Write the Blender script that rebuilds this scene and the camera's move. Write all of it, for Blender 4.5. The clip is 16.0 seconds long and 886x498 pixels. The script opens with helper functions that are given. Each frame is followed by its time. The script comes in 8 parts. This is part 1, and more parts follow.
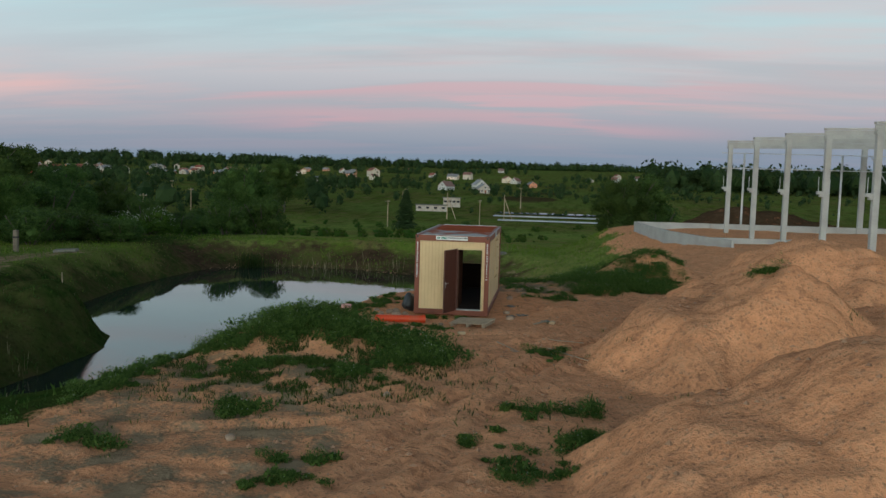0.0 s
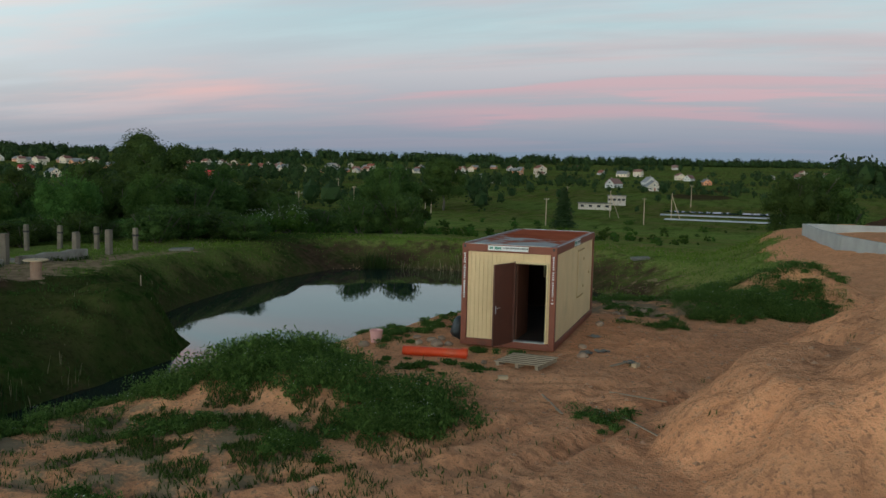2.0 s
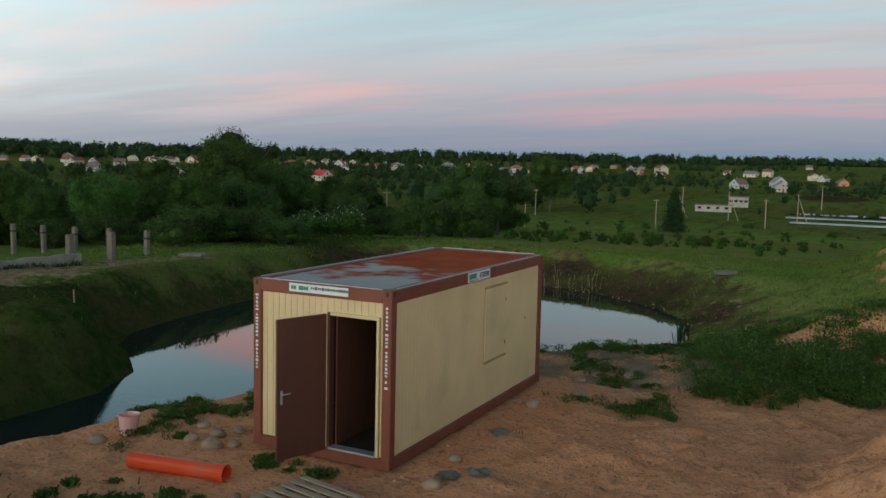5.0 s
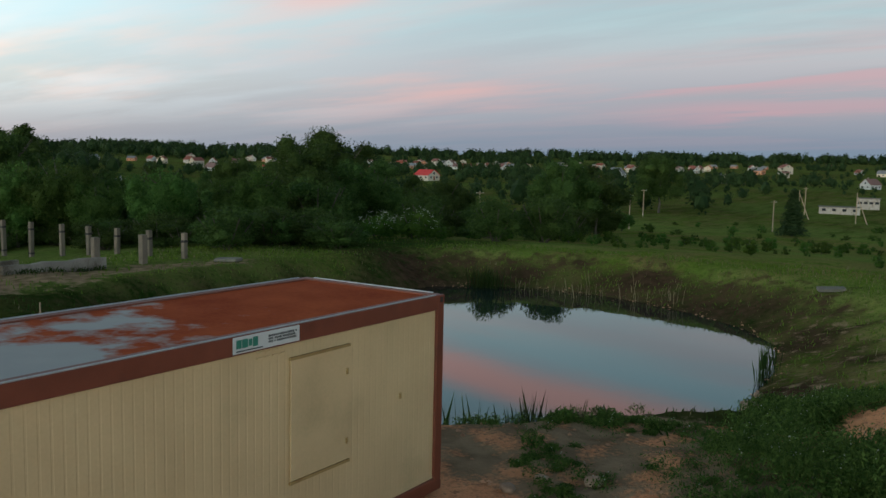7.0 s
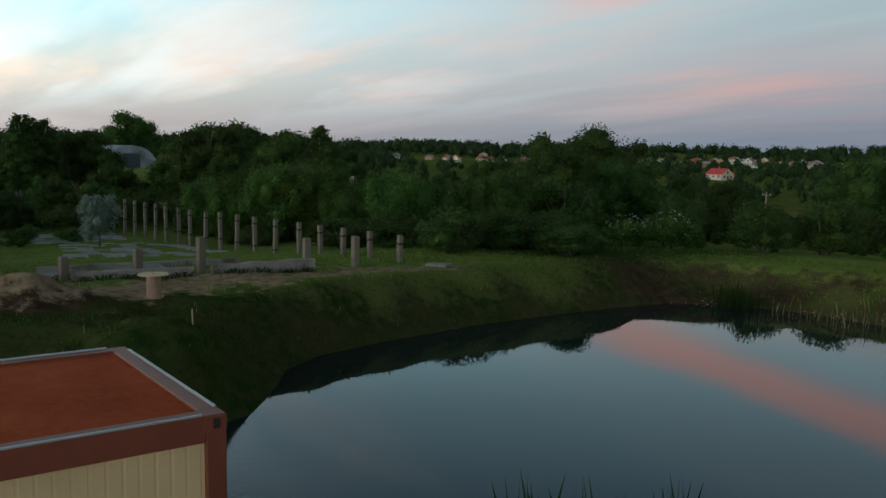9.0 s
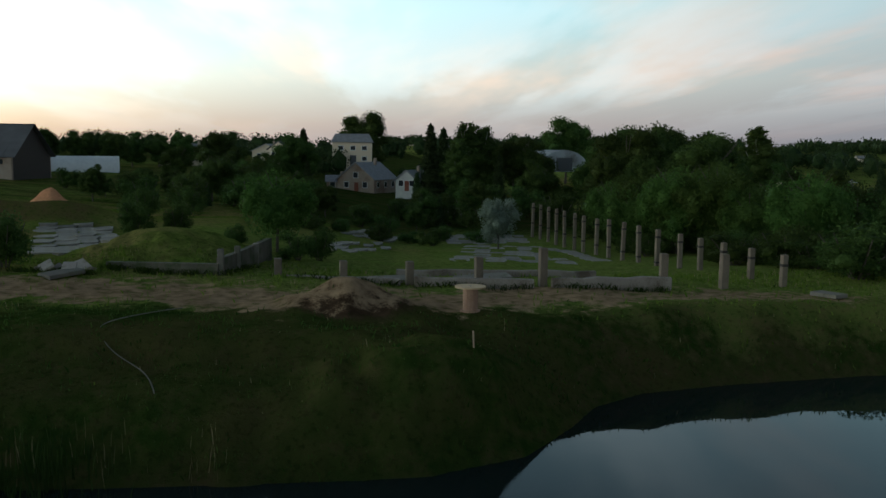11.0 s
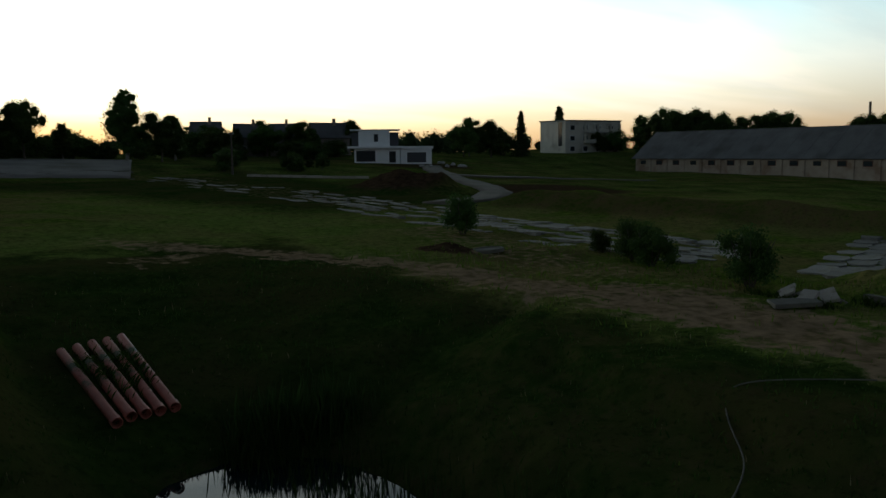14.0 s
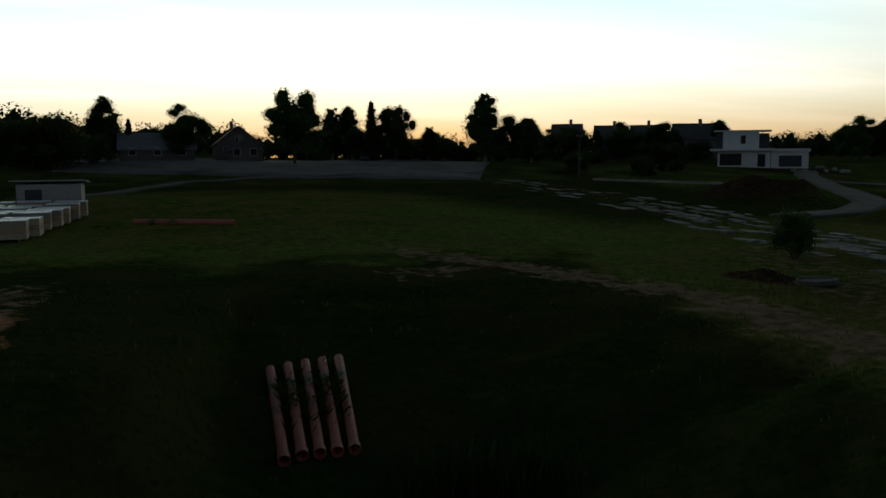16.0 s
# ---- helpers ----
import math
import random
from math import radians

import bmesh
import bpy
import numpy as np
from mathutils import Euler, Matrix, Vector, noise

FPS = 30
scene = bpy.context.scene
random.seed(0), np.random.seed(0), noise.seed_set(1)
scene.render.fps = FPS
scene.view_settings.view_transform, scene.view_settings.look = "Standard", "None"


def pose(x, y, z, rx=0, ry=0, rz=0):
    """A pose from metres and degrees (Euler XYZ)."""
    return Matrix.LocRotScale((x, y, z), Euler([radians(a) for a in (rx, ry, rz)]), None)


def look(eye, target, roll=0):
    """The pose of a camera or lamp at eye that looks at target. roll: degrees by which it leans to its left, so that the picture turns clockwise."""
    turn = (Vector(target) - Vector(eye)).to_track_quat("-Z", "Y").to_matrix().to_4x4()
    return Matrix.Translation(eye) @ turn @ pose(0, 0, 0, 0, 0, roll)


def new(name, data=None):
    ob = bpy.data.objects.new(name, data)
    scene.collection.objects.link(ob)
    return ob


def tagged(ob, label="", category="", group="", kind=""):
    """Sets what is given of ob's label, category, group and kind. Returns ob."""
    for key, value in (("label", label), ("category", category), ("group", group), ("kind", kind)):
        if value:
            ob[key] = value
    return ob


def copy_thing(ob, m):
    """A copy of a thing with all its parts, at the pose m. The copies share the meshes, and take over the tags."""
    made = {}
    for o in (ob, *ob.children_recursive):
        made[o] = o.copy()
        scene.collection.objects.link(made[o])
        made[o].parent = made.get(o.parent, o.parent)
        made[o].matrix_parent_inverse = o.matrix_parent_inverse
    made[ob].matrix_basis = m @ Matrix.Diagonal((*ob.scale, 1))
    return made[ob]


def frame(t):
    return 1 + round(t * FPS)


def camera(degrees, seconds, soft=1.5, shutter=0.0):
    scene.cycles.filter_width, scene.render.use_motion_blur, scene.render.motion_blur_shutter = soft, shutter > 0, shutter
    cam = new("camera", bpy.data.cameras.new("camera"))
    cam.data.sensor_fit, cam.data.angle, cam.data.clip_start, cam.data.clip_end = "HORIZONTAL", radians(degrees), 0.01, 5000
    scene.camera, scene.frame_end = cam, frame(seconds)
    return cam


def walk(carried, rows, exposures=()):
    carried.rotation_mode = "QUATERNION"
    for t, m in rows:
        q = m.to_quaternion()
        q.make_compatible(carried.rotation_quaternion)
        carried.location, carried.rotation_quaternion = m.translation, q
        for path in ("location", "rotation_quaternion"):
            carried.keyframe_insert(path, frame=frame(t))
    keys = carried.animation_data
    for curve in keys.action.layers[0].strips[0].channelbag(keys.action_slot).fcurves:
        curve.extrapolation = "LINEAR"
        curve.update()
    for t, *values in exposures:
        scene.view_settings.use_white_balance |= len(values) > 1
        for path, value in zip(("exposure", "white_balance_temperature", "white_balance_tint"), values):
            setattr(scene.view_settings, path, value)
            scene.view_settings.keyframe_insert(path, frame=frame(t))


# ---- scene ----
cam = camera(54.9, 16.0)
PATH = [
    (0, (1.939, -27.502, 4.74), (1.69, -25.525, 4.565), 1.6),
    (0.5, (2.463, -25.696, 4.678), (2.191, -23.722, 4.502), 1.5),
    (1, (2.999, -23.99, 4.649), (2.565, -22.046, 4.466), 1.3),
    (1.5, (3.521, -22.367, 4.652), (2.969, -20.454, 4.466), 1.3),
    (2, (3.991, -20.697, 4.652), (3.357, -18.81, 4.462), 1.3),
    (2.5, (4.428, -18.978, 4.635), (3.775, -17.097, 4.444), 1.3),
    (3, (4.818, -17.21, 4.623), (4.164, -15.329, 4.433), 1.2),
    (3.5, (5.183, -15.477, 4.636), (4.393, -13.65, 4.441), 1.2),
    (4, (5.471, -13.719, 4.611), (4.608, -11.926, 4.412), 1.3),
    (4.2, (5.562, -13.004, 4.593), (4.701, -11.21, 4.396), 1.2),
    (6.3, (6.198, -5.586, 4.438), (5.168, -3.883, 4.239), 1.2),
    (6.5, (6.199, -4.85, 4.438), (5.145, -3.162, 4.238), 1.1),
    (7, (6.138, -2.988, 4.447), (5.016, -1.345, 4.245), 1.2),
    (7.5, (6.068, -1.187, 4.479), (4.856, 0.39, 4.276), 1.1),
    (8, (5.972, 0.584, 4.479), (4.619, 2.043, 4.272), 1.0),
    (8.2, (5.918, 1.287, 4.489), (4.507, 2.689, 4.279), 1.0),
    (10.3, (4.313, 7.862, 4.673), (2.433, 8.506, 4.449), 0.9),
    (10.5, (4.031, 8.548, 4.68), (2.114, 9.071, 4.456), 0.8),
    (11, (3.027, 10.106, 4.695), (1.053, 10.338, 4.469), 0.6),
    (11.5, (1.752, 11.541, 4.714), (-0.232, 11.433, 4.487), 0.3),
    (12, (0.177, 12.674, 4.758), (-1.748, 12.183, 4.527), 0.2),
    (12.5, (-1.656, 13.464, 4.729), (-3.454, 12.619, 4.5), -0.1),
    (13, (-3.561, 14.191, 4.766), (-5.186, 13.047, 4.537), -0.4),
    (13.5, (-5.386, 14.433, 4.861), (-6.83, 13.067, 4.633), -0.6),
    (14, (-7.282, 14.327, 4.885), (-8.522, 12.774, 4.66), -0.6),
    (14.5, (-9.117, 13.958, 4.905), (-10.149, 12.259, 4.684), -0.6),
    (15, (-10.831, 13.302, 4.936), (-11.66, 11.495, 4.717), -0.5),
    (15.5, (-12.539, 12.41, 4.979), (-13.182, 10.529, 4.763), -0.4),
    (16, (-14.157, 11.501, 5.068), (-14.62, 9.567, 4.854), -0.4),
]
walk(cam, [(t, look(eye, target, roll)) for t, eye, target, roll in PATH],
     [(0, -0.35), (4, -0.35), (7, -0.42), (8.5, -0.6), (10.5, -0.86), (12, -1.02), (13, -1.45), (14.5, -2.1), (16, -2.6)])

# ---- world: dusk sky, bright in the south-south-west, pink and blue opposite ----
SUN_XY = Vector((-0.14, -0.99, 0)).normalized()
world = bpy.data.worlds.new("dusk_sky")
scene.world = world
world.use_nodes = True


def nodes_of(tree):
    tree.nodes.clear()
    return tree.nodes, tree.links


def ramp_node(nodes, stops, mode="LINEAR"):
    r = nodes.new("ShaderNodeValToRGB")
    r.color_ramp.interpolation = mode
    els = r.color_ramp.elements
    while len(els) < len(stops):
        els.new(0.5)
    for e, (p, c) in zip(els, stops):
        e.position, e.color = p, (*c, 1) if len(c) == 3 else c
    return r


def math_node(nodes, links, op, a, b=None, c=None, clamp=False):
    n = nodes.new("ShaderNodeMath")
    n.operation, n.use_clamp = op, clamp
    for i, v in enumerate((a, b, c)):
        if v is None:
            continue
        if isinstance(v, (int, float)):
            n.inputs[i].default_value = v
        else:
            links.new(v, n.inputs[i])
    return n.outputs[0]


def mix_node(nodes, links, f, a, b, blend="MIX"):
    n = nodes.new("ShaderNodeMix")
    n.data_type, n.blend_type = "RGBA", blend
    n.clamp_factor = True
    for sock, v in ((n.inputs[0], f), (n.inputs[6], a), (n.inputs[7], b)):
        if isinstance(v, (int, float)):
            sock.default_value = v
        elif isinstance(v, tuple):
            sock.default_value = (*v, 1)
        else:
            links.new(v, sock)
    return n.outputs[2]


def build_sky():
    nodes, links = nodes_of(world.node_tree)
    coord = nodes.new("ShaderNodeTexCoord").outputs["Generated"]
    sep = nodes.new("ShaderNodeSeparateXYZ")
    links.new(coord, sep.inputs[0])
    dot = nodes.new("ShaderNodeVectorMath")
    dot.operation = "DOT_PRODUCT"
    links.new(coord, dot.inputs[0])
    dot.inputs[1].default_value = SUN_XY
    s = dot.outputs["Value"]
    up = math_node(nodes, links, "MAXIMUM", sep.outputs[2], 0.0)
    # height ramps: position is 1.25 x sine of the height
    h = math_node(nodes, links, "MULTIPLY", up, 1.25, clamp=True)
    far = ramp_node(nodes, SKY_FAR)
    side = ramp_node(nodes, SKY_SIDE)
    near = ramp_node(nodes, SKY_NEAR)
    for r in (far, side, near):
        links.new(h, r.inputs[0])
    to_side = nodes.new("ShaderNodeMapRange")
    to_side.interpolation_type = "SMOOTHSTEP"
    links.new(s, to_side.inputs[0])
    to_side.inputs[1].default_value, to_side.inputs[2].default_value = -0.95, 0.26
    to_near = nodes.new("ShaderNodeMapRange")
    to_near.interpolation_type = "SMOOTHSTEP"
    links.new(s, to_near.inputs[0])
    to_near.inputs[1].default_value, to_near.inputs[2].default_value = -0.1, 1.0
    to_near.interpolation_type = "LINEAR"
    near_f = math_node(nodes, links, "POWER", to_near.outputs[0], 2.5, clamp=True)
    base = mix_node(nodes, links, to_side.outputs[0], far.outputs[0], side.outputs[0])
    base = mix_node(nodes, links, near_f, base, near.outputs[0])
    # thin cloud sheets, seen flat on a plane overhead
    down = math_node(nodes, links, "ADD", up, 0.10)
    px = math_node(nodes, links, "DIVIDE", sep.outputs[0], down)
    py = math_node(nodes, links, "DIVIDE", sep.outputs[1], down)
    plane = nodes.new("ShaderNodeCombineXYZ")
    links.new(px, plane.inputs[0]), links.new(py, plane.inputs[1])

    def sheet(scale, squash, turn, detail, lo, hi, seed):
        m = nodes.new("ShaderNodeMapping")
        m.inputs["Scale"].default_value = (scale * squash, scale, 1)
        m.inputs["Rotation"].default_value = (0, 0, radians(turn))
        m.inputs["Location"].default_value = (seed, seed * 0.7, 0)
        links.new(plane.outputs[0], m.inputs[0])
        n = nodes.new("ShaderNodeTexNoise")
        n.inputs["Scale"].default_value, n.inputs["Detail"].default_value = 1.0, detail
        n.inputs["Roughness"].default_value, n.inputs["Distortion"].default_value = 0.56, 0.2
        links.new(m.outputs[0], n.inputs["Vector"])
        r = nodes.new("ShaderNodeMapRange")
        r.interpolation_type = "SMOOTHSTEP"
        links.new(n.outputs["Fac"], r.inputs[0])
        r.inputs[1].default_value, r.inputs[2].default_value = lo, hi
        return r.outputs[0]

    pink = sheet(*CLOUD_PINK)
    veil = sheet(*CLOUD_VEIL)
    warm = mix_node(nodes, links, to_side.outputs[0], (0.96, 0.50, 0.52), (2.3, 1.75, 1.35))
    warm = mix_node(nodes, links, near_f, warm, (9.0, 8.6, 7.6))
    band = ramp_node(nodes, [(0.0, (0, 0, 0)), (0.05, (0.25,) * 3), (0.10, (1, 1, 1)), (0.18, (0.8,) * 3), (0.3, (0.7,) * 3), (0.42, (0.6,) * 3), (0.6, (0.1,) * 3), (1.0, (0.05,) * 3)])
    links.new(h, band.inputs[0])
    f = math_node(nodes, links, "MULTIPLY", pink, band.outputs[0])
    f = math_node(nodes, links, "MULTIPLY", f, 0.58)
    col = mix_node(nodes, links, f, base, warm)
    grey = mix_node(nodes, links, to_side.outputs[0], (0.42, 0.47, 0.56), (1.9, 2.3, 2.4))
    f2 = math_node(nodes, links, "MULTIPLY", veil, math_node(nodes, links, "MULTIPLY", band.outputs[0], 0.45))
    f2 = math_node(nodes, links, "MULTIPLY", f2, math_node(nodes, links, "SUBTRACT", 1.0, near_f))
    col = mix_node(nodes, links, f2, col, grey)
    # one long pink stripe of cloud, high in the north
    across = math_node(nodes, links, "MULTIPLY_ADD", px, 0.13, py)
    across = math_node(nodes, links, "MULTIPLY_ADD", math_node(nodes, links, "SUBTRACT", veil, 0.5), 0.10, across)
    off = math_node(nodes, links, "ABSOLUTE", math_node(nodes, links, "SUBTRACT", across, 2.22))
    edge = nodes.new("ShaderNodeMapRange")
    edge.interpolation_type = "SMOOTHSTEP"
    links.new(off, edge.inputs[0])
    edge.inputs[1].default_value, edge.inputs[2].default_value, edge.inputs[3].default_value, edge.inputs[4].default_value = 0.02, 0.26, 0.72, 0.0
    ends = nodes.new("ShaderNodeMapRange")
    ends.interpolation_type = "SMOOTHSTEP"
    links.new(math_node(nodes, links, "ABSOLUTE", math_node(nodes, links, "ADD", px, 1.1)), ends.inputs[0])
    ends.inputs[1].default_value, ends.inputs[2].default_value, ends.inputs[3].default_value, ends.inputs[4].default_value = 0.9, 1.9, 1.0, 0.0
    col = mix_node(nodes, links, math_node(nodes, links, "MULTIPLY", edge.outputs[0], ends.outputs[0]), col, (1.35, 0.66, 0.58))
    # two low pink bands of far cloud in the north
    for mid, half, strong, slope in ((5.0, 0.42, 0.38, 0.05), (6.0, 0.52, 0.30, -0.06)):
        line = math_node(nodes, links, "MULTIPLY_ADD", px, slope, py)
        line = math_node(nodes, links, "MULTIPLY_ADD", math_node(nodes, links, "SUBTRACT", veil, 0.5), 0.55, line)
        line = math_node(nodes, links, "MULTIPLY_ADD", math_node(nodes, links, "SUBTRACT", pink, 0.5), 0.35, line)
        gap = math_node(nodes, links, "ABSOLUTE", math_node(nodes, links, "SUBTRACT", line, mid))
        e1, e2 = nodes.new("ShaderNodeMapRange"), nodes.new("ShaderNodeMapRange")
        for e, src, lo, hi, top in ((e1, gap, 0.02, half, strong), (e2, math_node(nodes, links, "ABSOLUTE", math_node(nodes, links, "ADD", px, 0.6)), 0.9, 2.3, 1.0)):
            e.interpolation_type = "SMOOTHSTEP"
            links.new(src, e.inputs[0])
            e.inputs[1].default_value, e.inputs[2].default_value, e.inputs[3].default_value, e.inputs[4].default_value = lo, hi, top, 0.0
        col = mix_node(nodes, links, math_node(nodes, links, "MULTIPLY", e1.outputs[0], e2.outputs[0]), col, (0.96, 0.44, 0.52))
    back = nodes.new("ShaderNodeBackground")
    links.new(col, back.inputs[0])
    back.inputs[1].default_value = SKY_STRENGTH
    air = nodes.new("ShaderNodeTexSky")
    air.sky_type, air.sun_disc = "NISHITA", False
    air.sun_elevation, air.sun_rotation = radians(1.0), math.atan2(SUN_XY.x, SUN_XY.y)
    back2 = nodes.new("ShaderNodeBackground")
    links.new(air.outputs[0], back2.inputs[0])
    back2.inputs[1].default_value = 0.05
    both = nodes.new("ShaderNodeAddShader")
    links.new(back.outputs[0], both.inputs[0]), links.new(back2.outputs[0], both.inputs[1])
    out = nodes.new("ShaderNodeOutputWorld")
    links.new(both.outputs[0], out.inputs[0])


SKY_STRENGTH = 1.0
SKY_FAR = [(0.0, (0.20, 0.33, 0.45)), (0.035, (0.25, 0.36, 0.49)), (0.08, (0.40, 0.45, 0.57)), (0.14, (0.60, 0.62, 0.70)), (0.21, (0.56, 0.80, 0.87)), (0.30, (0.46, 0.76, 0.88)), (0.42, (0.34, 0.58, 0.72)), (0.58, (0.13, 0.24, 0.36)), (1.0, (0.05, 0.10, 0.17))]
SKY_SIDE = [(0.0, (0.66, 0.58, 0.62)), (0.04, (0.92, 0.84, 0.80)), (0.10, (1.20, 1.34, 1.25)), (0.2, (0.96, 1.66, 1.80)), (0.28, (0.74, 1.32, 1.5)), (0.36, (0.46, 0.78, 0.92)), (0.55, (0.16, 0.28, 0.38)), (1.0, (0.05, 0.10, 0.17))]
SKY_NEAR = [(0.0, (4.2, 2.2, 0.75)), (0.035, (5.4, 3.9, 1.9)), (0.07, (6.6, 6.0, 4.2)), (0.12, (8.4, 8.4, 7.2)), (0.2, (5.8, 7.6, 7.8)), (0.32, (2.4, 3.5, 3.8)), (0.55, (0.5, 0.65, 0.72)), (1.0, (0.05, 0.10, 0.17))]
CLOUD_PINK = (0.85, 0.34, 18, 5.0, 0.45, 0.68, 3.1)
CLOUD_VEIL = (1.0, 0.30, -14, 7.0, 0.44, 0.60, 8.4)
build_sky()

sun = new("sun", bpy.data.lights.new("sun", "SUN"))
sun.data.energy, sun.data.angle, sun.data.color = 0.5, radians(10), (1.0, 0.78, 0.56)
sun.matrix_basis = look((0, 0, 0), -(SUN_XY + Vector((0, 0, 0.035))))


# ---- materials ----
def grain(name, a, b, rough=0.8, metal=0.0, scale=6.0, fine=40.0, bump=0.2, spread=(0.35, 0.65), squash=(1, 1, 1), c=None, c_at=(0.55, 0.7), c_scale=1.3, vary=0.0, random_colour=None, dist=0.02, spec=0.35):
    """A surface with grain at two scales, an optional third colour in patches, and bump."""
    m = bpy.data.materials.new(name)
    m.use_nodes = True
    nodes, links = nodes_of(m.node_tree)
    coord = nodes.new("ShaderNodeTexCoord").outputs["Object"]
    mp = nodes.new("ShaderNodeMapping")
    mp.inputs["Scale"].default_value = squash
    links.new(coord, mp.inputs[0])

    def tex(s, detail=4.0):
        n = nodes.new("ShaderNodeTexNoise")
        n.inputs["Scale"].default_value, n.inputs["Detail"].default_value = s, detail
        links.new(mp.outputs[0], n.inputs["Vector"])
        return n.outputs["Fac"]

    big, small = tex(scale), tex(fine, 3.0)
    sm = nodes.new("ShaderNodeMapRange")
    links.new(math_node(nodes, links, "MULTIPLY_ADD", small, 0.35, math_node(nodes, links, "MULTIPLY", big, 0.65)), sm.inputs[0])
    sm.inputs[1].default_value, sm.inputs[2].default_value = spread
    col = mix_node(nodes, links, sm.outputs[0], a, b)
    if c:
        pm = nodes.new("ShaderNodeMapRange")
        links.new(math_node(nodes, links, "MULTIPLY_ADD", small, 0.25, math_node(nodes, links, "MULTIPLY", tex(c_scale, 6.0), 0.85)), pm.inputs[0])
        pm.inputs[1].default_value, pm.inputs[2].default_value = c_at
        col = mix_node(nodes, links, pm.outputs[0], col, c)
    if vary or random_colour:
        info = nodes.new("ShaderNodeObjectInfo")
        if random_colour:
            col = mix_node(nodes, links, info.outputs["Random"], col, random_colour)
        hsv = nodes.new("ShaderNodeHueSaturation")
        hsv.inputs["Value"].default_value = 1.0
        links.new(math_node(nodes, links, "MULTIPLY_ADD", info.outputs["Random"], 2 * vary, 1.0 - vary), hsv.inputs["Value"])
        links.new(col, hsv.inputs["Color"])
        col = hsv.outputs[0]
    p = nodes.new("ShaderNodeBsdfPrincipled")
    links.new(col, p.inputs["Base Color"])
    links.new(math_node(nodes, links, "MULTIPLY_ADD", small, 0.2, rough - 0.1, clamp=True), p.inputs["Roughness"])
    p.inputs["Metallic"].default_value = metal
    p.inputs["Specular IOR Level"].default_value = spec
    if bump:
        bn = nodes.new("ShaderNodeBump")
        bn.inputs["Strength"].default_value, bn.inputs["Distance"].default_value = bump, dist
        links.new(math_node(nodes, links, "MULTIPLY_ADD", small, 0.4, big), bn.inputs["Height"])
        links.new(bn.outputs[0], p.inputs["Normal"])
    out = nodes.new("ShaderNodeOutputMaterial")
    links.new(p.outputs[0], out.inputs[0])
    return m


def leafy(name, a, b, dark=0.25):
    """Leaves and blades: colour varies from leaf to leaf and plant to plant; light passes through."""
    m = bpy.data.materials.new(name)
    m.use_nodes = True
    nodes, links = nodes_of(m.node_tree)
    geo = nodes.new("ShaderNodeNewGeometry")
    info = nodes.new("ShaderNodeObjectInfo")
    col = mix_node(nodes, links, geo.outputs["Random Per Island"], a, b)
    hsv = nodes.new("ShaderNodeHueSaturation")
    links.new(math_node(nodes, links, "MULTIPLY_ADD", info.outputs["Random"], 0.6, 0.7), hsv.inputs["Value"])
    links.new(math_node(nodes, links, "MULTIPLY_ADD", info.outputs["Random"], 0.04, 0.48), hsv.inputs["Hue"])
    links.new(col, hsv.inputs["Color"])
    p = nodes.new("ShaderNodeBsdfPrincipled")
    links.new(hsv.outputs[0], p.inputs["Base Color"])
    p.inputs["Roughness"].default_value = 0.6
    p.inputs["Specular IOR Level"].default_value = 0.06
    tr = nodes.new("ShaderNodeBsdfTranslucent")
    links.new(hsv.outputs[0], tr.inputs[0])
    mx = nodes.new("ShaderNodeMixShader")
    mx.inputs[0].default_value = 0.35
    links.new(p.outputs[0], mx.inputs[1]), links.new(tr.outputs[0], mx.inputs[2])
    out = nodes.new("ShaderNodeOutputMaterial")
    links.new(mx.outputs[0], out.inputs[0])
    return m


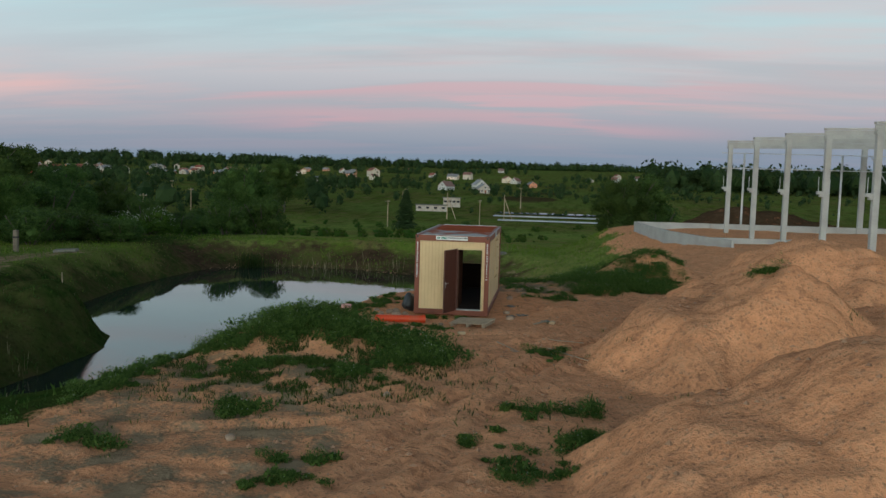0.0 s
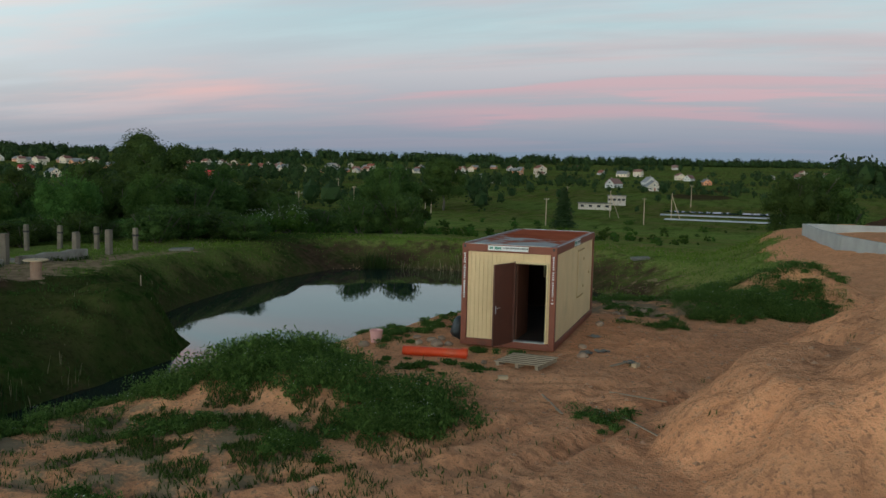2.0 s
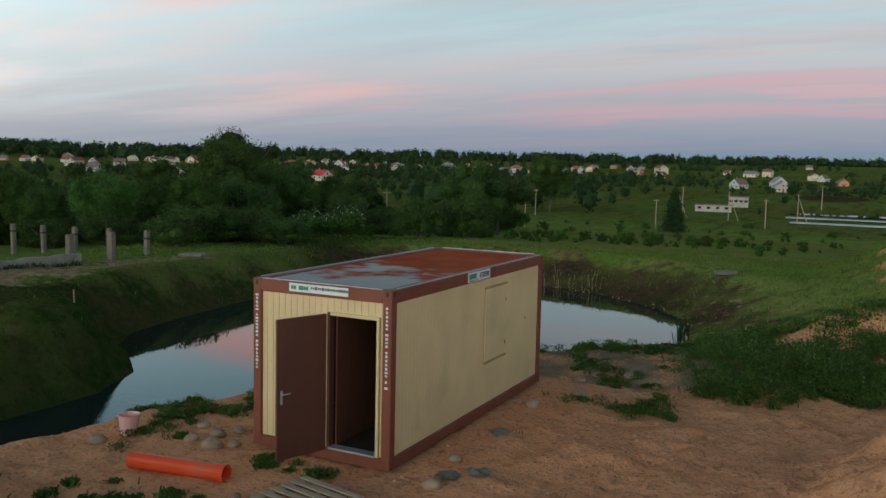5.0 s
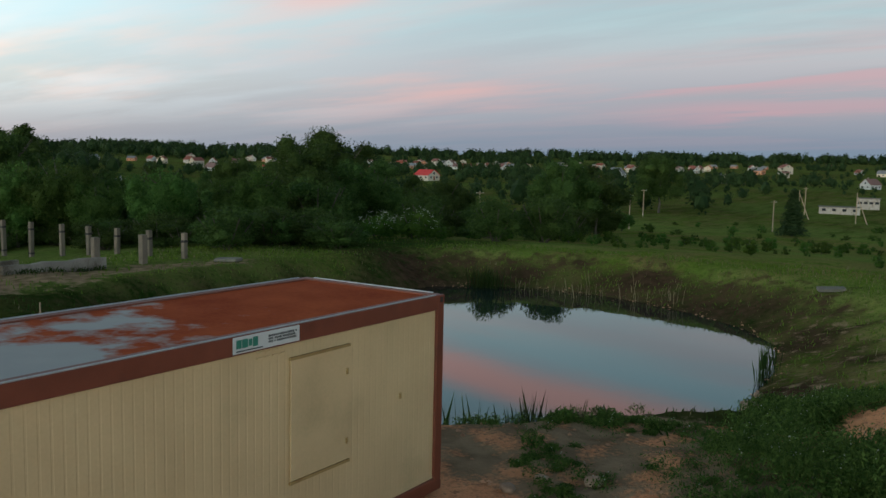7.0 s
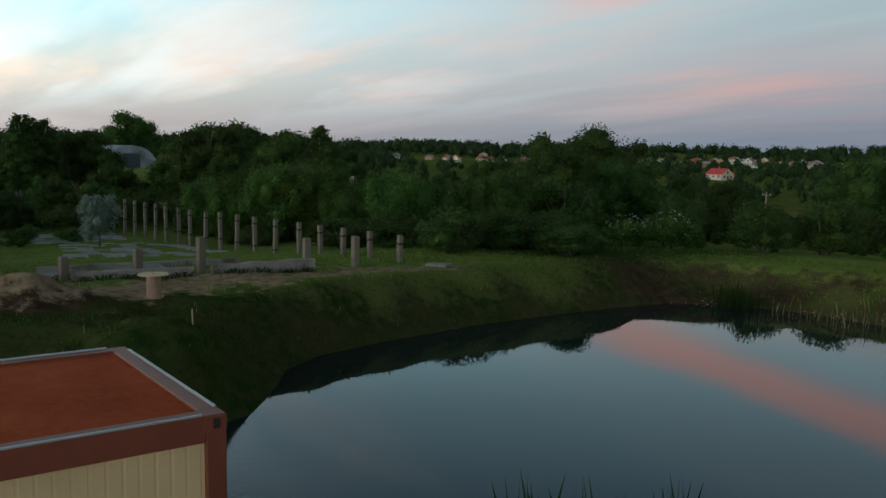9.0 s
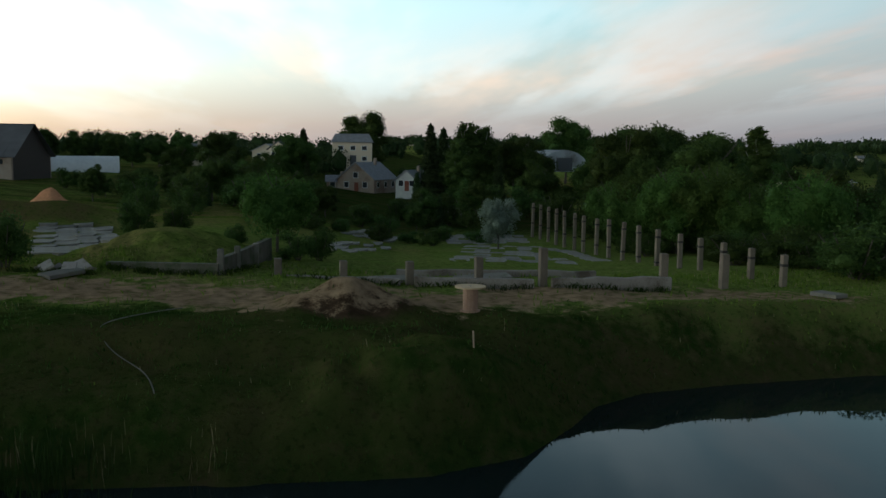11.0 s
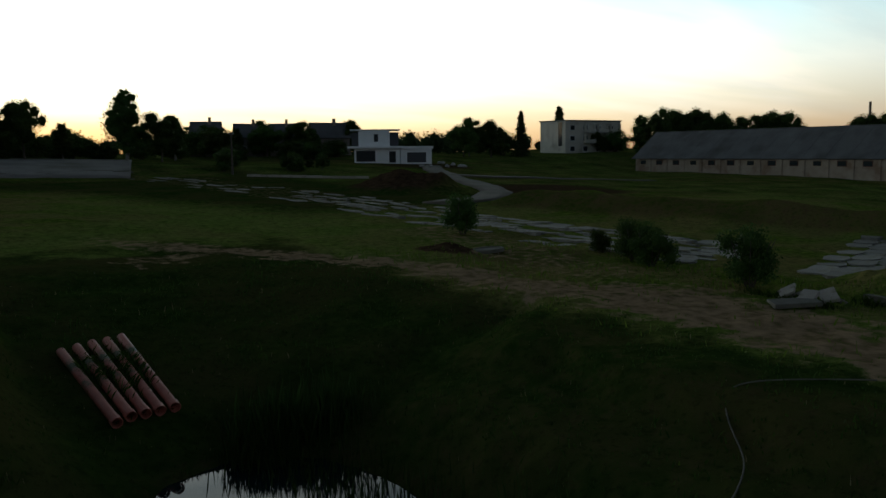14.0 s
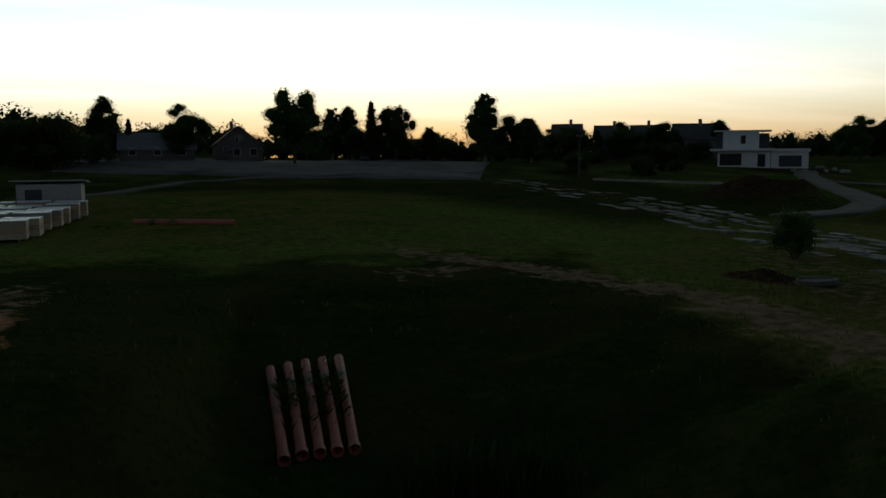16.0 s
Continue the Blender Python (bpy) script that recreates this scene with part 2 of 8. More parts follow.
def ground_material():
    """Sand, grass, bare soil and pale dry grass, mixed by the masks kept on the ground sheet."""
    m = bpy.data.materials.new("ground_cover")
    m.use_nodes = True
    nodes, links = nodes_of(m.node_tree)
    coord = nodes.new("ShaderNodeTexCoord").outputs["Object"]
    att = nodes.new("ShaderNodeAttribute")
    att.attribute_name = "cover"
    sep = nodes.new("ShaderNodeSeparateColor")
    links.new(att.outputs["Color"], sep.inputs[0])

    def tex(s, detail=5.0, rough=0.55):
        n = nodes.new("ShaderNodeTexNoise")
        n.inputs["Scale"].default_value, n.inputs["Detail"].default_value, n.inputs["Roughness"].default_value = s, detail, rough
        links.new(coord, n.inputs["Vector"])
        return n.outputs["Fac"]

    n_fine, n_mid, n_big, n_far = tex(14.0), tex(1.7), tex(0.23), tex(0.018, 6.0)
    n_clod, n_grit = tex(4.2, 6.0, 0.62), tex(45.0, 3.0)

    def edge(mask, lo, hi, amount=0.5):
        v = math_node(nodes, links, "MULTIPLY_ADD", math_node(nodes, links, "SUBTRACT", n_mid, 0.5), amount, mask)
        v = math_node(nodes, links, "MULTIPLY_ADD", math_node(nodes, links, "SUBTRACT", n_fine, 0.5), amount * 0.6, v)
        r = nodes.new("ShaderNodeMapRange")
        links.new(v, r.inputs[0])
        r.inputs[1].default_value, r.inputs[2].default_value = lo, hi
        return r.outputs[0]

    def two(a, b, n, lo=0.35, hi=0.65):
        r = nodes.new("ShaderNodeMapRange")
        links.new(n, r.inputs[0])
        r.inputs[1].default_value, r.inputs[2].default_value = lo, hi
        return mix_node(nodes, links, r.outputs[0], a, b)

    sand = two(SAND_A, SAND_B, n_mid)
    sand = mix_node(nodes, links, two((0, 0, 0), (0.55, 0.55, 0.55), n_big, 0.45, 0.7), sand, SAND_C)
    speck = two((0, 0, 0), (0.8, 0.8, 0.8), n_fine, 0.56, 0.66)
    sand = mix_node(nodes, links, speck, sand, (0.27, 0.135, 0.078))
    sand = mix_node(nodes, links, two((0, 0, 0), (0.5, 0.5, 0.5), n_clod, 0.52, 0.64), sand, (0.32, 0.140, 0.075))
    sand = mix_node(nodes, links, two((0, 0, 0), (0.5, 0.5, 0.5), n_clod, 0.46, 0.34), sand, (0.56, 0.295, 0.17))
    sand = mix_node(nodes, links, two((0, 0, 0), (0.55, 0.55, 0.55), n_grit, 0.58, 0.68), sand, (0.26, 0.125, 0.068))
    grass = two(GRASS_A, GRASS_B, n_mid)
    grass = mix_node(nodes, links, two((0, 0, 0), (0.8, 0.8, 0.8), n_big, 0.4, 0.65), grass, GRASS_C)
    grass = mix_node(nodes, links, two((0, 0, 0), (0.6, 0.6, 0.6), n_clod, 0.52, 0.66), grass, (0.016, 0.024, 0.006))
    meadow = two(MEADOW_A, MEADOW_B, n_mid)
    meadow = mix_node(nodes, links, two((0, 0, 0), (0.9, 0.9, 0.9), n_big, 0.40, 0.56), meadow, MEADOW_C)
    meadow = mix_node(nodes, links, two((0, 0, 0), (0.8, 0.8, 0.8), n_far, 0.42, 0.56), meadow, (0.185, 0.245, 0.055))
    meadow = mix_node(nodes, links, two((0, 0, 0), (0.7, 0.7, 0.7), n_clod, 0.52, 0.64), meadow, (0.055, 0.085, 0.016))
    grass = mix_node(nodes, links, edge(att.outputs["Alpha"], 0.2, 0.8, 0.7), grass, meadow)
    soil = two((0.040, 0.025, 0.015), (0.085, 0.052, 0.030), n_mid)
    pale = two((0.17, 0.112, 0.066), (0.33, 0.225, 0.135), n_mid)
    col = mix_node(nodes, links, edge(sep.outputs[0], 0.35, 0.6, 0.9), sand, grass)
    col = mix_node(nodes, links, edge(sep.outputs[1], 0.35, 0.75, 0.7), col, soil)
    col = mix_node(nodes, links, edge(sep.outputs[2], 0.40, 0.65, 1.1), col, pale)
    p = nodes.new("ShaderNodeBsdfPrincipled")
    links.new(col, p.inputs["Base Color"])
    p.inputs["Roughness"].default_value = 0.95
    p.inputs["Specular IOR Level"].default_value = 0.0
    bn = nodes.new("ShaderNodeBump")
    bn.inputs["Strength"].default_value, bn.inputs["Distance"].default_value = 0.6, 0.10
    hgt = math_node(nodes, links, "MULTIPLY_ADD", n_fine, 0.5, math_node(nodes, links, "MULTIPLY_ADD", n_clod, 0.75, n_mid))
    hgt = math_node(nodes, links, "MULTIPLY_ADD", n_grit, 0.22, hgt)
    links.new(hgt, bn.inputs["Height"])
    links.new(bn.outputs[0], p.inputs["Normal"])
    out = nodes.new("ShaderNodeOutputMaterial")
    links.new(p.outputs[0], out.inputs[0])
    return m


def water_material(name, tint, ripple, breeze=None):
    m = bpy.data.materials.new(name)
    m.use_nodes = True
    nodes, links = nodes_of(m.node_tree)
    coord = nodes.new("ShaderNodeTexCoord").outputs["Object"]
    n = nodes.new("ShaderNodeTexNoise")
    n.inputs["Scale"].default_value, n.inputs["Detail"].default_value = 0.8, 3.0
    links.new(coord, n.inputs["Vector"])
    bn = nodes.new("ShaderNodeBump")
    bn.inputs["Strength"].default_value, bn.inputs["Distance"].default_value = ripple, 0.05
    links.new(n.outputs["Fac"], bn.inputs["Height"])
    if breeze:
        # a patch of small wind ripples off the western bank
        off = nodes.new("ShaderNodeVectorMath")
        off.operation = "DISTANCE"
        links.new(coord, off.inputs[0])
        off.inputs[1].default_value = breeze
        r = nodes.new("ShaderNodeMapRange")
        r.interpolation_type = "SMOOTHSTEP"
        links.new(math_node(nodes, links, "MULTIPLY_ADD", n.outputs["Fac"], 5.0, off.outputs["Value"]), r.inputs[0])
        r.inputs[1].default_value, r.inputs[2].default_value, r.inputs[3].default_value, r.inputs[4].default_value = 6.0, 11.0, 0.10, 0.0
        n2 = nodes.new("ShaderNodeTexNoise")
        n2.inputs["Scale"].default_value, n2.inputs["Detail"].default_value = 7.0, 3.0
        links.new(coord, n2.inputs["Vector"])
        b2 = nodes.new("ShaderNodeBump")
        b2.inputs["Distance"].default_value = 0.05
        links.new(r.outputs[0], b2.inputs["Strength"])
        links.new(n2.outputs["Fac"], b2.inputs["Height"])
        links.new(bn.outputs[0], b2.inputs["Normal"])
        bn = b2
    p = nodes.new("ShaderNodeBsdfPrincipled")
    p.inputs["Base Color"].default_value = (*tint, 1)
    p.inputs["Roughness"].default_value, p.inputs["IOR"].default_value = 0.03, 1.45
    links.new(bn.outputs[0], p.inputs["Normal"])
    out = nodes.new("ShaderNodeOutputMaterial")
    links.new(p.outputs[0], out.inputs[0])
    return m


SAND_A, SAND_B, SAND_C = (0.68, 0.298, 0.146), (0.79, 0.365, 0.185), (0.56, 0.262, 0.138)
GRASS_A, GRASS_B, GRASS_C = (0.020, 0.042, 0.008), (0.041, 0.065, 0.014), (0.066, 0.060, 0.021)
MEADOW_A, MEADOW_B, MEADOW_C = (0.088, 0.142, 0.017), (0.165, 0.205, 0.034), (0.230, 0.180, 0.066)
M_GROUND = ground_material()
M_WATER = water_material("pond_water", (0.010, 0.018, 0.02), 0.035, (-17.5, 9.0, -4.5))
M_FARWATER = water_material("far_water", (0.010, 0.018, 0.02), 0.035)
M_CREAM = grain("cream_paint", (0.60, 0.425, 0.232), (0.68, 0.488, 0.268), 0.6, scale=1.5, fine=30, bump=0.04, c=(0.42, 0.31, 0.17), c_at=(0.62, 0.9), c_scale=0.9)
M_BROWN = grain("brown_paint", (0.165, 0.044, 0.023), (0.21, 0.058, 0.031), 0.5, scale=3, fine=60, bump=0.06, c=(0.08, 0.03, 0.02), c_at=(0.62, 0.8))


def roof_material():
    """Rust with bare grey galvanised patches, most of them near the front end."""
    m = grain("rusty_roof_sheet", (0.28, 0.046, 0.014), (0.42, 0.088, 0.028), 0.95, scale=1.2, fine=18, bump=0.15, spec=0.05)
    nodes, links = m.node_tree.nodes, m.node_tree.links
    p = [n for n in nodes if n.type == "BSDF_PRINCIPLED"][0]
    col = p.inputs["Base Color"].links[0].from_socket
    coord = nodes.new("ShaderNodeTexCoord").outputs["Object"]
    sep = nodes.new("ShaderNodeSeparateXYZ")
    links.new(coord, sep.inputs[0])
    n = nodes.new("ShaderNodeTexNoise")
    n.inputs["Scale"].default_value, n.inputs["Detail"].default_value, n.inputs["Roughness"].default_value = 0.9, 7.0, 0.62
    links.new(coord, n.inputs["Vector"])
    v = math_node(nodes, links, "MULTIPLY_ADD", sep.outputs[1], -0.10, n.outputs["Fac"])
    r = nodes.new("ShaderNodeMapRange")
    links.new(v, r.inputs[0])
    r.inputs[1].default_value, r.inputs[2].default_value = 0.27, 0.37
    pale = mix_node(nodes, links, n.outputs["Fac"], (0.30, 0.30, 0.30), (0.46, 0.44, 0.41))
    links.new(mix_node(nodes, links, r.outputs[0], col, pale), p.inputs["Base Color"])
    return m


M_RUST = roof_material()
M_DOOR = grain("brown_door_sheet", (0.085, 0.03, 0.02), (0.12, 0.04, 0.026), 0.45, scale=2, fine=40, bump=0.03)
M_INSIDE = grain("brown_wall_panel", (0.09, 0.032, 0.018), (0.14, 0.05, 0.028), 0.6, scale=2, fine=30, squash=(6, 6, 1), bump=0.05)
M_WHITE = grain("white_paint", (0.56, 0.56, 0.55), (0.66, 0.66, 0.64), 0.5, scale=1.5, fine=20, bump=0.05, vary=0.06)
M_VILLA = grain("white_facade_render", (0.76, 0.77, 0.79), (0.83, 0.84, 0.86), 0.6, scale=0.8, fine=8, bump=0.04)
M_HOUSE = grain("house_render", (0.42, 0.41, 0.39), (0.52, 0.51, 0.48), 0.8, scale=0.8, fine=8, bump=0.05, vary=0.15)
M_PRINT = grain("dark_print", (0.05, 0.06, 0.06), (0.08, 0.09, 0.09), 0.5, bump=0)
M_GREEN_PRINT = grain("green_print", (0.03, 0.18, 0.13), (0.05, 0.24, 0.17), 0.5, bump=0)
M_STEEL = grain("galvanised_steel", (0.34, 0.35, 0.36), (0.46, 0.47, 0.48), 0.45, 0.5, scale=4, fine=30, bump=0.04)
M_DULL = grain("dull_zinc_sheet", (0.27, 0.30, 0.33), (0.36, 0.39, 0.42), 0.5, 0.3, scale=0.6, fine=10, bump=0.08, c=(0.10, 0.095, 0.09), c_at=(0.5, 0.72), c_scale=0.3)
M_ORANGE = grain("orange_plastic", (0.70, 0.062, 0.014), (0.78, 0.082, 0.02), 0.35, scale=3, fine=40, bump=0.02, c=(0.55, 0.14, 0.07), c_at=(0.66, 0.9))
M_REDPIPE = grain("faded_red_plastic", (0.46, 0.125, 0.09), (0.56, 0.18, 0.13), 0.5, scale=2, fine=25, bump=0.03, c=(0.09, 0.085, 0.04), c_at=(0.58, 0.68), c_scale=1.1)
M_PINK = grain("pink_plastic", (0.62, 0.30, 0.27), (0.70, 0.36, 0.33), 0.45, scale=3, fine=30, bump=0.03)
M_WOOD = grain("weathered_wood", (0.28, 0.195, 0.125), (0.42, 0.31, 0.21), 0.85, scale=3, fine=22, squash=(1, 8, 8), bump=0.25)
M_SPOOL = grain("red_brown_wood", (0.30, 0.17, 0.115), (0.40, 0.24, 0.165), 0.8, scale=3, fine=22, bump=0.2)
M_NEWWOOD = grain("pale_wood", (0.48, 0.33, 0.19), (0.58, 0.42, 0.26), 0.8, scale=3, fine=22, bump=0.15)
M_BARK = grain("bark", (0.06, 0.05, 0.04), (0.12, 0.10, 0.08), 0.95, scale=3, fine=20, squash=(3, 3, 0.6), bump=0.4)
M_BIRCH = grain("birch_bark", (0.20, 0.19, 0.17), (0.30, 0.29, 0.26), 0.9, scale=2, fine=12, bump=0.2, c=(0.06, 0.055, 0.05), c_at=(0.58, 0.66), c_scale=2.0)
M_CONCRETE = grain("old_concrete", (0.125, 0.112, 0.092), (0.20, 0.18, 0.155), 0.9, scale=1.2, fine=16, bump=0.25, c=(0.10, 0.10, 0.07), c_at=(0.56, 0.75), vary=0.15)
M_POST = grain("post_concrete", (0.12, 0.094, 0.070), (0.18, 0.142, 0.108), 0.9, scale=2.0, fine=18, bump=0.25, c=(0.16, 0.12, 0.09), c_at=(0.60, 0.75), vary=0.12)
M_MOSSY = grain("mossy_concrete", (0.065, 0.062, 0.045), (0.115, 0.105, 0.08), 0.95, scale=1.2, fine=16, bump=0.3, c=(0.04, 0.055, 0.02), c_at=(0.55, 0.7), vary=0.1)
M_WALLSLAB = grain("stained_slab_concrete", (0.20, 0.165, 0.14), (0.30, 0.26, 0.225), 0.9, scale=0.9, fine=12, bump=0.3, c=(0.10, 0.075, 0.055), c_at=(0.52, 0.68), c_scale=0.5, vary=0.15)
M_SLAB = grain("pale_slab_concrete", (0.33, 0.28, 0.24), (0.43, 0.38, 0.33), 0.9, scale=1.0, fine=12, bump=0.25, c=(0.20, 0.17, 0.13), c_at=(0.58, 0.72), vary=0.1)
M_NEWCONC = grain("new_concrete", (0.31, 0.30, 0.285), (0.40, 0.39, 0.37), 0.8, scale=1.0, fine=12, bump=0.1, vary=0.05)
M_PAVING = grain("worn_paving", (0.17, 0.155, 0.135), (0.27, 0.25, 0.22), 0.9, scale=1.0, fine=12, bump=0.2, c=(0.16, 0.14, 0.09), c_at=(0.56, 0.7), vary=0.2)
M_STONE = grain("field_stone", (0.26, 0.165, 0.11), (0.38, 0.26, 0.18), 0.9, scale=4, fine=30, bump=0.3, vary=0.25)
M_BLACK = grain("black_plastic", (0.015, 0.015, 0.016), (0.03, 0.03, 0.03), 0.4, bump=0.1)
M_TAR = grain("black_tar", (0.025, 0.02, 0.018), (0.05, 0.04, 0.035), 0.7, bump=0.1)
M_ASB = grain("grey_sheet_roof", (0.085, 0.085, 0.09), (0.135, 0.135, 0.14), 0.9, scale=0.35, fine=8, bump=0.2, c=(0.06, 0.058, 0.055), c_at=(0.55, 0.75), c_scale=0.2)
M_BRICK = grain("sandlime_brick", (0.29, 0.22, 0.175), (0.37, 0.295, 0.24), 0.9, scale=0.8, fine=10, bump=0.15, c=(0.22, 0.14, 0.10), c_at=(0.56, 0.7), c_scale=0.3)
M_PLASTER = grain("pale_plaster", (0.36, 0.32, 0.27), (0.46, 0.42, 0.36), 0.9, scale=0.6, fine=10, bump=0.08, random_colour=(0.60, 0.49, 0.37), vary=0.12)
M_REDROOF = grain("red_roof_tile", (0.24, 0.055, 0.035), (0.34, 0.09, 0.05), 0.8, scale=1.5, fine=8, bump=0.2, random_colour=(0.16, 0.10, 0.09), vary=0.2)
M_GREYROOF = grain("grey_roof", (0.17, 0.17, 0.18), (0.25, 0.25, 0.26), 0.8, scale=1.5, fine=8, bump=0.2, vary=0.25)
M_GLASS = grain("dark_window_glass", (0.02, 0.025, 0.03), (0.035, 0.04, 0.045), 0.12, bump=0)
M_DARKPANEL = grain("dark_facade_panel", (0.05, 0.055, 0.065), (0.07, 0.075, 0.085), 0.5, bump=0.03)
M_LEAF = leafy("tree_leaves", (0.031, 0.061, 0.015), (0.074, 0.119, 0.029))
M_FARLEAF = leafy("far_wood_leaves", (0.018, 0.036, 0.013), (0.044, 0.070, 0.024))
M_LEAF2 = leafy("willow_leaves", (0.030, 0.068, 0.009), (0.066, 0.118, 0.019))
M_WILLOW = leafy("light_willow_leaves", (0.038, 0.078, 0.016), (0.078, 0.130, 0.029))
M_CONIFER = leafy("conifer_needles", (0.028, 0.050, 0.019), (0.056, 0.086, 0.032))
M_SILVER = leafy("silver_leaves", (0.13, 0.17, 0.135), (0.23, 0.28, 0.22))
M_WEED = leafy("weed_leaves", (0.029, 0.058, 0.011), (0.106, 0.152, 0.034))
M_BLADE = leafy("grass_blades", (0.021, 0.048, 0.008), (0.052, 0.090, 0.016))
M_MEADOW = leafy("meadow_blades", (0.080, 0.145, 0.016), (0.160, 0.225, 0.034))
M_DRY = leafy("dry_grass", (0.20, 0.16, 0.08), (0.36, 0.29, 0.17))
M_REED = leafy("reed_leaves", (0.019, 0.040, 0.009), (0.046, 0.074, 0.018))
M_BLOSSOM = leafy("white_blossom", (0.55, 0.58, 0.48), (0.7, 0.7, 0.62))


# ---- mesh helpers ----
def part(name, bm, material, parent=None, label="", smooth=False):
    me = bpy.data.meshes.new(name)
    bm.to_mesh(me)
    bm.free()
    return part_mesh(name, me, material, parent, label, smooth)


def part_mesh(name, me, material, parent=None, label="", smooth=False):
    me.materials.append(material)
    if smooth:
        me.polygons.foreach_set("use_smooth", [True] * len(me.polygons))
    ob = new(name, me)
    if parent:
        ob.parent = parent
    if label:
        ob["label"] = label
    return ob


def thing(name, label, category, at=None, group="", kind=""):
    e = new(name)
    if at:
        e.matrix_basis = at
    return tagged(e, label, category, group, kind)


def add_box(bm, size, at=(0, 0, 0), rot=None, bevel=0.0):
    g = bmesh.ops.create_cube(bm, size=1)
    vs = g["verts"]
    bmesh.ops.scale(bm, vec=size, verts=vs)
    if bevel:
        es = list({e for v in vs for e in v.link_edges})
        r = bmesh.ops.bevel(bm, geom=es, offset=bevel, segments=1, affect="EDGES")
        vs = list({v for f in r["faces"] for v in f.verts} | {v for v in vs if v.is_valid})
    m = Matrix.Translation(at)
    if rot is not None:
        m = m @ (rot if isinstance(rot, Matrix) else Euler([radians(a) for a in rot]).to_matrix().to_4x4())
    bmesh.ops.transform(bm, matrix=m, verts=vs)
    return bm


def box(size, at=(0, 0, 0), rot=None, bevel=0.0):
    return add_box(bmesh.new(), size, at, rot, bevel)


def add_tube(bm, a, b, r0, r1=None, sides=10, caps=True):
    a, b = Vector(a), Vector(b)
    d = b - a
    g = bmesh.ops.create_cone(bm, cap_ends=caps, segments=sides, radius1=r0, radius2=r0 if r1 is None else r1, depth=d.length)
    bmesh.ops.transform(bm, matrix=Matrix.Translation((a + b) / 2) @ d.to_track_quat("Z", "Y").to_matrix().to_4x4(), verts=g["verts"])
    return bm


def tube(a, b, r0, r1=None, sides=10, caps=True):
    return add_tube(bmesh.new(), a, b, r0, r1, sides, caps)


def hollow_pipe(length, r, wall, sides=18):
    """An open pipe along x, from 0 to its length, resting at z = 0."""
    bm = bmesh.new()
    rings = []
    for x, rad in ((0, r), (length, r), (length, r - wall), (0, r - wall)):
        rings.append([bm.verts.new((x, rad * math.cos(2 * math.pi * i / sides), r + rad * math.sin(2 * math.pi * i / sides))) for i in range(sides)])
    for k in range(4):
        for i in range(sides):
            bm.faces.new((rings[k][i], rings[k][(i + 1) % sides], rings[(k + 1) % 4][(i + 1) % sides], rings[(k + 1) % 4][i]))
    return bm


def rough_stone(size, seed, at=(0, 0, 0), sub=2):
    bm = bmesh.new()
    bmesh.ops.create_icosphere(bm, subdivisions=sub, radius=1)
    off = Vector((seed * 3.7, seed * 1.3, seed * 0.7))
    for v in bm.verts:
        k = 1 + 0.35 * noise.noise(v.co * 1.1 + off) + 0.12 * noise.noise(v.co * 3 + off)
        v.co = Vector((v.co.x * size[0] * k, v.co.y * size[1] * k, v.co.z * size[2] * k)) + Vector(at)
    return bm


# ---- shape of the land ----
WATER = -4.5
SHORE = [(-29.8, 32), (-29.8, 38), (-29.6, 43), (-28.9, 47), (-26.4, 49.8), (-22.5, 51.3), (-18.6, 51.6), (-14.6, 50.6), (-10.5, 48.6), (-6.5, 45.6), (-4.0, 42), (-2.6, 36), (-2.2, 30), (-2.2, 24), (-2.3, 20), (-3.2, 17), (-5.2, 14.4), (-7.8, 11.2), (-10.3, 6.5), (-11.9, 0), (-13.0, -6), (-15.6, -8.9), (-18.2, -9.7), (-20.3, -8.0), (-20.9, -5), (-20.5, -1), (-20.2, 4), (-20.0, 8.5), (-20.3, 12.6), (-21.6, 15.6), (-24.3, 17.8), (-26.4, 19.2), (-28.0, 21.6), (-28.9, 25.5)]


def sm(lo, hi, v):
    t = np.clip((v - lo) / (hi - lo), 0, 1)
    return t * t * (3 - 2 * t)


def shore_distance(x, y):
    """Distance to the water's edge: positive on land."""
    best = np.full(x.shape, 1e9)
    inside = np.zeros(x.shape, bool)
    for (ax, ay), (bx, by) in zip(SHORE, SHORE[1:] + SHORE[:1]):
        dx, dy = bx - ax, by - ay
        t = np.clip(((x - ax) * dx + (y - ay) * dy) / (dx * dx + dy * dy), 0, 1)
        best = np.minimum(best, np.hypot(x - ax - t * dx, y - ay - t * dy))
        cross = ((ay > y) != (by > y)) & (x < (bx - ax) * (y - ay) / (by - ay + 1e-12) + ax)
        inside ^= cross
    return np.where(inside, -best, best)


def wave(x, y, size, seed):
    """Smooth noise from a few turned sine waves, about -1 to 1."""
    r = np.random.RandomState(seed)
    v = np.zeros(np.shape(x))
    for k in range(7):
        a, f, p = r.uniform(0, 2 * np.pi), r.uniform(0.6, 1.7) * 2 * np.pi / size, r.uniform(0, 2 * np.pi)
        v = v + np.sin((x * np.cos(a) + y * np.sin(a)) * f + p + 1.3 * np.sin((x * np.sin(a) - y * np.cos(a)) * f * 0.6 + p * 2))
    return v / 4.0


TABLES = {}


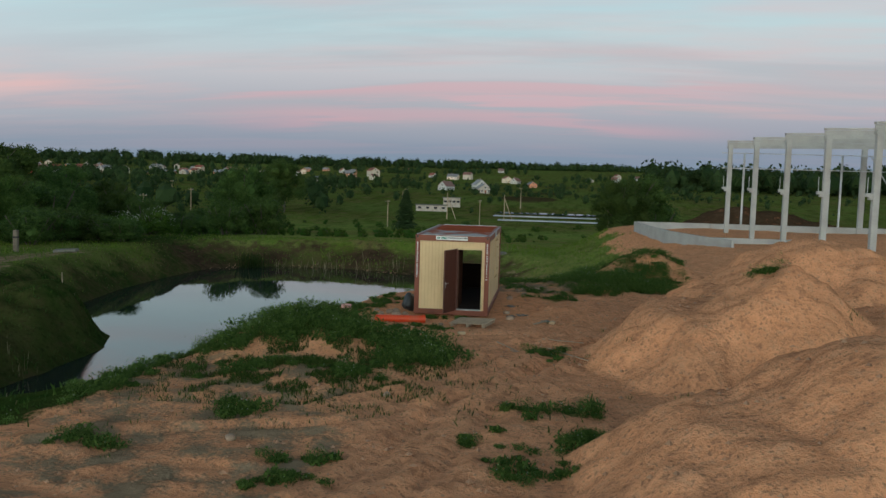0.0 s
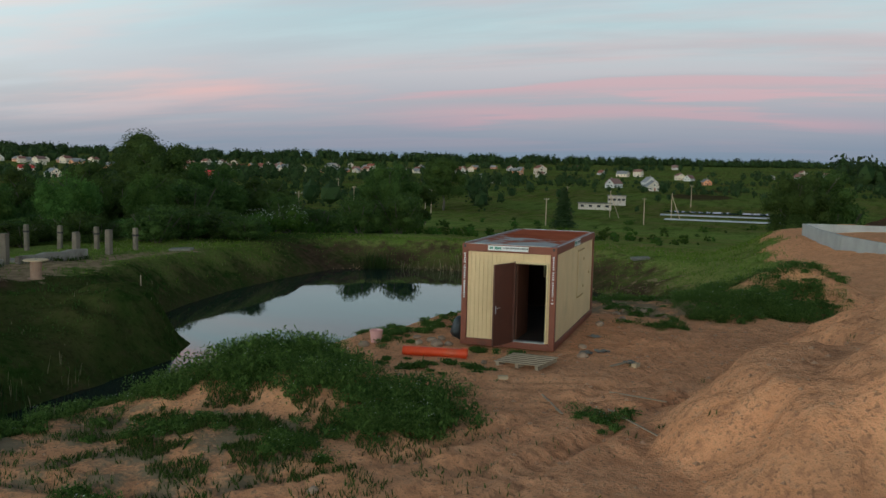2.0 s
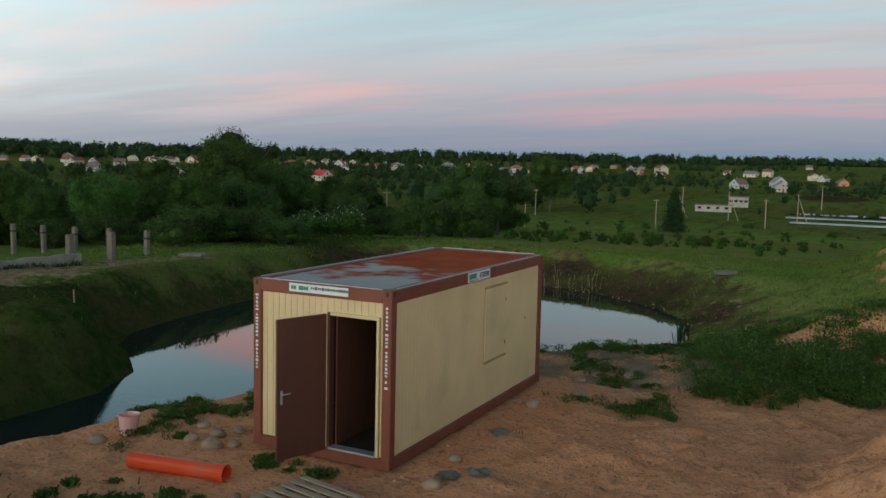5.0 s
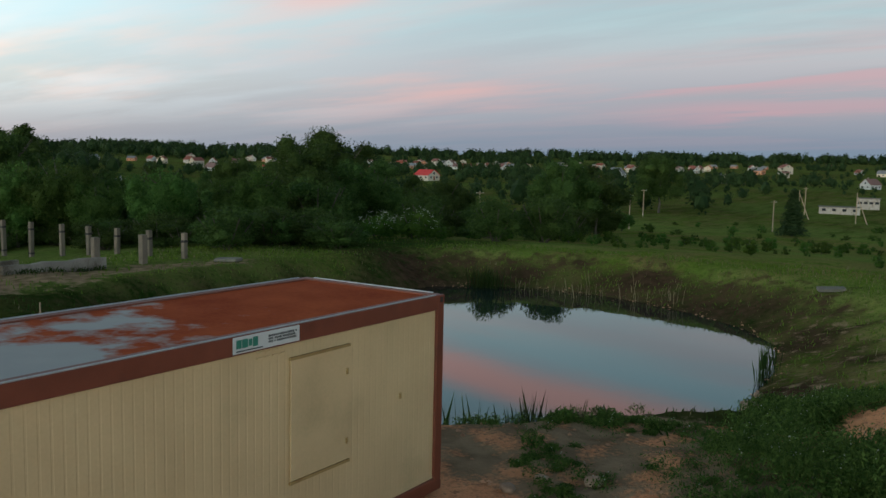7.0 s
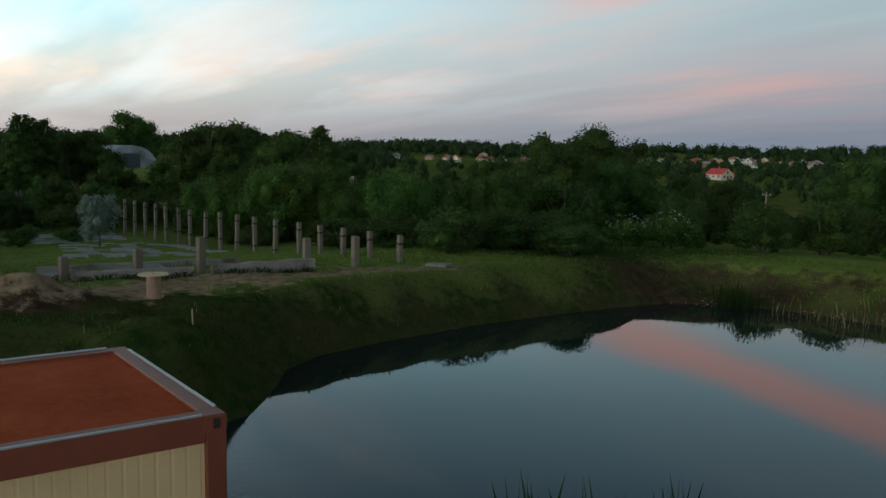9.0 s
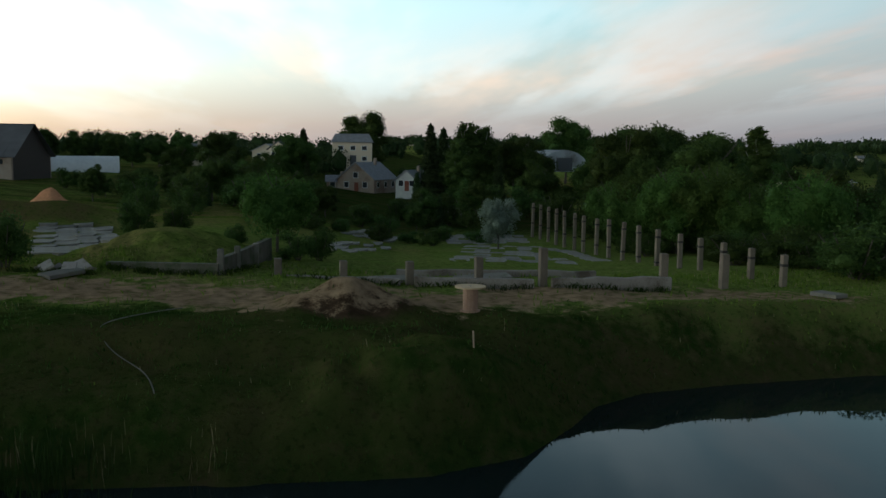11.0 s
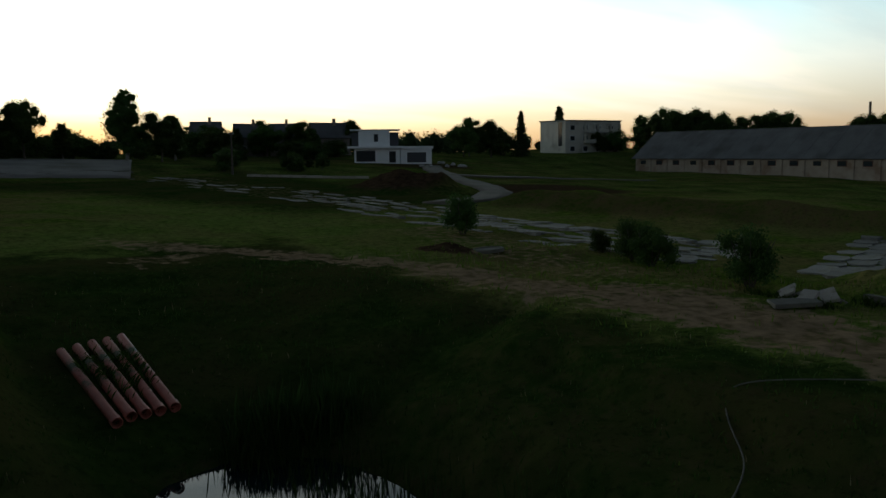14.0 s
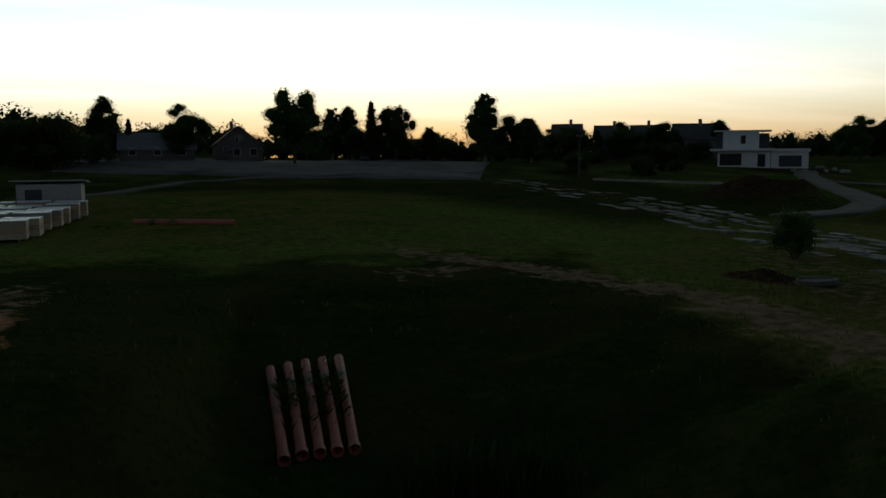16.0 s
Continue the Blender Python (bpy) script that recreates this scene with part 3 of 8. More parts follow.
def lattice(x, y, seed):
    """Smooth value noise on a unit lattice, -1 to 1."""
    if seed not in TABLES:
        TABLES[seed] = np.random.RandomState(seed).uniform(-1, 1, (256, 256))
    table = TABLES[seed]
    xi, yi = np.floor(x).astype(int), np.floor(y).astype(int)
    u, v = x - xi, y - yi
    u, v = u * u * (3 - 2 * u), v * v * (3 - 2 * v)
    a, b = table[xi % 256, yi % 256], table[(xi + 1) % 256, yi % 256]
    c, d = table[xi % 256, (yi + 1) % 256], table[(xi + 1) % 256, (yi + 1) % 256]
    return (a * (1 - u) + b * u) * (1 - v) + (c * (1 - u) + d * u) * v


def clods(x, y, size, seed, octaves=4):
    v, k = 0, 1.0
    for i in range(octaves):
        a = 0.7 * i
        v = v + k * lattice((x * math.cos(a) - y * math.sin(a)) / size * 2 ** i, (x * math.sin(a) + y * math.cos(a)) / size * 2 ** i, seed + i)
        k *= 0.55
    return v


# height of the open land by distance, along a few bearings from the pond
PROFILES = {
    "north": ([0, 45, 60, 80, 100, 130, 160, 210, 300, 450, 650, 1000, 1600, 2600, 4000], [-1.5, -2.2, -2.8, -4.4, -6.0, -8.2, -9.8, -11, -9.5, -6, -3, 3, 14, 30, 34]),
    "low": ([0, 30, 38, 60, 80, 130, 200, 300, 500, 1000, 2600, 4000], [-1.6, -1.9, -2.4, -4.2, -5.2, -6.0, -4.2, 0, 3, 10, 24, 28]),
    "west": ([0, 30, 45, 80, 150, 200, 300, 500, 1000, 2600, 4000], [-1.5, -1.6, -1.7, -2.1, -2.4, -0.3, 2, 4, 10, 22, 26]),
    "barn": ([0, 30, 40, 60, 80, 110, 165, 240, 300, 500, 1000, 2600, 4000], [-1.4, -1.4, -1.35, -1.1, -0.9, -0.6, -0.3, 1.2, 3, 6, 11, 23, 26]),
    "flats": ([0, 30, 45, 60, 80, 100, 200, 236, 280, 500, 1000, 2600, 4000], [-1.4, -1.3, -1.0, -0.7, -0.4, -0.2, 0.3, 4.2, 6, 9, 12, 24, 26]),
    "villa": ([0, 30, 45, 55, 70, 90, 115, 165, 190, 250, 500, 2600, 4000], [-1.3, -1.2, -0.75, -0.55, -0.2, 0.4, 1.2, 2.8, 4.8, 6.6, 11, 24, 26]),
    "south": ([0, 30, 37, 57, 75, 105, 122, 140, 165, 190, 250, 500, 2600, 4000], [-1.1, -0.6, -0.3, 0.5, 0.8, 1.4, 2.1, 4.5, 5.1, 5.9, 7.4, 13, 24, 26])}
BEARINGS = [(0, "north"), (48, "north"), (68, "low"), (86, "low"), (98, "west"), (104, "west"), (116, "barn"), (128, "flats"), (142, "villa"), (172, "south"), (228, "south"), (300, "north"), (360, "north")]


def far_land(x, y):
    dx, dy = x + 10, y - 10
    r = np.hypot(dx, dy)
    yaw = np.degrees(np.arctan2(-dx, dy)) % 360
    h = 0
    for name, (rs, zs) in PROFILES.items():
        h = h + np.interp(yaw, [b for b, _ in BEARINGS], [float(q == name) for _, q in BEARINGS]) * np.interp(r, rs, zs)
    return h


HEAPS = [  # x, y, radius along x, radius along y, height, flatness
    (6.2, -5.6, 3.3, 4.0, 1.5, -2.2), (9.2, -6.4, 3.6, 3.6, 1.2, -2.0), (5.6, -15.2, 3.4, 4.4, 1.35, -2.0), (8.6, -14.6, 3.8, 3.8, 1.15, -2.0), (10.3, 1.4, 5.4, 5.2, 2.9, -1.15),
    (13.5, -4, 5, 6, 1.2, 2), (6.4, 12.2, 3.0, 2.1, 1.35, -1.3), (14, 10, 5, 5, 0.5, 2), (16.5, 2.5, 5, 5, 1.6, 1.6),
    (-4.3, -6.0, 2.9, 2.8, 0.85, 2.0), (-1.6, -6.8, 1.7, 2.0, 0.15, 2.0), (-3.0, -9.4, 2.4, 1.6, 0.22, 2.0), (4.2, 8.9, 2.6, 2.2, 0.35, 2.0),
    (-31.6, 10.4, 2.8, 3.8, 1.35, 1.7), (-92.0, -20.8, 2.3, 2.5, 2.5, 1.4), (-66.5, -67.5, 6.5, 7.5, 2.5, 1.7), (-69.0, -63.0, 2.8, 2.8, 1.5, 1.6), (-38.6, -24.4, 1.8, 2.0, 0.5, 1.7),
    (18.4, 61, 3.8, 3.0, 1.7, -1.3), (22.6, 60.6, 4.4, 3.2, 1.8, -1.3), (27, 60.2, 4, 3, 0.9, -1.3), (-49.5, -0.3, 6.2, 5.2, 1.75, 2.6), (-23.4, 13.6, 4.2, 5.0, 1.5, 2.0)]


def heap(x, y, cx, cy, rx, ry, top, p, seed):
    q = np.hypot((x - cx) / rx, (y - cy) / ry) + 0.08 * wave(x, y, 2.4, seed)
    if p > 0:
        return top * np.where(q < 1.25, np.exp(-1.9 * np.abs(q) ** p) - np.exp(-1.9 * 1.25 ** p), 0).clip(0)
    # tipped sand: steep sides at the angle of rest, a worn top, gullies down the sides
    q = q - 0.05 * wave(x, y, 2.4, seed) + 0.05 * clods(x, y, 1.1, seed, 4)
    f = -p * (1.0 - q)
    f = -np.logaddexp(-9 * f, -9.0) / 9 + 0.02
    f = np.where(f > 0.06, f, 0.06 * np.exp(np.minimum(f / 0.06 - 1, 0)) - 0.06 * math.exp(-6)).clip(0)
    return top * f + sm(0.05, 0.4, f) * (0.045 * clods(x, y, 0.6, seed + 3, 3) - 0.035 * np.abs(clods(x, y, 0.9, seed + 7, 2)))


# wheel ruts over the sand, each a line in the plan
TRACKS = [[(-8, -13.6), (-5.7, -11.6), (-3.0, -11.2), (-0.6, -8.6), (1.0, -5.0), (2.4, -1.0), (3.4, 4)], [(-7.6, -15.2), (-4.6, -13.4), (-1.8, -12.4), (0.5, -9.6), (2.1, -6.2), (3.6, -2)],
          [(-2.6, -18), (-1.1, -15.6), (-0.4, -12.6), (0.2, -9.6), (0.9, -6.6)], [(-0.8, -18), (0.3, -14.6), (0.9, -11.4), (1.5, -8.0), (2.3, -4.4)], [(-4.6, -2.6), (-1.0, -3.2), (2.0, -2.6), (4.6, 0.4), (6.6, 5)], [(-3.6, -4.0), (0.0, -4.4), (2.9, -3.6), (5.4, -0.6)]]


def ruts(x, y):
    """Depth of the wheel ruts, with tread marks and raised sides."""
    v = np.zeros(x.shape)
    for line in TRACKS:
        best, along = np.full(x.shape, 1e9), np.zeros(x.shape)
        done = 0.0
        for (ax, ay), (bx, by) in zip(line, line[1:]):
            dx, dy = bx - ax, by - ay
            ln = math.hypot(dx, dy)
            t = np.clip(((x - ax) * dx + (y - ay) * dy) / ln ** 2, 0, 1)
            off = np.hypot(x - ax - t * dx, y - ay - t * dy)
            along = np.where(off < best, done + t * ln, along)
            best = np.minimum(best, off)
            done += ln
        best = np.abs(best + 0.05 * wave(x, y, 1.6, 21))
        tread = 1 + 0.35 * np.sin(along * 2 * np.pi / 0.42)
        v = v + (-0.075 * tread * np.exp(-(best / 0.17) ** 2) + 0.04 * np.exp(-((best - 0.36) / 0.13) ** 2))
    return v


def height(x, y):
    x, y = np.asarray(x, float), np.asarray(y, float)
    h = far_land(x, y)
    # the level building site
    site = sm(-14, -6, x) * sm(26, 8, y - 0.15 * x) + sm(2, 9, x) * sm(70, 58, y)
    site = np.clip(site, 0, 1) * sm(-75, -45, y) * sm(95, 60, x)
    flat = 0.10 + 0.45 * sm(8, 14, x) * sm(10, 24, y)
    h = h * (1 - site) + flat * site
    d = shore_distance(x, y)
    slope = 0.74 + 0 * x
    slope = slope + (0.36 - slope) * sm(18, 26, y) * sm(-14, -6, x)
    slope = slope + (0.40 - slope) * sm(43, 49, y)
    slope = slope + (0.85 - slope) * sm(-20, -26, x) * sm(15, 20, y) * sm(48, 42, y)
    slope = slope + (0.27 - slope) * sm(-18, -20.5, x) * sm(17, 13, y)
    slope = slope + (0.165 - slope) * sm(-8, -13, y) * sm(-11, -15, x)
    south = sm(-8, -13, y) * sm(-11, -15, x)
    flat_s = np.interp(d, [0, 0.4, 2.2, 8, 16.5, 40], [0, 0.18, 1.25, 2.55, 4.15, 9])
    bank = WATER - 0.02 + slope * d * (1 - south) + flat_s * south + 0.10 * wave(x, y, 4.0, 5) * sm(0.3, 2.5, d)
    # a ledge along the western bank
    ledge = sm(-19.0, -20.5, x) * sm(17.5, 13.5, y) * sm(-11, -5, y)
    steps = np.interp(d + 0.25 * wave(x, y, 3.0, 6), [0, 0.5, 2.6, 4.6, 5.6, 6.6, 9], [0, 0.3, 1.75, 2.05, 2.35, 3.35, 5.2])
    bank = bank + ledge * (WATER + steps - bank)
    k = 0.35
    hh = np.clip(0.5 + 0.5 * (h - bank) / k, 0, 1)
    h = h + (bank - h) * hh - k * hh * (1 - hh)
    h = np.where(d < 0, np.maximum(WATER - 1.6, WATER + 0.5 * d), h)
    land = sm(-0.2, 2.0, d)
    for cx, cy, rx, ry, top, p in HEAPS:
        seed = int(abs(cx * 7 + cy)) % 97
        near_it = (np.abs(x - cx) < 1.7 * rx) & (np.abs(y - cy) < 1.7 * ry)
        if not near_it.any():
            continue
        h[near_it] += land[near_it] * heap(x[near_it], y[near_it], cx, cy, rx, ry, top, p, seed)
    # long grassy bank of spoil
    t = np.clip((y + 47) / 38, 0, 1)
    off = np.abs(x + 63.5 + 8.5 * t + 0.8 * wave(x, y, 11, 4))
    h = h + 1.6 * np.exp(-(off / 2.6) ** 2.4) * sm(-49, -43, y) * sm(-5, -12, y) * (1 + 0.15 * wave(x, y, 9, 3))
    # unevenness
    near = sm(60, 20, np.hypot(x + 8, y - 5))
    bare = site * near * land
    rough = 0.35 + 0.65 * sm(-0.2, 0.5, wave(x, y, 3.6, 26))
    calm = sm(0.4, 1.6, np.hypot(np.maximum(np.abs(x + 1.22) - 1.22, 0), np.maximum(np.abs(y - 3.0) - 3.1, 0)))
    h = h + bare * calm * (0.03 * wave(x, y, 3.4, 11) + 0.03 * clods(x, y, 1.1, 12) - 0.02 * np.abs(clods(x, y, 1.7, 18, 3)) + rough * (0.075 * np.maximum(clods(x, y, 0.5, 24, 2), 0.1) + 0.04 * clods(x, y, 0.28, 27, 2)))
    # wheel ruts across the bare ground
    zone = (x > -10) & (x < 8) & (y > -20) & (y < 7)
    if zone.any():
        h[zone] += (bare * calm)[zone] * ruts(x[zone], y[zone])
    h = h + land * (1 - bare) * (0.10 * clods(x, y, 2.6, 14) * sm(90, 50, np.hypot(x, y)) + 0.10 * wave(x, y, 17.0, 15) * sm(3, 12, d))
    dist = np.hypot(x, y)
    h = h + sm(150, 500, dist) * 2.0 * wave(x, y, 320.0, 16)
    return h


def ground_z(x, y):
    return float(height(np.array([x]), np.array([y]))[0])


def axis(lo, hi, marks, steps, grow):
    """Grid lines: even steps between the marks, growing steps beyond them."""
    v = []
    for a, b, st in zip(marks, marks[1:], steps):
        v += list(np.arange(a, b - st * 0.5, st))
    v.append(marks[-1])
    fine_lo, fine_hi, step = marks[0], marks[-1], steps[-1]
    s, a = step, fine_hi
    while a < hi:
        s *= grow
        a += s
        v.append(a)
    s, a = steps[0], fine_lo
    while a > lo:
        s *= grow
        a -= s
        v.insert(0, a)
    return np.array(v)


def cover_masks(x, y, h):
    """Green, bare soil and pale dry ground, each 0 to 1."""
    d = shore_distance(x, y)
    n1, n2, n3 = wave(x, y, 6.0, 31), wave(x, y, 1.8, 32), wave(x, y, 14.0, 33)
    bare = sm(-9.0, -6.5, x + 0.7 * n1) * sm(12.5, 9.5, y + 0.9 * n1 - 0.2 * x)
    bare = np.maximum(bare, sm(5.5, 8.5, x + 0.8 * n1) * sm(66, 58, y))
    bare = bare * sm(1.5, 4.5, d) * sm(-38, -27, y) * sm(80, 60, x) * sm(-9.5, -6.0, x + 0.55 * np.minimum(y + 16, 0) + 0.6 * n1)
    green = 1 - bare
    # weeds on the near mound, beside the slope and in strips over the sand
    for cx, cy, rx, ry, a in ((-4.6, -5.8, 2.2, 2.4, 0.66), (-1.4, -6.6, 1.3, 1.9, 0.6), (5.0, 9.0, 2.4, 2.0, 0.85), (2.2, -11.5, 0.9, 2.6, 0.3), (-7.2, -10, 0.8, 4, 0.45), (-5.2, -9.2, 2.6, 1.6, 0.40), (-1.0, 9.8, 5.0, 1.8, 0.42), (3.2, 13.0, 2.0, 2.6, 0.6)):
        q = np.hypot((x - cx) / rx, (y - cy) / ry)
        green = np.maximum(green, a * sm(1.1, 0.4, q + 0.3 * n2))
    soil = sm(2.0, 0.3, d + 0.5 * n2) * 0.4 * (d > -3)
    steep = sm(-20, -25, x) * sm(14, 20, y) * sm(50, 44, y) * sm(7, 4, d)
    soil = np.maximum(soil, 0.46 * steep)
    soil = np.maximum(soil, (0.66 + 0.14 * n1) * sm(40, 46, y) * sm(7.5, 3.5, d + 1.3 * n2))
    soil = np.maximum(soil, (0.60 + 0.2 * n1) * sm(17, 23, y) * sm(-8, -4, x) * sm(9, 2, d))
    # western bank: brown soil, whose dark colour also stands in for the slope's shade
    soil = np.maximum(soil, 0.36 * sm(-18, -22, x) * sm(20, 15, y) * sm(11, 8, d) * sm(-14, -8, y))
    for cx, cy, r, a in ((-31.6, 10.4, 3.4, 1.0), (-66.5, -67.5, 8, 0.9), (-84, -60, 13, 0.75), (-78, -50, 8, 0.6), (-104, -112, 13, 0.7), (-38.6, -24.4, 2.6, 0.9), (-41, -20, 5, 0.5), (-46, -30, 6, 0.4), (-66, -30, 5, 0.4), (-68, -18, 5, 0.4)):
        soil = np.maximum(soil, a * sm(1.1, 0.5, np.hypot(x - cx, y - cy) / r))
    # dug face of the spoil bank, heaps behind the hall, ploughed plots far off
    t = np.clip((y + 47) / 38, 0, 1)
    soil = np.maximum(soil, 0.56 * sm(3.6, 1.2, np.abs(x + 61.8 + 8.5 * t)) * sm(-50, -44, y) * sm(-5, -12, y))
    for cx, cy, rx, ry, a in ((22.5, 60.6, 9, 5, 0.8), (-10, 405, 16, 34, 0.7), (0, 525, 22, 20, 0.7), (-170, 470, 30, 16, 0.4)):
        soil = np.maximum(soil, a * sm(1.15, 0.8, np.hypot((x - cx) / rx, (y - cy) / ry)))
    pale = 0 * x
    # greyer trodden ground with dry stalks beside the mound
    pale = np.maximum(pale, (0.52 + 0.20 * n2) * sm(-0.2, -2.4, x + 0.9 * n1) * sm(-7.0, -8.5, y + 0.5 * n1) * sm(-30, -22, y) * sm(-8.5, -6.5, x))
    # dry growth on the slope beyond the cabin
    pale = np.maximum(pale, (0.30 + 0.25 * n2) * sm(17, 23, y) * sm(-8, -4, x) * sm(11, 3, d) * sm(52, 44, y))
    # earthy trodden corner behind the cabin
    pale = np.maximum(pale, (0.66 + 0.25 * n2) * sm(1.2, 0.7, np.hypot((x - 0.8) / 4.8, (y - 9.2) / 3.0)))
    # worn track along the top of the western bank
    px = np.interp(y, [-60, -34, -27, -20, -8, 3, 9, 14, 24, 40], [-18, -24, -29, -33.6, -35, -34, -32, -33, -35, -36])
    pale = np.maximum(pale, 0.68 * sm(3.8, 0.6, np.abs(x - px) + 0.8 * n1 + 0.5 * n2) * sm(-46, -30, y) * sm(40, 30, y))
    pale = np.maximum(pale, 0.74 * sm(8.5, 1.5, np.where(x < px, 1.0, 2.0) * np.abs(x - px) + 1.8 * n1 + 1.4 * n2) * sm(-16, -9, y) * sm(-34, -22, y) * sm(32, 22, y))
    # grey roads and worked strips in the south and south-west
    for ax, ay, bx, by, w, a in ((-26, -30, -22, -28, 1.5, 0.5), (-52, -44, -52, -100, 5, 0.36), (-40, -14, -44, -32, 3, 0.45)):
        t = np.clip(((x - ax) * (bx - ax) + (y - ay) * (by - ay)) / ((bx - ax) ** 2 + (by - ay) ** 2), 0, 1)
        q = np.hypot(x - ax - t * (bx - ax), y - ay - t * (by - ay))
        pale = np.maximum(pale, a * sm(w * 1.3, w * 0.7, q + n2))
    # sand heap and pale strip of young soil
    sand = sm(1.1, 0.6, np.hypot((x + 92.0) / 2.5, (y + 20.8) / 2.7))
    green, soil = green * (1 - sand), soil * (1 - sand)
    for cx, cy, r in ((18.4, 61, 5), (22.6, 60.6, 5), (27, 60.2, 5)):
        green = green * (1 - sm(1.1, 0.6, np.hypot(x - cx, y - cy) / r))
    meadow = np.maximum(sm(45, 54, y + 1.5 * n1) * (1 - 0.3 * sm(5, 2, d)), 0.75 * sm(-8, -3, x) * sm(14, 22, y))
    meadow = np.maximum(meadow, 0.5 * sm(1.5, 4, d) * sm(44, 47, y))
    meadow = meadow * (1 - 0.75 * sm(-27, -36, x) * sm(110, 70, y - 0.4 * x))
    meadow = meadow * (1 - 0.30 * sm(0.1, 0.7, n1 + 0.4 * n2) * sm(8, 14, y))
    meadow = meadow * (1 - 0.45 * sm(150, 260, y))
    meadow = np.maximum(meadow, 0.58 * sm(-26, -36, y + 2 * n1) * sm(-105, -80, y) * sm(-66, -50, x + 0.3 * y) * sm(14, 4, x))
    meadow = np.maximum(meadow, 0.62 * sm(-29, -33, x + n1) * sm(-120, -90, x) * sm(-60, -40, y) * sm(48, 40, y))
    meadow = np.maximum(meadow, (0.40 + 0.15 * n3) * sm(-58, -72, x + 0.4 * n1) * sm(10, -8, y))
    meadow = np.maximum(meadow, (0.36 + 0.15 * n3) * sm(-92, -106, y))
    return np.stack([green, soil, pale, meadow], -1).clip(0, 1)


def build_ground():
    gx = axis(-3600, 3600, (-74, -42, -9, 13, 24), (0.5, 0.26, 0.105, 0.24), 1.035)
    gy = axis(-3600, 4200, (-54, -28, -18, 14, 54), (0.5, 0.26, 0.105, 0.28), 1.035)
    X, Y = np.meshgrid(gx, gy)
    H = height(X, Y)
    nx, ny = len(gx), len(gy)
    me = bpy.data.meshes.new("ground")
    me.vertices.add(nx * ny)
    me.vertices.foreach_set("co", np.stack([X, Y, H], -1).astype(np.float32).ravel())
    i = np.arange(nx * ny).reshape(ny, nx)
    q = np.stack([i[:-1, :-1], i[:-1, 1:], i[1:, 1:], i[1:, :-1]], -1).reshape(-1, 4)
    me.loops.add(q.size)
    me.loops.foreach_set("vertex_index", q.ravel().astype(np.int32))
    me.polygons.add(len(q))
    me.polygons.foreach_set("loop_start", (np.arange(len(q)) * 4).astype(np.int32))
    me.update(calc_edges=True)
    at = me.attributes.new("cover", "FLOAT_COLOR", "POINT")
    at.data.foreach_set("color", cover_masks(X, Y, H).astype(np.float32).ravel())
    ob = part_mesh("ground", me, M_GROUND, smooth=True)
    return tagged(ob, "sandy building site running into grassy banks and farmland", "ground", kind="structure")


build_ground()
w = part("water", box((36, 72, 0.02), (-16, 20, WATER - 0.01)), M_WATER)
tagged(w, "still dark pond water reflecting the evening sky", "pond", kind="structure")


# ---- site cabin ----
def corrugated(length, tall, pitch=0.11, depth=0.009, t=0.03):
    """A sheet along x, standing on z = 0, with upright folds; front on -y."""
    bm = bmesh.new()
    prof = []
    n = int(length / pitch)
    p = length / n
    for i in range(n):
        x = i * p
        prof += [(x, 0), (x + p * 0.72, 0), (x + p * 0.80, depth), (x + p * 0.92, depth)]
    prof.append((length, 0))
    cols = [[bm.verts.new((x, y, 0)), bm.verts.new((x, y, tall))] for x, y in prof]
    for a, b in zip(cols, cols[1:]):
        bm.faces.new((a[0], b[0], b[1], a[1]))
    back = [bm.verts.new(v) for v in ((0, t, 0), (length, t, 0), (length, t, tall), (0, t, tall))]
    bm.faces.new((back[3], back[2], back[1], back[0]))
    return bm


def moved(bm, m):
    bmesh.ops.transform(bm, matrix=m, verts=bm.verts)
    return bm


def joined(*bms):
    out = bmesh.new()
    for b in bms:
        me = bpy.data.meshes.new("tmp")
        b.to_mesh(me)
        b.free()
        out.from_mesh(me)
        bpy.data.meshes.remove(me)
    return out


def letters(name, rows, size, gap, seed, tall, m, material, parent):
    """Bars that stand for writing, one part each: (x0, x1) runs on a line along x."""
    r = random.Random(seed)
    x = rows[0]
    while x < rows[1]:
        w_ = size * r.uniform(0.45, 0.75)
        part(name, moved(box((w_, 0.004, size * r.uniform(tall, 1.0)), (x + w_ / 2, 0, 0)), m), material, parent)
        x += w_ + gap
        if r.random() < 0.12:
            x += size * 0.6


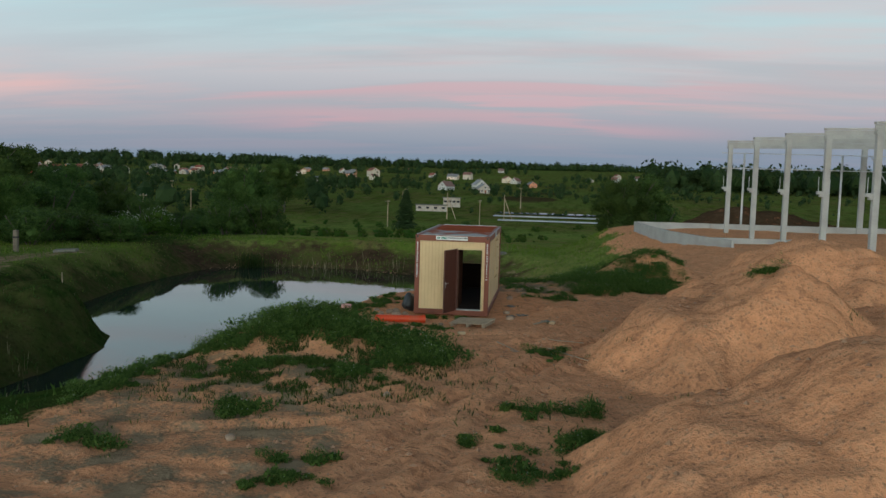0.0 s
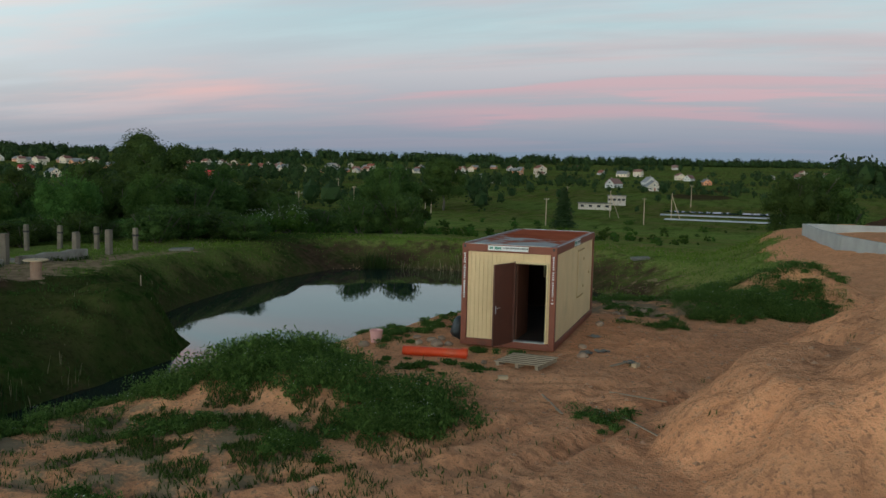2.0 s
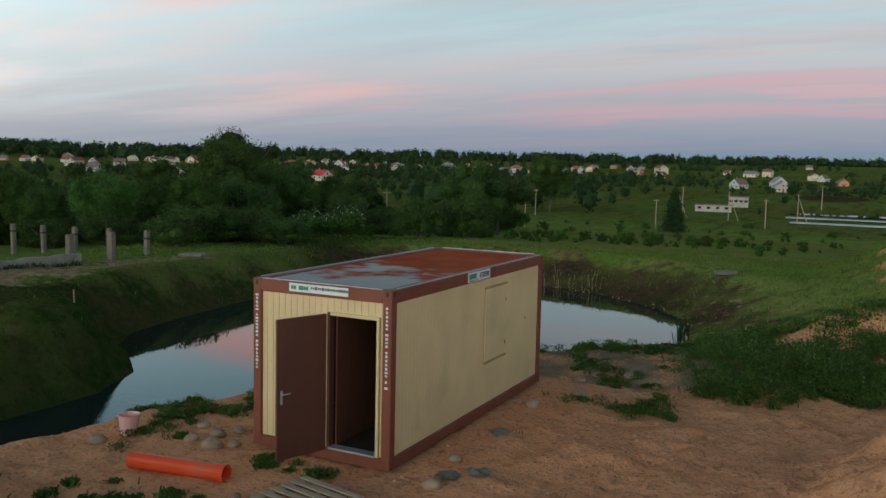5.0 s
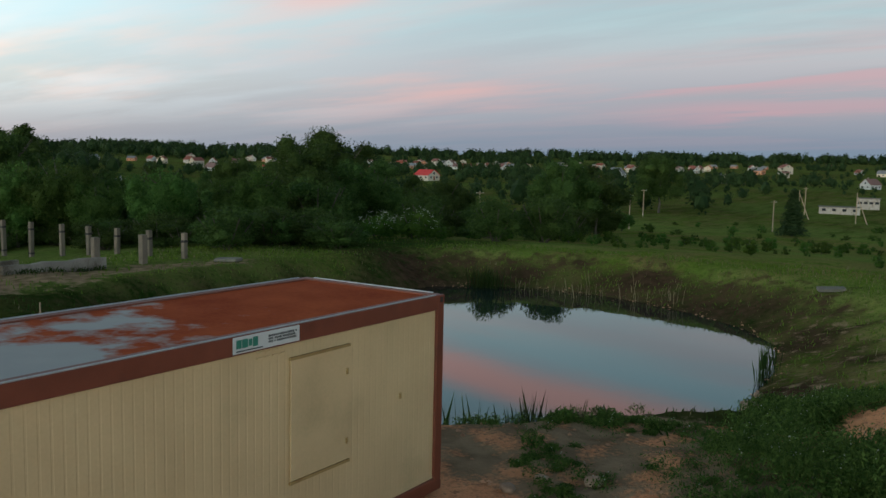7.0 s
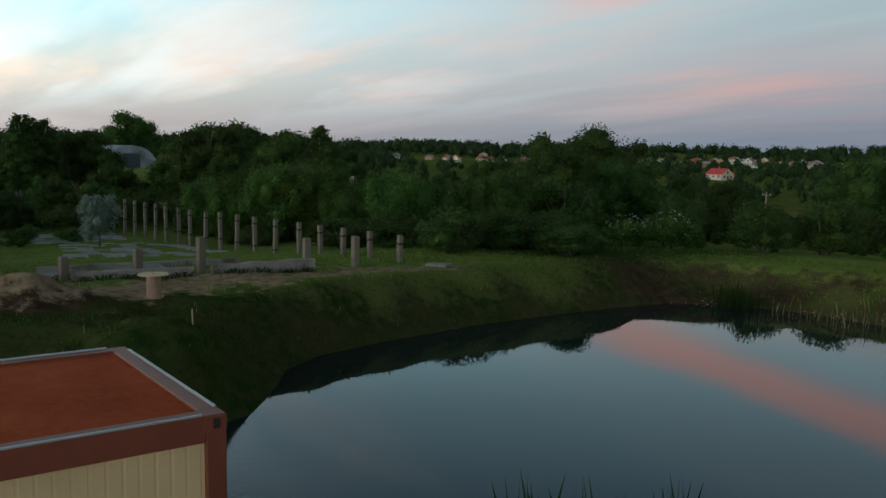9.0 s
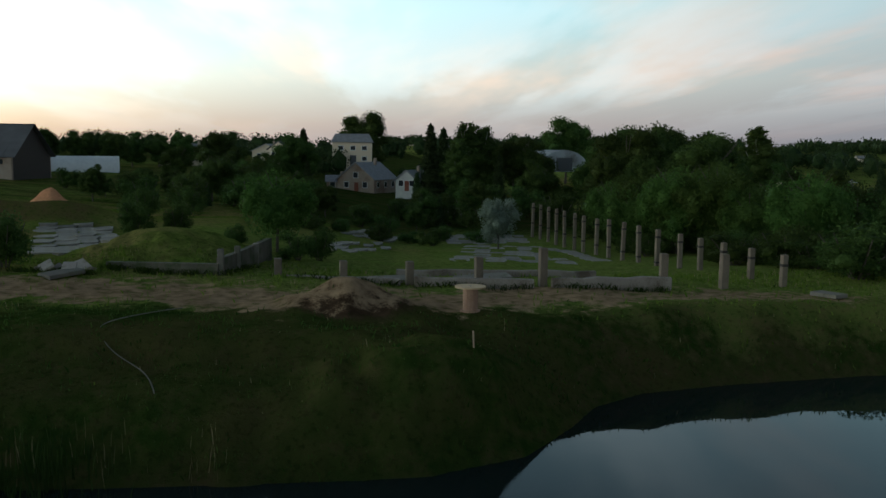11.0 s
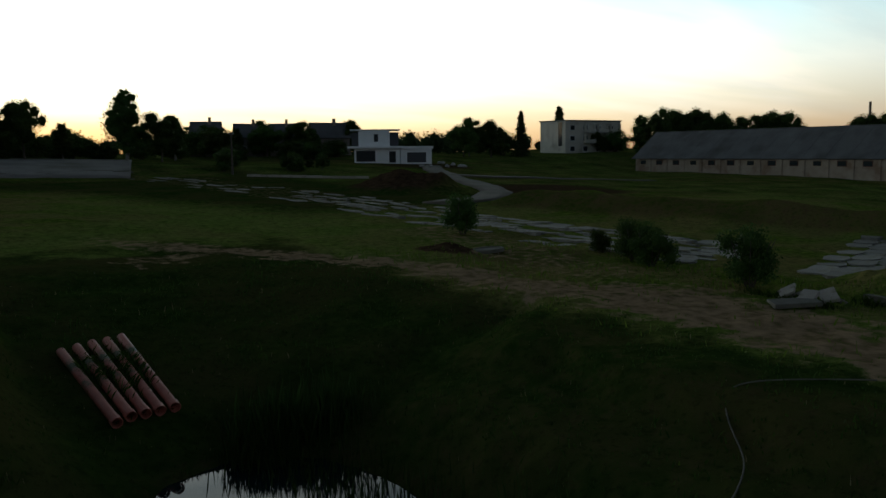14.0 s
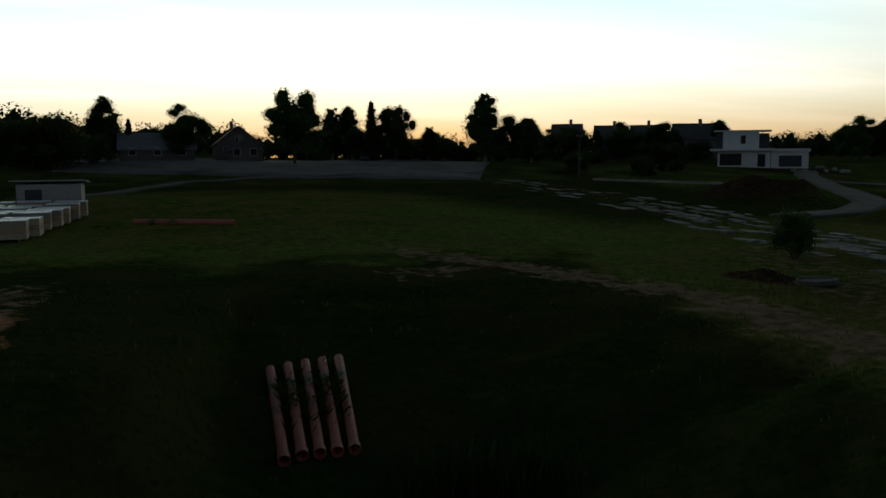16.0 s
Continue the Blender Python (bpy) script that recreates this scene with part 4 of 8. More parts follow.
def site_cabin():
    W, L, H, z0 = 2.44, 6.06, 2.6, 0.15
    c = thing("site_cabin", "cream and brown steel site cabin, door open, rusty roof", "cabin", pose(0, 0, z0))
    f = 0.15
    for x in (-W, -f):
        for y in (0, L - f):
            part("corner_post", box((f, f, H), (x + f / 2, y + f / 2, H / 2), bevel=0.012), M_BROWN, c)
    for x in (-W, -f):
        part("side_rail", box((f, L - 2 * f, 0.17), (x + f / 2, L / 2, 0.085), bevel=0.008), M_BROWN, c)
        part("side_rail", box((f, L - 2 * f, 0.19), (x + f / 2, L / 2, H - 0.095), bevel=0.008), M_BROWN, c)
    for y in (0, L - f):
        part("end_rail", box((W - 2 * f, f, 0.17), (-W / 2, y + f / 2, 0.085), bevel=0.008), M_BROWN, c)
        part("end_rail", box((W - 2 * f, f, 0.19), (-W / 2, y + f / 2, H - 0.095), bevel=0.008), M_BROWN, c)
    for x in (-W, 0):
        for y in (0, L):
            for z in (0.06, H - 0.06):
                s = 1 if x == 0 else -1
                t = -1 if y == 0 else 1
                part("corner_casting", box((0.17, 0.17, 0.118), (x - s * 0.082, y - t * 0.082, z), bevel=0.01), M_BROWN, c)
    for y in (0, L):
        part("lifting_hole", box((0.05, 0.004, 0.07), (-0.075, -0.006 if y == 0 else L + 0.006, H - 0.06)), M_BLACK, c)
        part("lifting_hole", box((0.004, 0.05, 0.07), (0.006, 0.075 if y == 0 else L - 0.075, H - 0.06)), M_BLACK, c)
    part("lifting_hole", box((0.05, 0.004, 0.07), (-W + 0.075, -0.006, H - 0.06)), M_BLACK, c)
    hz, ht = 0.17, H - 0.19
    # front wall beside and over the doorway
    dx0, dx1, dz = -1.08, -0.20, 2.20
    part("front_panel", moved(corrugated(dx0 + W - f, ht - hz), pose(-W + f, 0.045, hz)), M_CREAM, c)
    part("front_panel", moved(corrugated(-f - dx0, ht - dz), pose(dx0, 0.045, dz)), M_CREAM, c)
    part("front_panel", box((-f - dx1, 0.03, dz - hz), ((dx1 - f) / 2, 0.06, (dz + hz) / 2)), M_CREAM, c)
    part("side_panel", moved(corrugated(L - 2 * f, ht - hz, 0.105, 0.0022), pose(-0.04, f, hz, 0, 0, 90)), M_CREAM, c)
    part("side_panel", moved(corrugated(L - 2 * f, ht - hz, 0.105, 0.008), pose(-W + 0.04, L - f, hz, 0, 0, -90)), M_CREAM, c)
    # back wall with a window that lets some light in
    bx0, bx1, bz0, bz1 = -1.55, -0.75, 1.1, 1.9
    part("back_panel", moved(corrugated(W - 2 * f, bz0 - hz), pose(-f, L - 0.045, hz, 0, 0, 180)), M_CREAM, c)
    part("back_panel", moved(corrugated(W - 2 * f, ht - bz1), pose(-f, L - 0.045, bz1, 0, 0, 180)), M_CREAM, c)
    part("back_panel", box((-f - bx1, 0.03, bz1 - bz0), ((bx1 - f) / 2, L - 0.06, (bz0 + bz1) / 2)), M_CREAM, c)
    part("back_panel", box((bx0 + W - f, 0.03, bz1 - bz0), ((bx0 - W + f) / 2, L - 0.06, (bz0 + bz1) / 2)), M_CREAM, c)
    # inside boards coloured near black: the room's shade is in their colour
    M_DIM = grain("shade_dark_board", (0.022, 0.013, 0.009), (0.04, 0.022, 0.015), 0.8, scale=2, fine=20, bump=0.1)
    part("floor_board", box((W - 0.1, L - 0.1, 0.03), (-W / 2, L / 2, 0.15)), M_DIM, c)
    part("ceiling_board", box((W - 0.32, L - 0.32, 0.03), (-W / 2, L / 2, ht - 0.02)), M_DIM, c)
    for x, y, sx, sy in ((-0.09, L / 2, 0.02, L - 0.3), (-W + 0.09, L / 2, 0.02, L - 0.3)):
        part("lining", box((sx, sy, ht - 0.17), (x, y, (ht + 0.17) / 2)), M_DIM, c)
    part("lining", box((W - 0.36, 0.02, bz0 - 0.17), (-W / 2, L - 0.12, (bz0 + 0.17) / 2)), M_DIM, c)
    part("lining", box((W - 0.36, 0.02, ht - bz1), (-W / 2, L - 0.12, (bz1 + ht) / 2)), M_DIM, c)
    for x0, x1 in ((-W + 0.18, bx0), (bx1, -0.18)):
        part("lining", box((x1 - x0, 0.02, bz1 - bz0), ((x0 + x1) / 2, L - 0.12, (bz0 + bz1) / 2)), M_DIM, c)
    part("partition", box((0.03, 1.25, 1.95), (-1.02, 0.78, 1.16)), M_INSIDE, c, "red-brown board partition beside the doorway")
    # roof sheet with turned-up edges
    roof = box((W - 0.16, L - 0.16, 0.02), (-W / 2, L / 2, H - 0.03))
    part("roof_sheet", roof, M_RUST, c, "rusty roof sheet with bare grey patches")
    rim = bmesh.new()
    for x in (-0.02, -W + 0.02):
        add_box(rim, (0.022, L - 0.35, 0.014), (x, L / 2, H + 0.005))
    for y in (0.02, L - 0.02):
        add_box(rim, (W - 0.35, 0.022, 0.014), (-W / 2, y, H + 0.005))
    part("roof_edge", rim, M_STEEL, c)
    # doorway
    fr = bmesh.new()
    part("door_jamb", box((0.045, 0.12, dz - hz), (dx0 + 0.0225, 0.06, (dz + hz) / 2)), M_DOOR, c)
    add_box(fr, (0.045, 0.12, dz - hz), (dx1 - 0.0225, 0.06, (dz + hz) / 2))
    add_box(fr, (dx1 - dx0 - 0.09, 0.12, 0.045), ((dx0 + dx1) / 2, 0.06, dz - 0.0225))
    part("door_frame", fr, grain("cream_frame", (0.52, 0.38, 0.20), (0.60, 0.45, 0.25), 0.5, bump=0.03), c)
    part("threshold", box((dx1 - dx0 - 0.09, 0.16, 0.03), ((dx0 + dx1) / 2, 0.05, 0.185)), M_STEEL, c, "pale worn metal threshold")
    swing = Vector((-0.334, -0.943, 0)).normalized()
    ang = math.degrees(math.atan2(swing.y, swing.x))
    leaf = part("door", moved(box((0.84, 0.045, 2.02), (0.42, 0, 0), bevel=0.006), pose(dx0 - 0.005, -0.03, 1.17, 0, 0, ang)), M_DOOR, c, "dark brown steel door standing open")
    h = bmesh.new()
    add_box(h, (0.035, 0.012, 0.20), (0.77, 0.030, -0.10), bevel=0.004)
    add_tube(h, (0.77, 0.03, -0.05), (0.77, 0.075, -0.05), 0.009, sides=8)
    add_tube(h, (0.77, 0.07, -0.05), (0.65, 0.07, -0.05), 0.009, sides=8)
    add_box(h, (0.035, 0.012, 0.20), (0.77, -0.030, -0.10), bevel=0.004)
    add_tube(h, (0.77, -0.03, -0.05), (0.77, -0.075, -0.05), 0.009, sides=8)
    add_tube(h, (0.77, -0.07, -0.05), (0.65, -0.07, -0.05), 0.009, sides=8)
    part("door_handle", moved(h, pose(dx0 - 0.005, -0.03, 1.17, 0, 0, ang)), M_STEEL, leaf, "chrome lever handle")
    # side window closed with a cream shutter
    sh = part("shutter", box((0.02, 0.90, 1.30), (-0.022, 3.73, 1.58), bevel=0.004), M_CREAM, c, "cream shutter over the side window")
    edge = grain("rusty_edge", (0.30, 0.18, 0.07), (0.40, 0.26, 0.10), 0.7)
    for z in (2.245, 0.915):
        part("shutter_edge", box((0.03, 0.94, 0.03), (-0.008, 3.73, z)), edge, sh)
    for y, z in ((4.16, 1.95), (4.16, 1.15), (5.15, 1.45)):
        part("shutter_latch", box((0.025, 0.022, 0.07), (-0.004, y, z), bevel=0.004), edge, sh)
    for k in range(4):
        for j in range(2):
            part("air_vent", box((0.02, 0.07, 0.018), (-0.022, 2.86 + 0.10 * k, 2.33 + 0.05 * j), bevel=0.004), M_CREAM, c)
    # signs and painted writing
    s = part("front_sign", box((1.04, 0.008, 0.125), (-1.24, -0.006, H - 0.085), bevel=0.002), M_WHITE, c, "white sign with green mark and dark unreadable lettering")
    letters("sign_mark", (0, 0.28), 0.07, 0.006, 3, 0.5, pose(-1.72, -0.012, H - 0.085), M_GREEN_PRINT, s)
    letters("sign_bar", (0, 0.62), 0.05, 0.012, 4, 0.6, pose(-1.37, -0.012, H - 0.075), M_PRINT, s)
    s = part("side_sign", box((0.008, 0.90, 0.165), (0.006, 2.93, H - 0.09), bevel=0.002), M_WHITE, c, "white sign with green mark and dark unreadable lettering")
    letters("sign_mark", (0, 0.34), 0.10, 0.01, 5, 0.4, pose(0.012, 2.52, H - 0.08, 0, 0, 90), M_GREEN_PRINT, s)
    for z, sd in ((0.055, 6), (0.085, 16), (0.115, 7)):
        letters("sign_bar", (0, 0.38), 0.026, 0.008, sd, 0.6, pose(0.012, 2.94, H - z, 0, 0, 90), M_PRINT, s)
    part("sign_rule", moved(box((0.34, 0.004, 0.012), (0.17, 0, 0)), pose(0.012, 2.52, H - 0.15, 0, 0, 90)), M_PRINT, s)
    for x, sd in ((-W + 0.075, 8), (-0.075, 9)):
        letters("letter_bar", (0, 1.15), 0.055, 0.022, sd, 0.55, pose(x, -0.004, 2.36, 0, 90, 0), M_WHITE, c)
    # timber sleepers under it
    for y in (0.5, 3.0, 5.5):
        part("bearer", box((2.3, 0.2, 0.14), (-W / 2, y, -0.071), bevel=0.01), M_WOOD, c)


site_cabin()


# ---- loose things on the sand ----
def on_ground(x, y, dz=0.0, rz=0, rx=0, ry=0):
    return pose(x, y, ground_z(x, y) + dz, rx, ry, rz)


def orange_pipe():
    a, b = Vector((-3.42, -1.52)), Vector((-1.86, -1.28))
    t = thing("drain_pipe", "bright orange plastic drain pipe lying on the sand", "pipe", on_ground(a.x, a.y, 0.02, math.degrees(math.atan2(b.y - a.y, b.x - a.x))))
    part("barrel", hollow_pipe(1.45, 0.115, 0.008), M_ORANGE, t, smooth=False)
    part("socket", moved(hollow_pipe(0.14, 0.13, 0.012), pose(1.44, 0, -0.015)), M_ORANGE, t)


orange_pipe()


def bucket():
    t = thing("bucket", "faded pink plastic bucket standing on the bank", "bucket", on_ground(-4.6, -0.45))
    bm = bmesh.new()
    n, rings = 20, []
    for z, r in ((0, 0.13), (0.30, 0.165), (0.31, 0.178), (0.325, 0.178), (0.325, 0.160), (0.02, 0.122)):
        rings.append([bm.verts.new((r * math.cos(6.2832 * i / n), r * math.sin(6.2832 * i / n), z)) for i in range(n)])
    for a, b in zip(rings, rings[1:]):
        for i in range(n):
            bm.faces.new((a[i], a[(i + 1) % n], b[(i + 1) % n], b[i]))
    bm.faces.new(rings[0][::-1]), bm.faces.new(rings[-1])
    part("pail", bm, M_PINK, t)
    hb = bmesh.new()
    pts = [Vector((0.178 * math.cos(a), 0.06 * math.sin(a) + 0.10 * math.sin(a), 0.31 - 0.16 * abs(math.sin(a)))) for a in np.linspace(0, math.pi, 9)]
    for p, q in zip(pts, pts[1:]):
        add_tube(hb, p, q, 0.004, sides=6)
    part("handle", hb, M_STEEL, t, "thin wire handle")


bucket()


def pallet():
    t = thing("pallet", "grey weathered wooden pallet in front of the cabin door", "pallet", on_ground(-0.34, -1.5, 0.03, -17, 3, -3))
    for i in range(6):
        part("deck_board", box((1.22, 0.09, 0.022), (0, -0.40 + 0.16 * i, 0.125), (0, 0, random.uniform(-1, 1)), 0.003), M_WOOD, t)
    for x in (-0.52, 0, 0.52):
        part("bearer", box((0.09, 0.90, 0.075), (x, 0, 0.076), bevel=0.004), M_WOOD, t)
        part("bottom_board", box((0.095, 0.90, 0.02), (x, 0, 0.026), bevel=0.003), M_WOOD, t)


pallet()


def loose_bricks():
    for x, y, rz, m in ((-0.55, -2.85, 25, M_NEWWOOD), (2.1, -0.9, 70, M_NEWWOOD)):
        t = part("wood_block", box((0.22, 0.12, 0.09), (0, 0, 0.045), bevel=0.008), m)
        t.matrix_basis = on_ground(x, y, 0, rz, 4)
        tagged(t, "pale offcut of sawn timber lying on sand", "timber")
    for k, (x, y, s) in enumerate(((-3.25, 0.1, 0.20), (-2.95, -0.35, 0.24), (-3.5, -0.2, 0.17), (-3.1, 0.45, 0.16), (-2.7, -0.15, 0.15), (-3.75, 0.35, 0.14), (-1.3, -1.75, 0.12), (0.55, 1.0, 0.16), (0.75, -0.1, 0.18), (0.5, 4.4, 0.2), (1.0, 5.6, 0.22), (0.7, 6.6, 0.16), (-4.7, -1.0, 0.2), (-1.31, -10.36, 0.12), (-3.36, -13.8, 0.16), (1.5, 7.6, 0.2), (0.9, 7.2, 0.14), (2.2, 6.9, 0.12), (-1.2, 27.2, 0.75), (-1.7, 28.6, 0.5), (-0.7, 26.0, 0.45), (-2.0, 31.0, 0.3))):
        t = part("stone", rough_stone((s * 0.75, s * 0.6, s * 0.46), k + 1), M_STONE, smooth=True)
        t.matrix_basis = on_ground(x, y, s * 0.24, k * 47)
        tagged(t, "rounded grey field stone half sunk in sand", "stone", "stones on the sand")
    t = part("rubbish_bag", rough_stone((0.26, 0.34, 0.34), 23, sub=3), M_BLACK, smooth=True)
    t.matrix_basis = on_ground(-2.72, 0.9, 0.26)
    tagged(t, "black plastic bag slumped against the cabin side", "bag")
    for k, (x, y, rz, ln) in enumerate(((0.9, -4.6, 118, 1.6), (1.05, -4.75, 122, 1.3), (2.6, -5.4, 128, 2.6), (2.4, -3.4, 165, 1.2))):
        t = part("stick", box((ln, 0.035, 0.02), (0, 0, 0.02), bevel=0.003), M_WOOD)
        t.matrix_basis = on_ground(x, y, 0.02, rz)
        tagged(t, "thin weathered stick lying on rutted sand", "stick", "sticks on the sand")
    t = part("plank", box((0.9, 0.07, 0.03), (0, 0, 0.02), bevel=0.004), M_WOOD)
    t.matrix_basis = on_ground(1.75, -0.55, 0.02, 62)
    tagged(t, "short weathered plank lying beside the cabin", "plank")
    for k, (x, y) in enumerate(((0.75, 0.35), (1.1, 0.7), (1.9, -0.35), (0.6, 2.6))):
        bm = bmesh.new()
        bmesh.ops.create_grid(bm, x_segments=6, y_segments=6, size=0.15)
        for v in bm.verts:
            v.co.z += 0.05 * noise.noise(v.co * 9 + Vector((k, 0, 0))) + 0.03
        r = bmesh.ops.extrude_face_region(bm, geom=bm.faces[:])
        bmesh.ops.translate(bm, vec=(0, 0, -0.006), verts=[v for v in r["geom"] if isinstance(v, bmesh.types.BMVert)])
        t = part("sheet_scrap", bm, M_CONCRETE)
        t.matrix_basis = on_ground(x, y, 0.01, k * 50)
        tagged(t, "crumpled scrap of grey sheet on sand", "scrap")


loose_bricks()


# ---- concrete frame of the new hall ----
def new_hall():
    base = 0.5
    t = thing("hall_frame", "bare white precast concrete frame of an unfinished hall", "building frame")
    cols = [(16.25 + 0.653 * k, 45.0 - 6.216 * k) for k in range(6)]
    far = [(x + 23.9, y + 2.5) for x, y in cols]
    top = 7.75
    for (x, y) in cols:
        g = ground_z(x, y)
        cpart = part("column", box((0.34, 0.34, top - g + 0.3), (x, y, (top + g - 0.3) / 2), bevel=0.02), M_NEWCONC, t)
        br = bmesh.new()
        add_box(br, (0.36, 0.3, 0.2), (x - 0.33, y, 4.25), bevel=0.02)
        add_box(br, (0.2, 0.28, 0.16), (x - 0.25, y, 4.08), bevel=0.02)
        part("corbel", br, M_NEWCONC, cpart)
        part("dowel", tube((x - 0.42, y, 4.34), (x - 0.42, y, 5.2), 0.02, sides=6), M_STEEL, cpart)
    for x, y in far:
        g = ground_z(x, y)
        part("column", box((0.34, 0.34, top - g + 0.3), (x, y, (top + g - 0.3) / 2), bevel=0.02), M_NEWCONC, t)
    for (a, b), (c, d) in zip(cols, far):
        bm = bmesh.new()
        p, q = Vector((a - 0.25, b, top)), Vector((c + 0.25, d, top + 0.05))
        mid = (p + q) / 2 + Vector((0, 0, 0.25))
        for s, e in ((p, mid), (mid, q)):
            dirv = e - s
            rot = dirv.to_track_quat("X", "Z").to_matrix().to_4x4()
            add_box(bm, (dirv.length, 0.34, 0.12), (s + e) / 2 + Vector((0, 0, 0.30)), rot)
            add_box(bm, (dirv.length, 0.12, 0.42), (s + e) / 2, rot)
            add_box(bm, (dirv.length, 0.30, 0.12), (s + e) / 2 - Vector((0, 0, 0.22)), rot)
        part("roof_girder", bm, M_NEWCONC, t)
    for i in range(5):
        for u in (0.35, 0.7):
            p = Vector((*cols[i], 0)).lerp(Vector((*far[i], 0)), u)
            q = Vector((*cols[i + 1], 0)).lerp(Vector((*far[i + 1], 0)), u)
            part("purlin", tube((p.x, p.y, top + 0.7), (q.x, q.y, top + 0.7), 0.06, sides=6), M_STEEL, t)
    # steel wall frame at the far end
    y1 = 52.6
    part("column", box((0.42, 0.42, 7.8), (29.3, 52.8, 4.1), bevel=0.02), M_NEWCONC, t)
    for x in (19.0, 26.4, 27.4, 38.0):
        part("steel_post", box((0.16, 0.16, 6.9 if x != 26.4 else 4.8), (x, y1, 0.4 + (3.45 if x != 26.4 else 2.4)), bevel=0.01), M_STEEL, t)
    for z in (7.35, 6.0):
        part("steel_rail", box((20, 0.08, 0.08), (27.0, y1 - 0.13, z), bevel=0.01), M_STEEL, t)
    part("brace", tube((29.6, 52.2, 7.4), (33.5, 52.2, 1.0), 0.05, sides=6), M_STEEL, t)
    # plinth walls round the floor
    p = thing("plinth_wall", "low pale concrete plinth wall round the hall floor", "wall")
    line = [(13.4, 28.2), (12.0, 32.0), (10.6, 36.6), (9.8, 42.2), (9.3, 49.2)]
    for (x0, y0), (x1, y1) in zip(line, line[1:]):
        v = Vector((x1 - x0, y1 - y0))
        part("panel", box((v.length - 0.03, 0.22, 1.0), ((x0 + x1) / 2, (y0 + y1) / 2, 0.55), (0, 0, math.degrees(math.atan2(v.y, v.x))), 0.01), M_NEWCONC, p)
    for i in range(6):
        x0 = 9.5 + 6.3 * i
        part("panel", box((6.26, 0.22, 1.0), (x0 + 3.15, 49.6 + 0.55 * i, 0.55), (0, 0, 5), 0.01), M_NEWCONC, p)
    part("panel", box((7.5, 0.22, 0.8), (16.5, 33.5, 0.5), (0, 0, 4), 0.01), M_NEWCONC, p)


new_hall()


# ---- old fence posts, stubs and broken walls west of the pond ----
def posts():
    def post(x, y, tall, z_top, tilt, band=True):
        t = thing("fence_post", "tall weathered concrete post with dark bands", "post", pose(x, y, z_top - tall, tilt[0], tilt[1], random.uniform(-6, 6)), "row of concrete posts")
        part("shaft", box((0.33, 0.30, tall), (0, 0, tall / 2), bevel=0.03), M_POST, t)
        for z in (tall - 0.55, tall - 2.4):
            part("band", box((0.36, 0.33, 0.14), (0, 0, z), bevel=0.012), M_TAR, t, "dark tar band")
    xs = [-38.6, -42.2, -45.7, -49.0, -52.4, -56.4, -60.3, -64.2, -68.0, -71.7, -75.4, -79.0, -82.6, -86.3, -90.0, -93.7, -97.4]
    for i, x in enumerate(xs):
        zt = -0.42 - 0.06 * i if i < 9 else -0.95 - 0.02 * i
        post(x, 32.8 + random.uniform(-0.1, 0.1), zt - ground_z(x, 32.8) + 0.3, zt, (random.uniform(-1.2, 1.2), random.uniform(-1.2, 1.2)))
    for x, y, z in ((-38.14, 29.4, -0.31), (-38.16, 26.2, -0.28), (-37.9, 19.9, 0.05), (-38.3, 16.75, -0.42), (-39.2, 13.4, -0.75), (-40.0, 10.1, -0.80), (-40.6, 6.8, -0.75)):
        tall = z - ground_z(x, y) + 0.35
        t = part("post_stub", box((0.42, 0.38, tall), (0, 0, tall / 2), (0, 0, random.uniform(-8, 8)), 0.03), M_POST)
        t.matrix_basis = pose(x, y, z - tall)
        tagged(t, "short broken concrete post standing in grass", "post", "row of post stubs")
    # long low wall slabs between the stubs
    for k, (x0, y0, x1, y1, z, hgt) in enumerate(((-37.4, 26.3, -37.3, 20.2, -1.35, 0.75), (-37.6, 19.4, -38.6, 13.6, -1.45, 0.6), (-38.9, 12.9, -40.3, 7.2, -1.55, 0.5), (-42.5, 24, -43.5, 13, -1.75, 0.4))):
        v = Vector((x1 - x0, y1 - y0))
        bm = box((v.length, 0.32, hgt + 0.4), (0, 0, -0.2), bevel=0.03)
        bmesh.ops.subdivide_edges(bm, edges=[e for e in bm.edges if e.calc_length() > 2], cuts=7)
        for q in bm.verts:
            if q.co.z > 0:
                q.co.z += 0.10 * noise.noise(Vector((q.co.x * 0.9 + k * 9, 0, 0)))
        t = part("wall_slab", bm, M_WALLSLAB)
        t.matrix_basis = pose((x0 + x1) / 2, (y0 + y1) / 2, z - hgt / 2, 0, 0, math.degrees(math.atan2(v.y, v.x)))
        tagged(t, "long broken concrete wall slab lying in weeds", "slab", "wall slabs")
    for k, (x, y, sx, sy, rz) in enumerate(((-39.3, 22.6, 1.9, 1.0, 30), (-34.6, 33.0, 1.7, 0.7, 12), (-40.5, 12.6, 2.6, 1.2, 80), (-41.5, 17.5, 3.0, 1.4, 95), (-39.6, -3.4, 1.9, 1.0, 140), (-2.7, 49.3, 1.5, 0.8, 20))):
        t = part("flat_slab", box((sx, sy, 0.2), (0, 0, 0.05), bevel=0.03), M_CONCRETE)
        t.matrix_basis = on_ground(x, y, 0.08, rz, 3, -3)
        tagged(t, "flat grey concrete slab lying on the bank", "slab", "loose slabs")


posts()


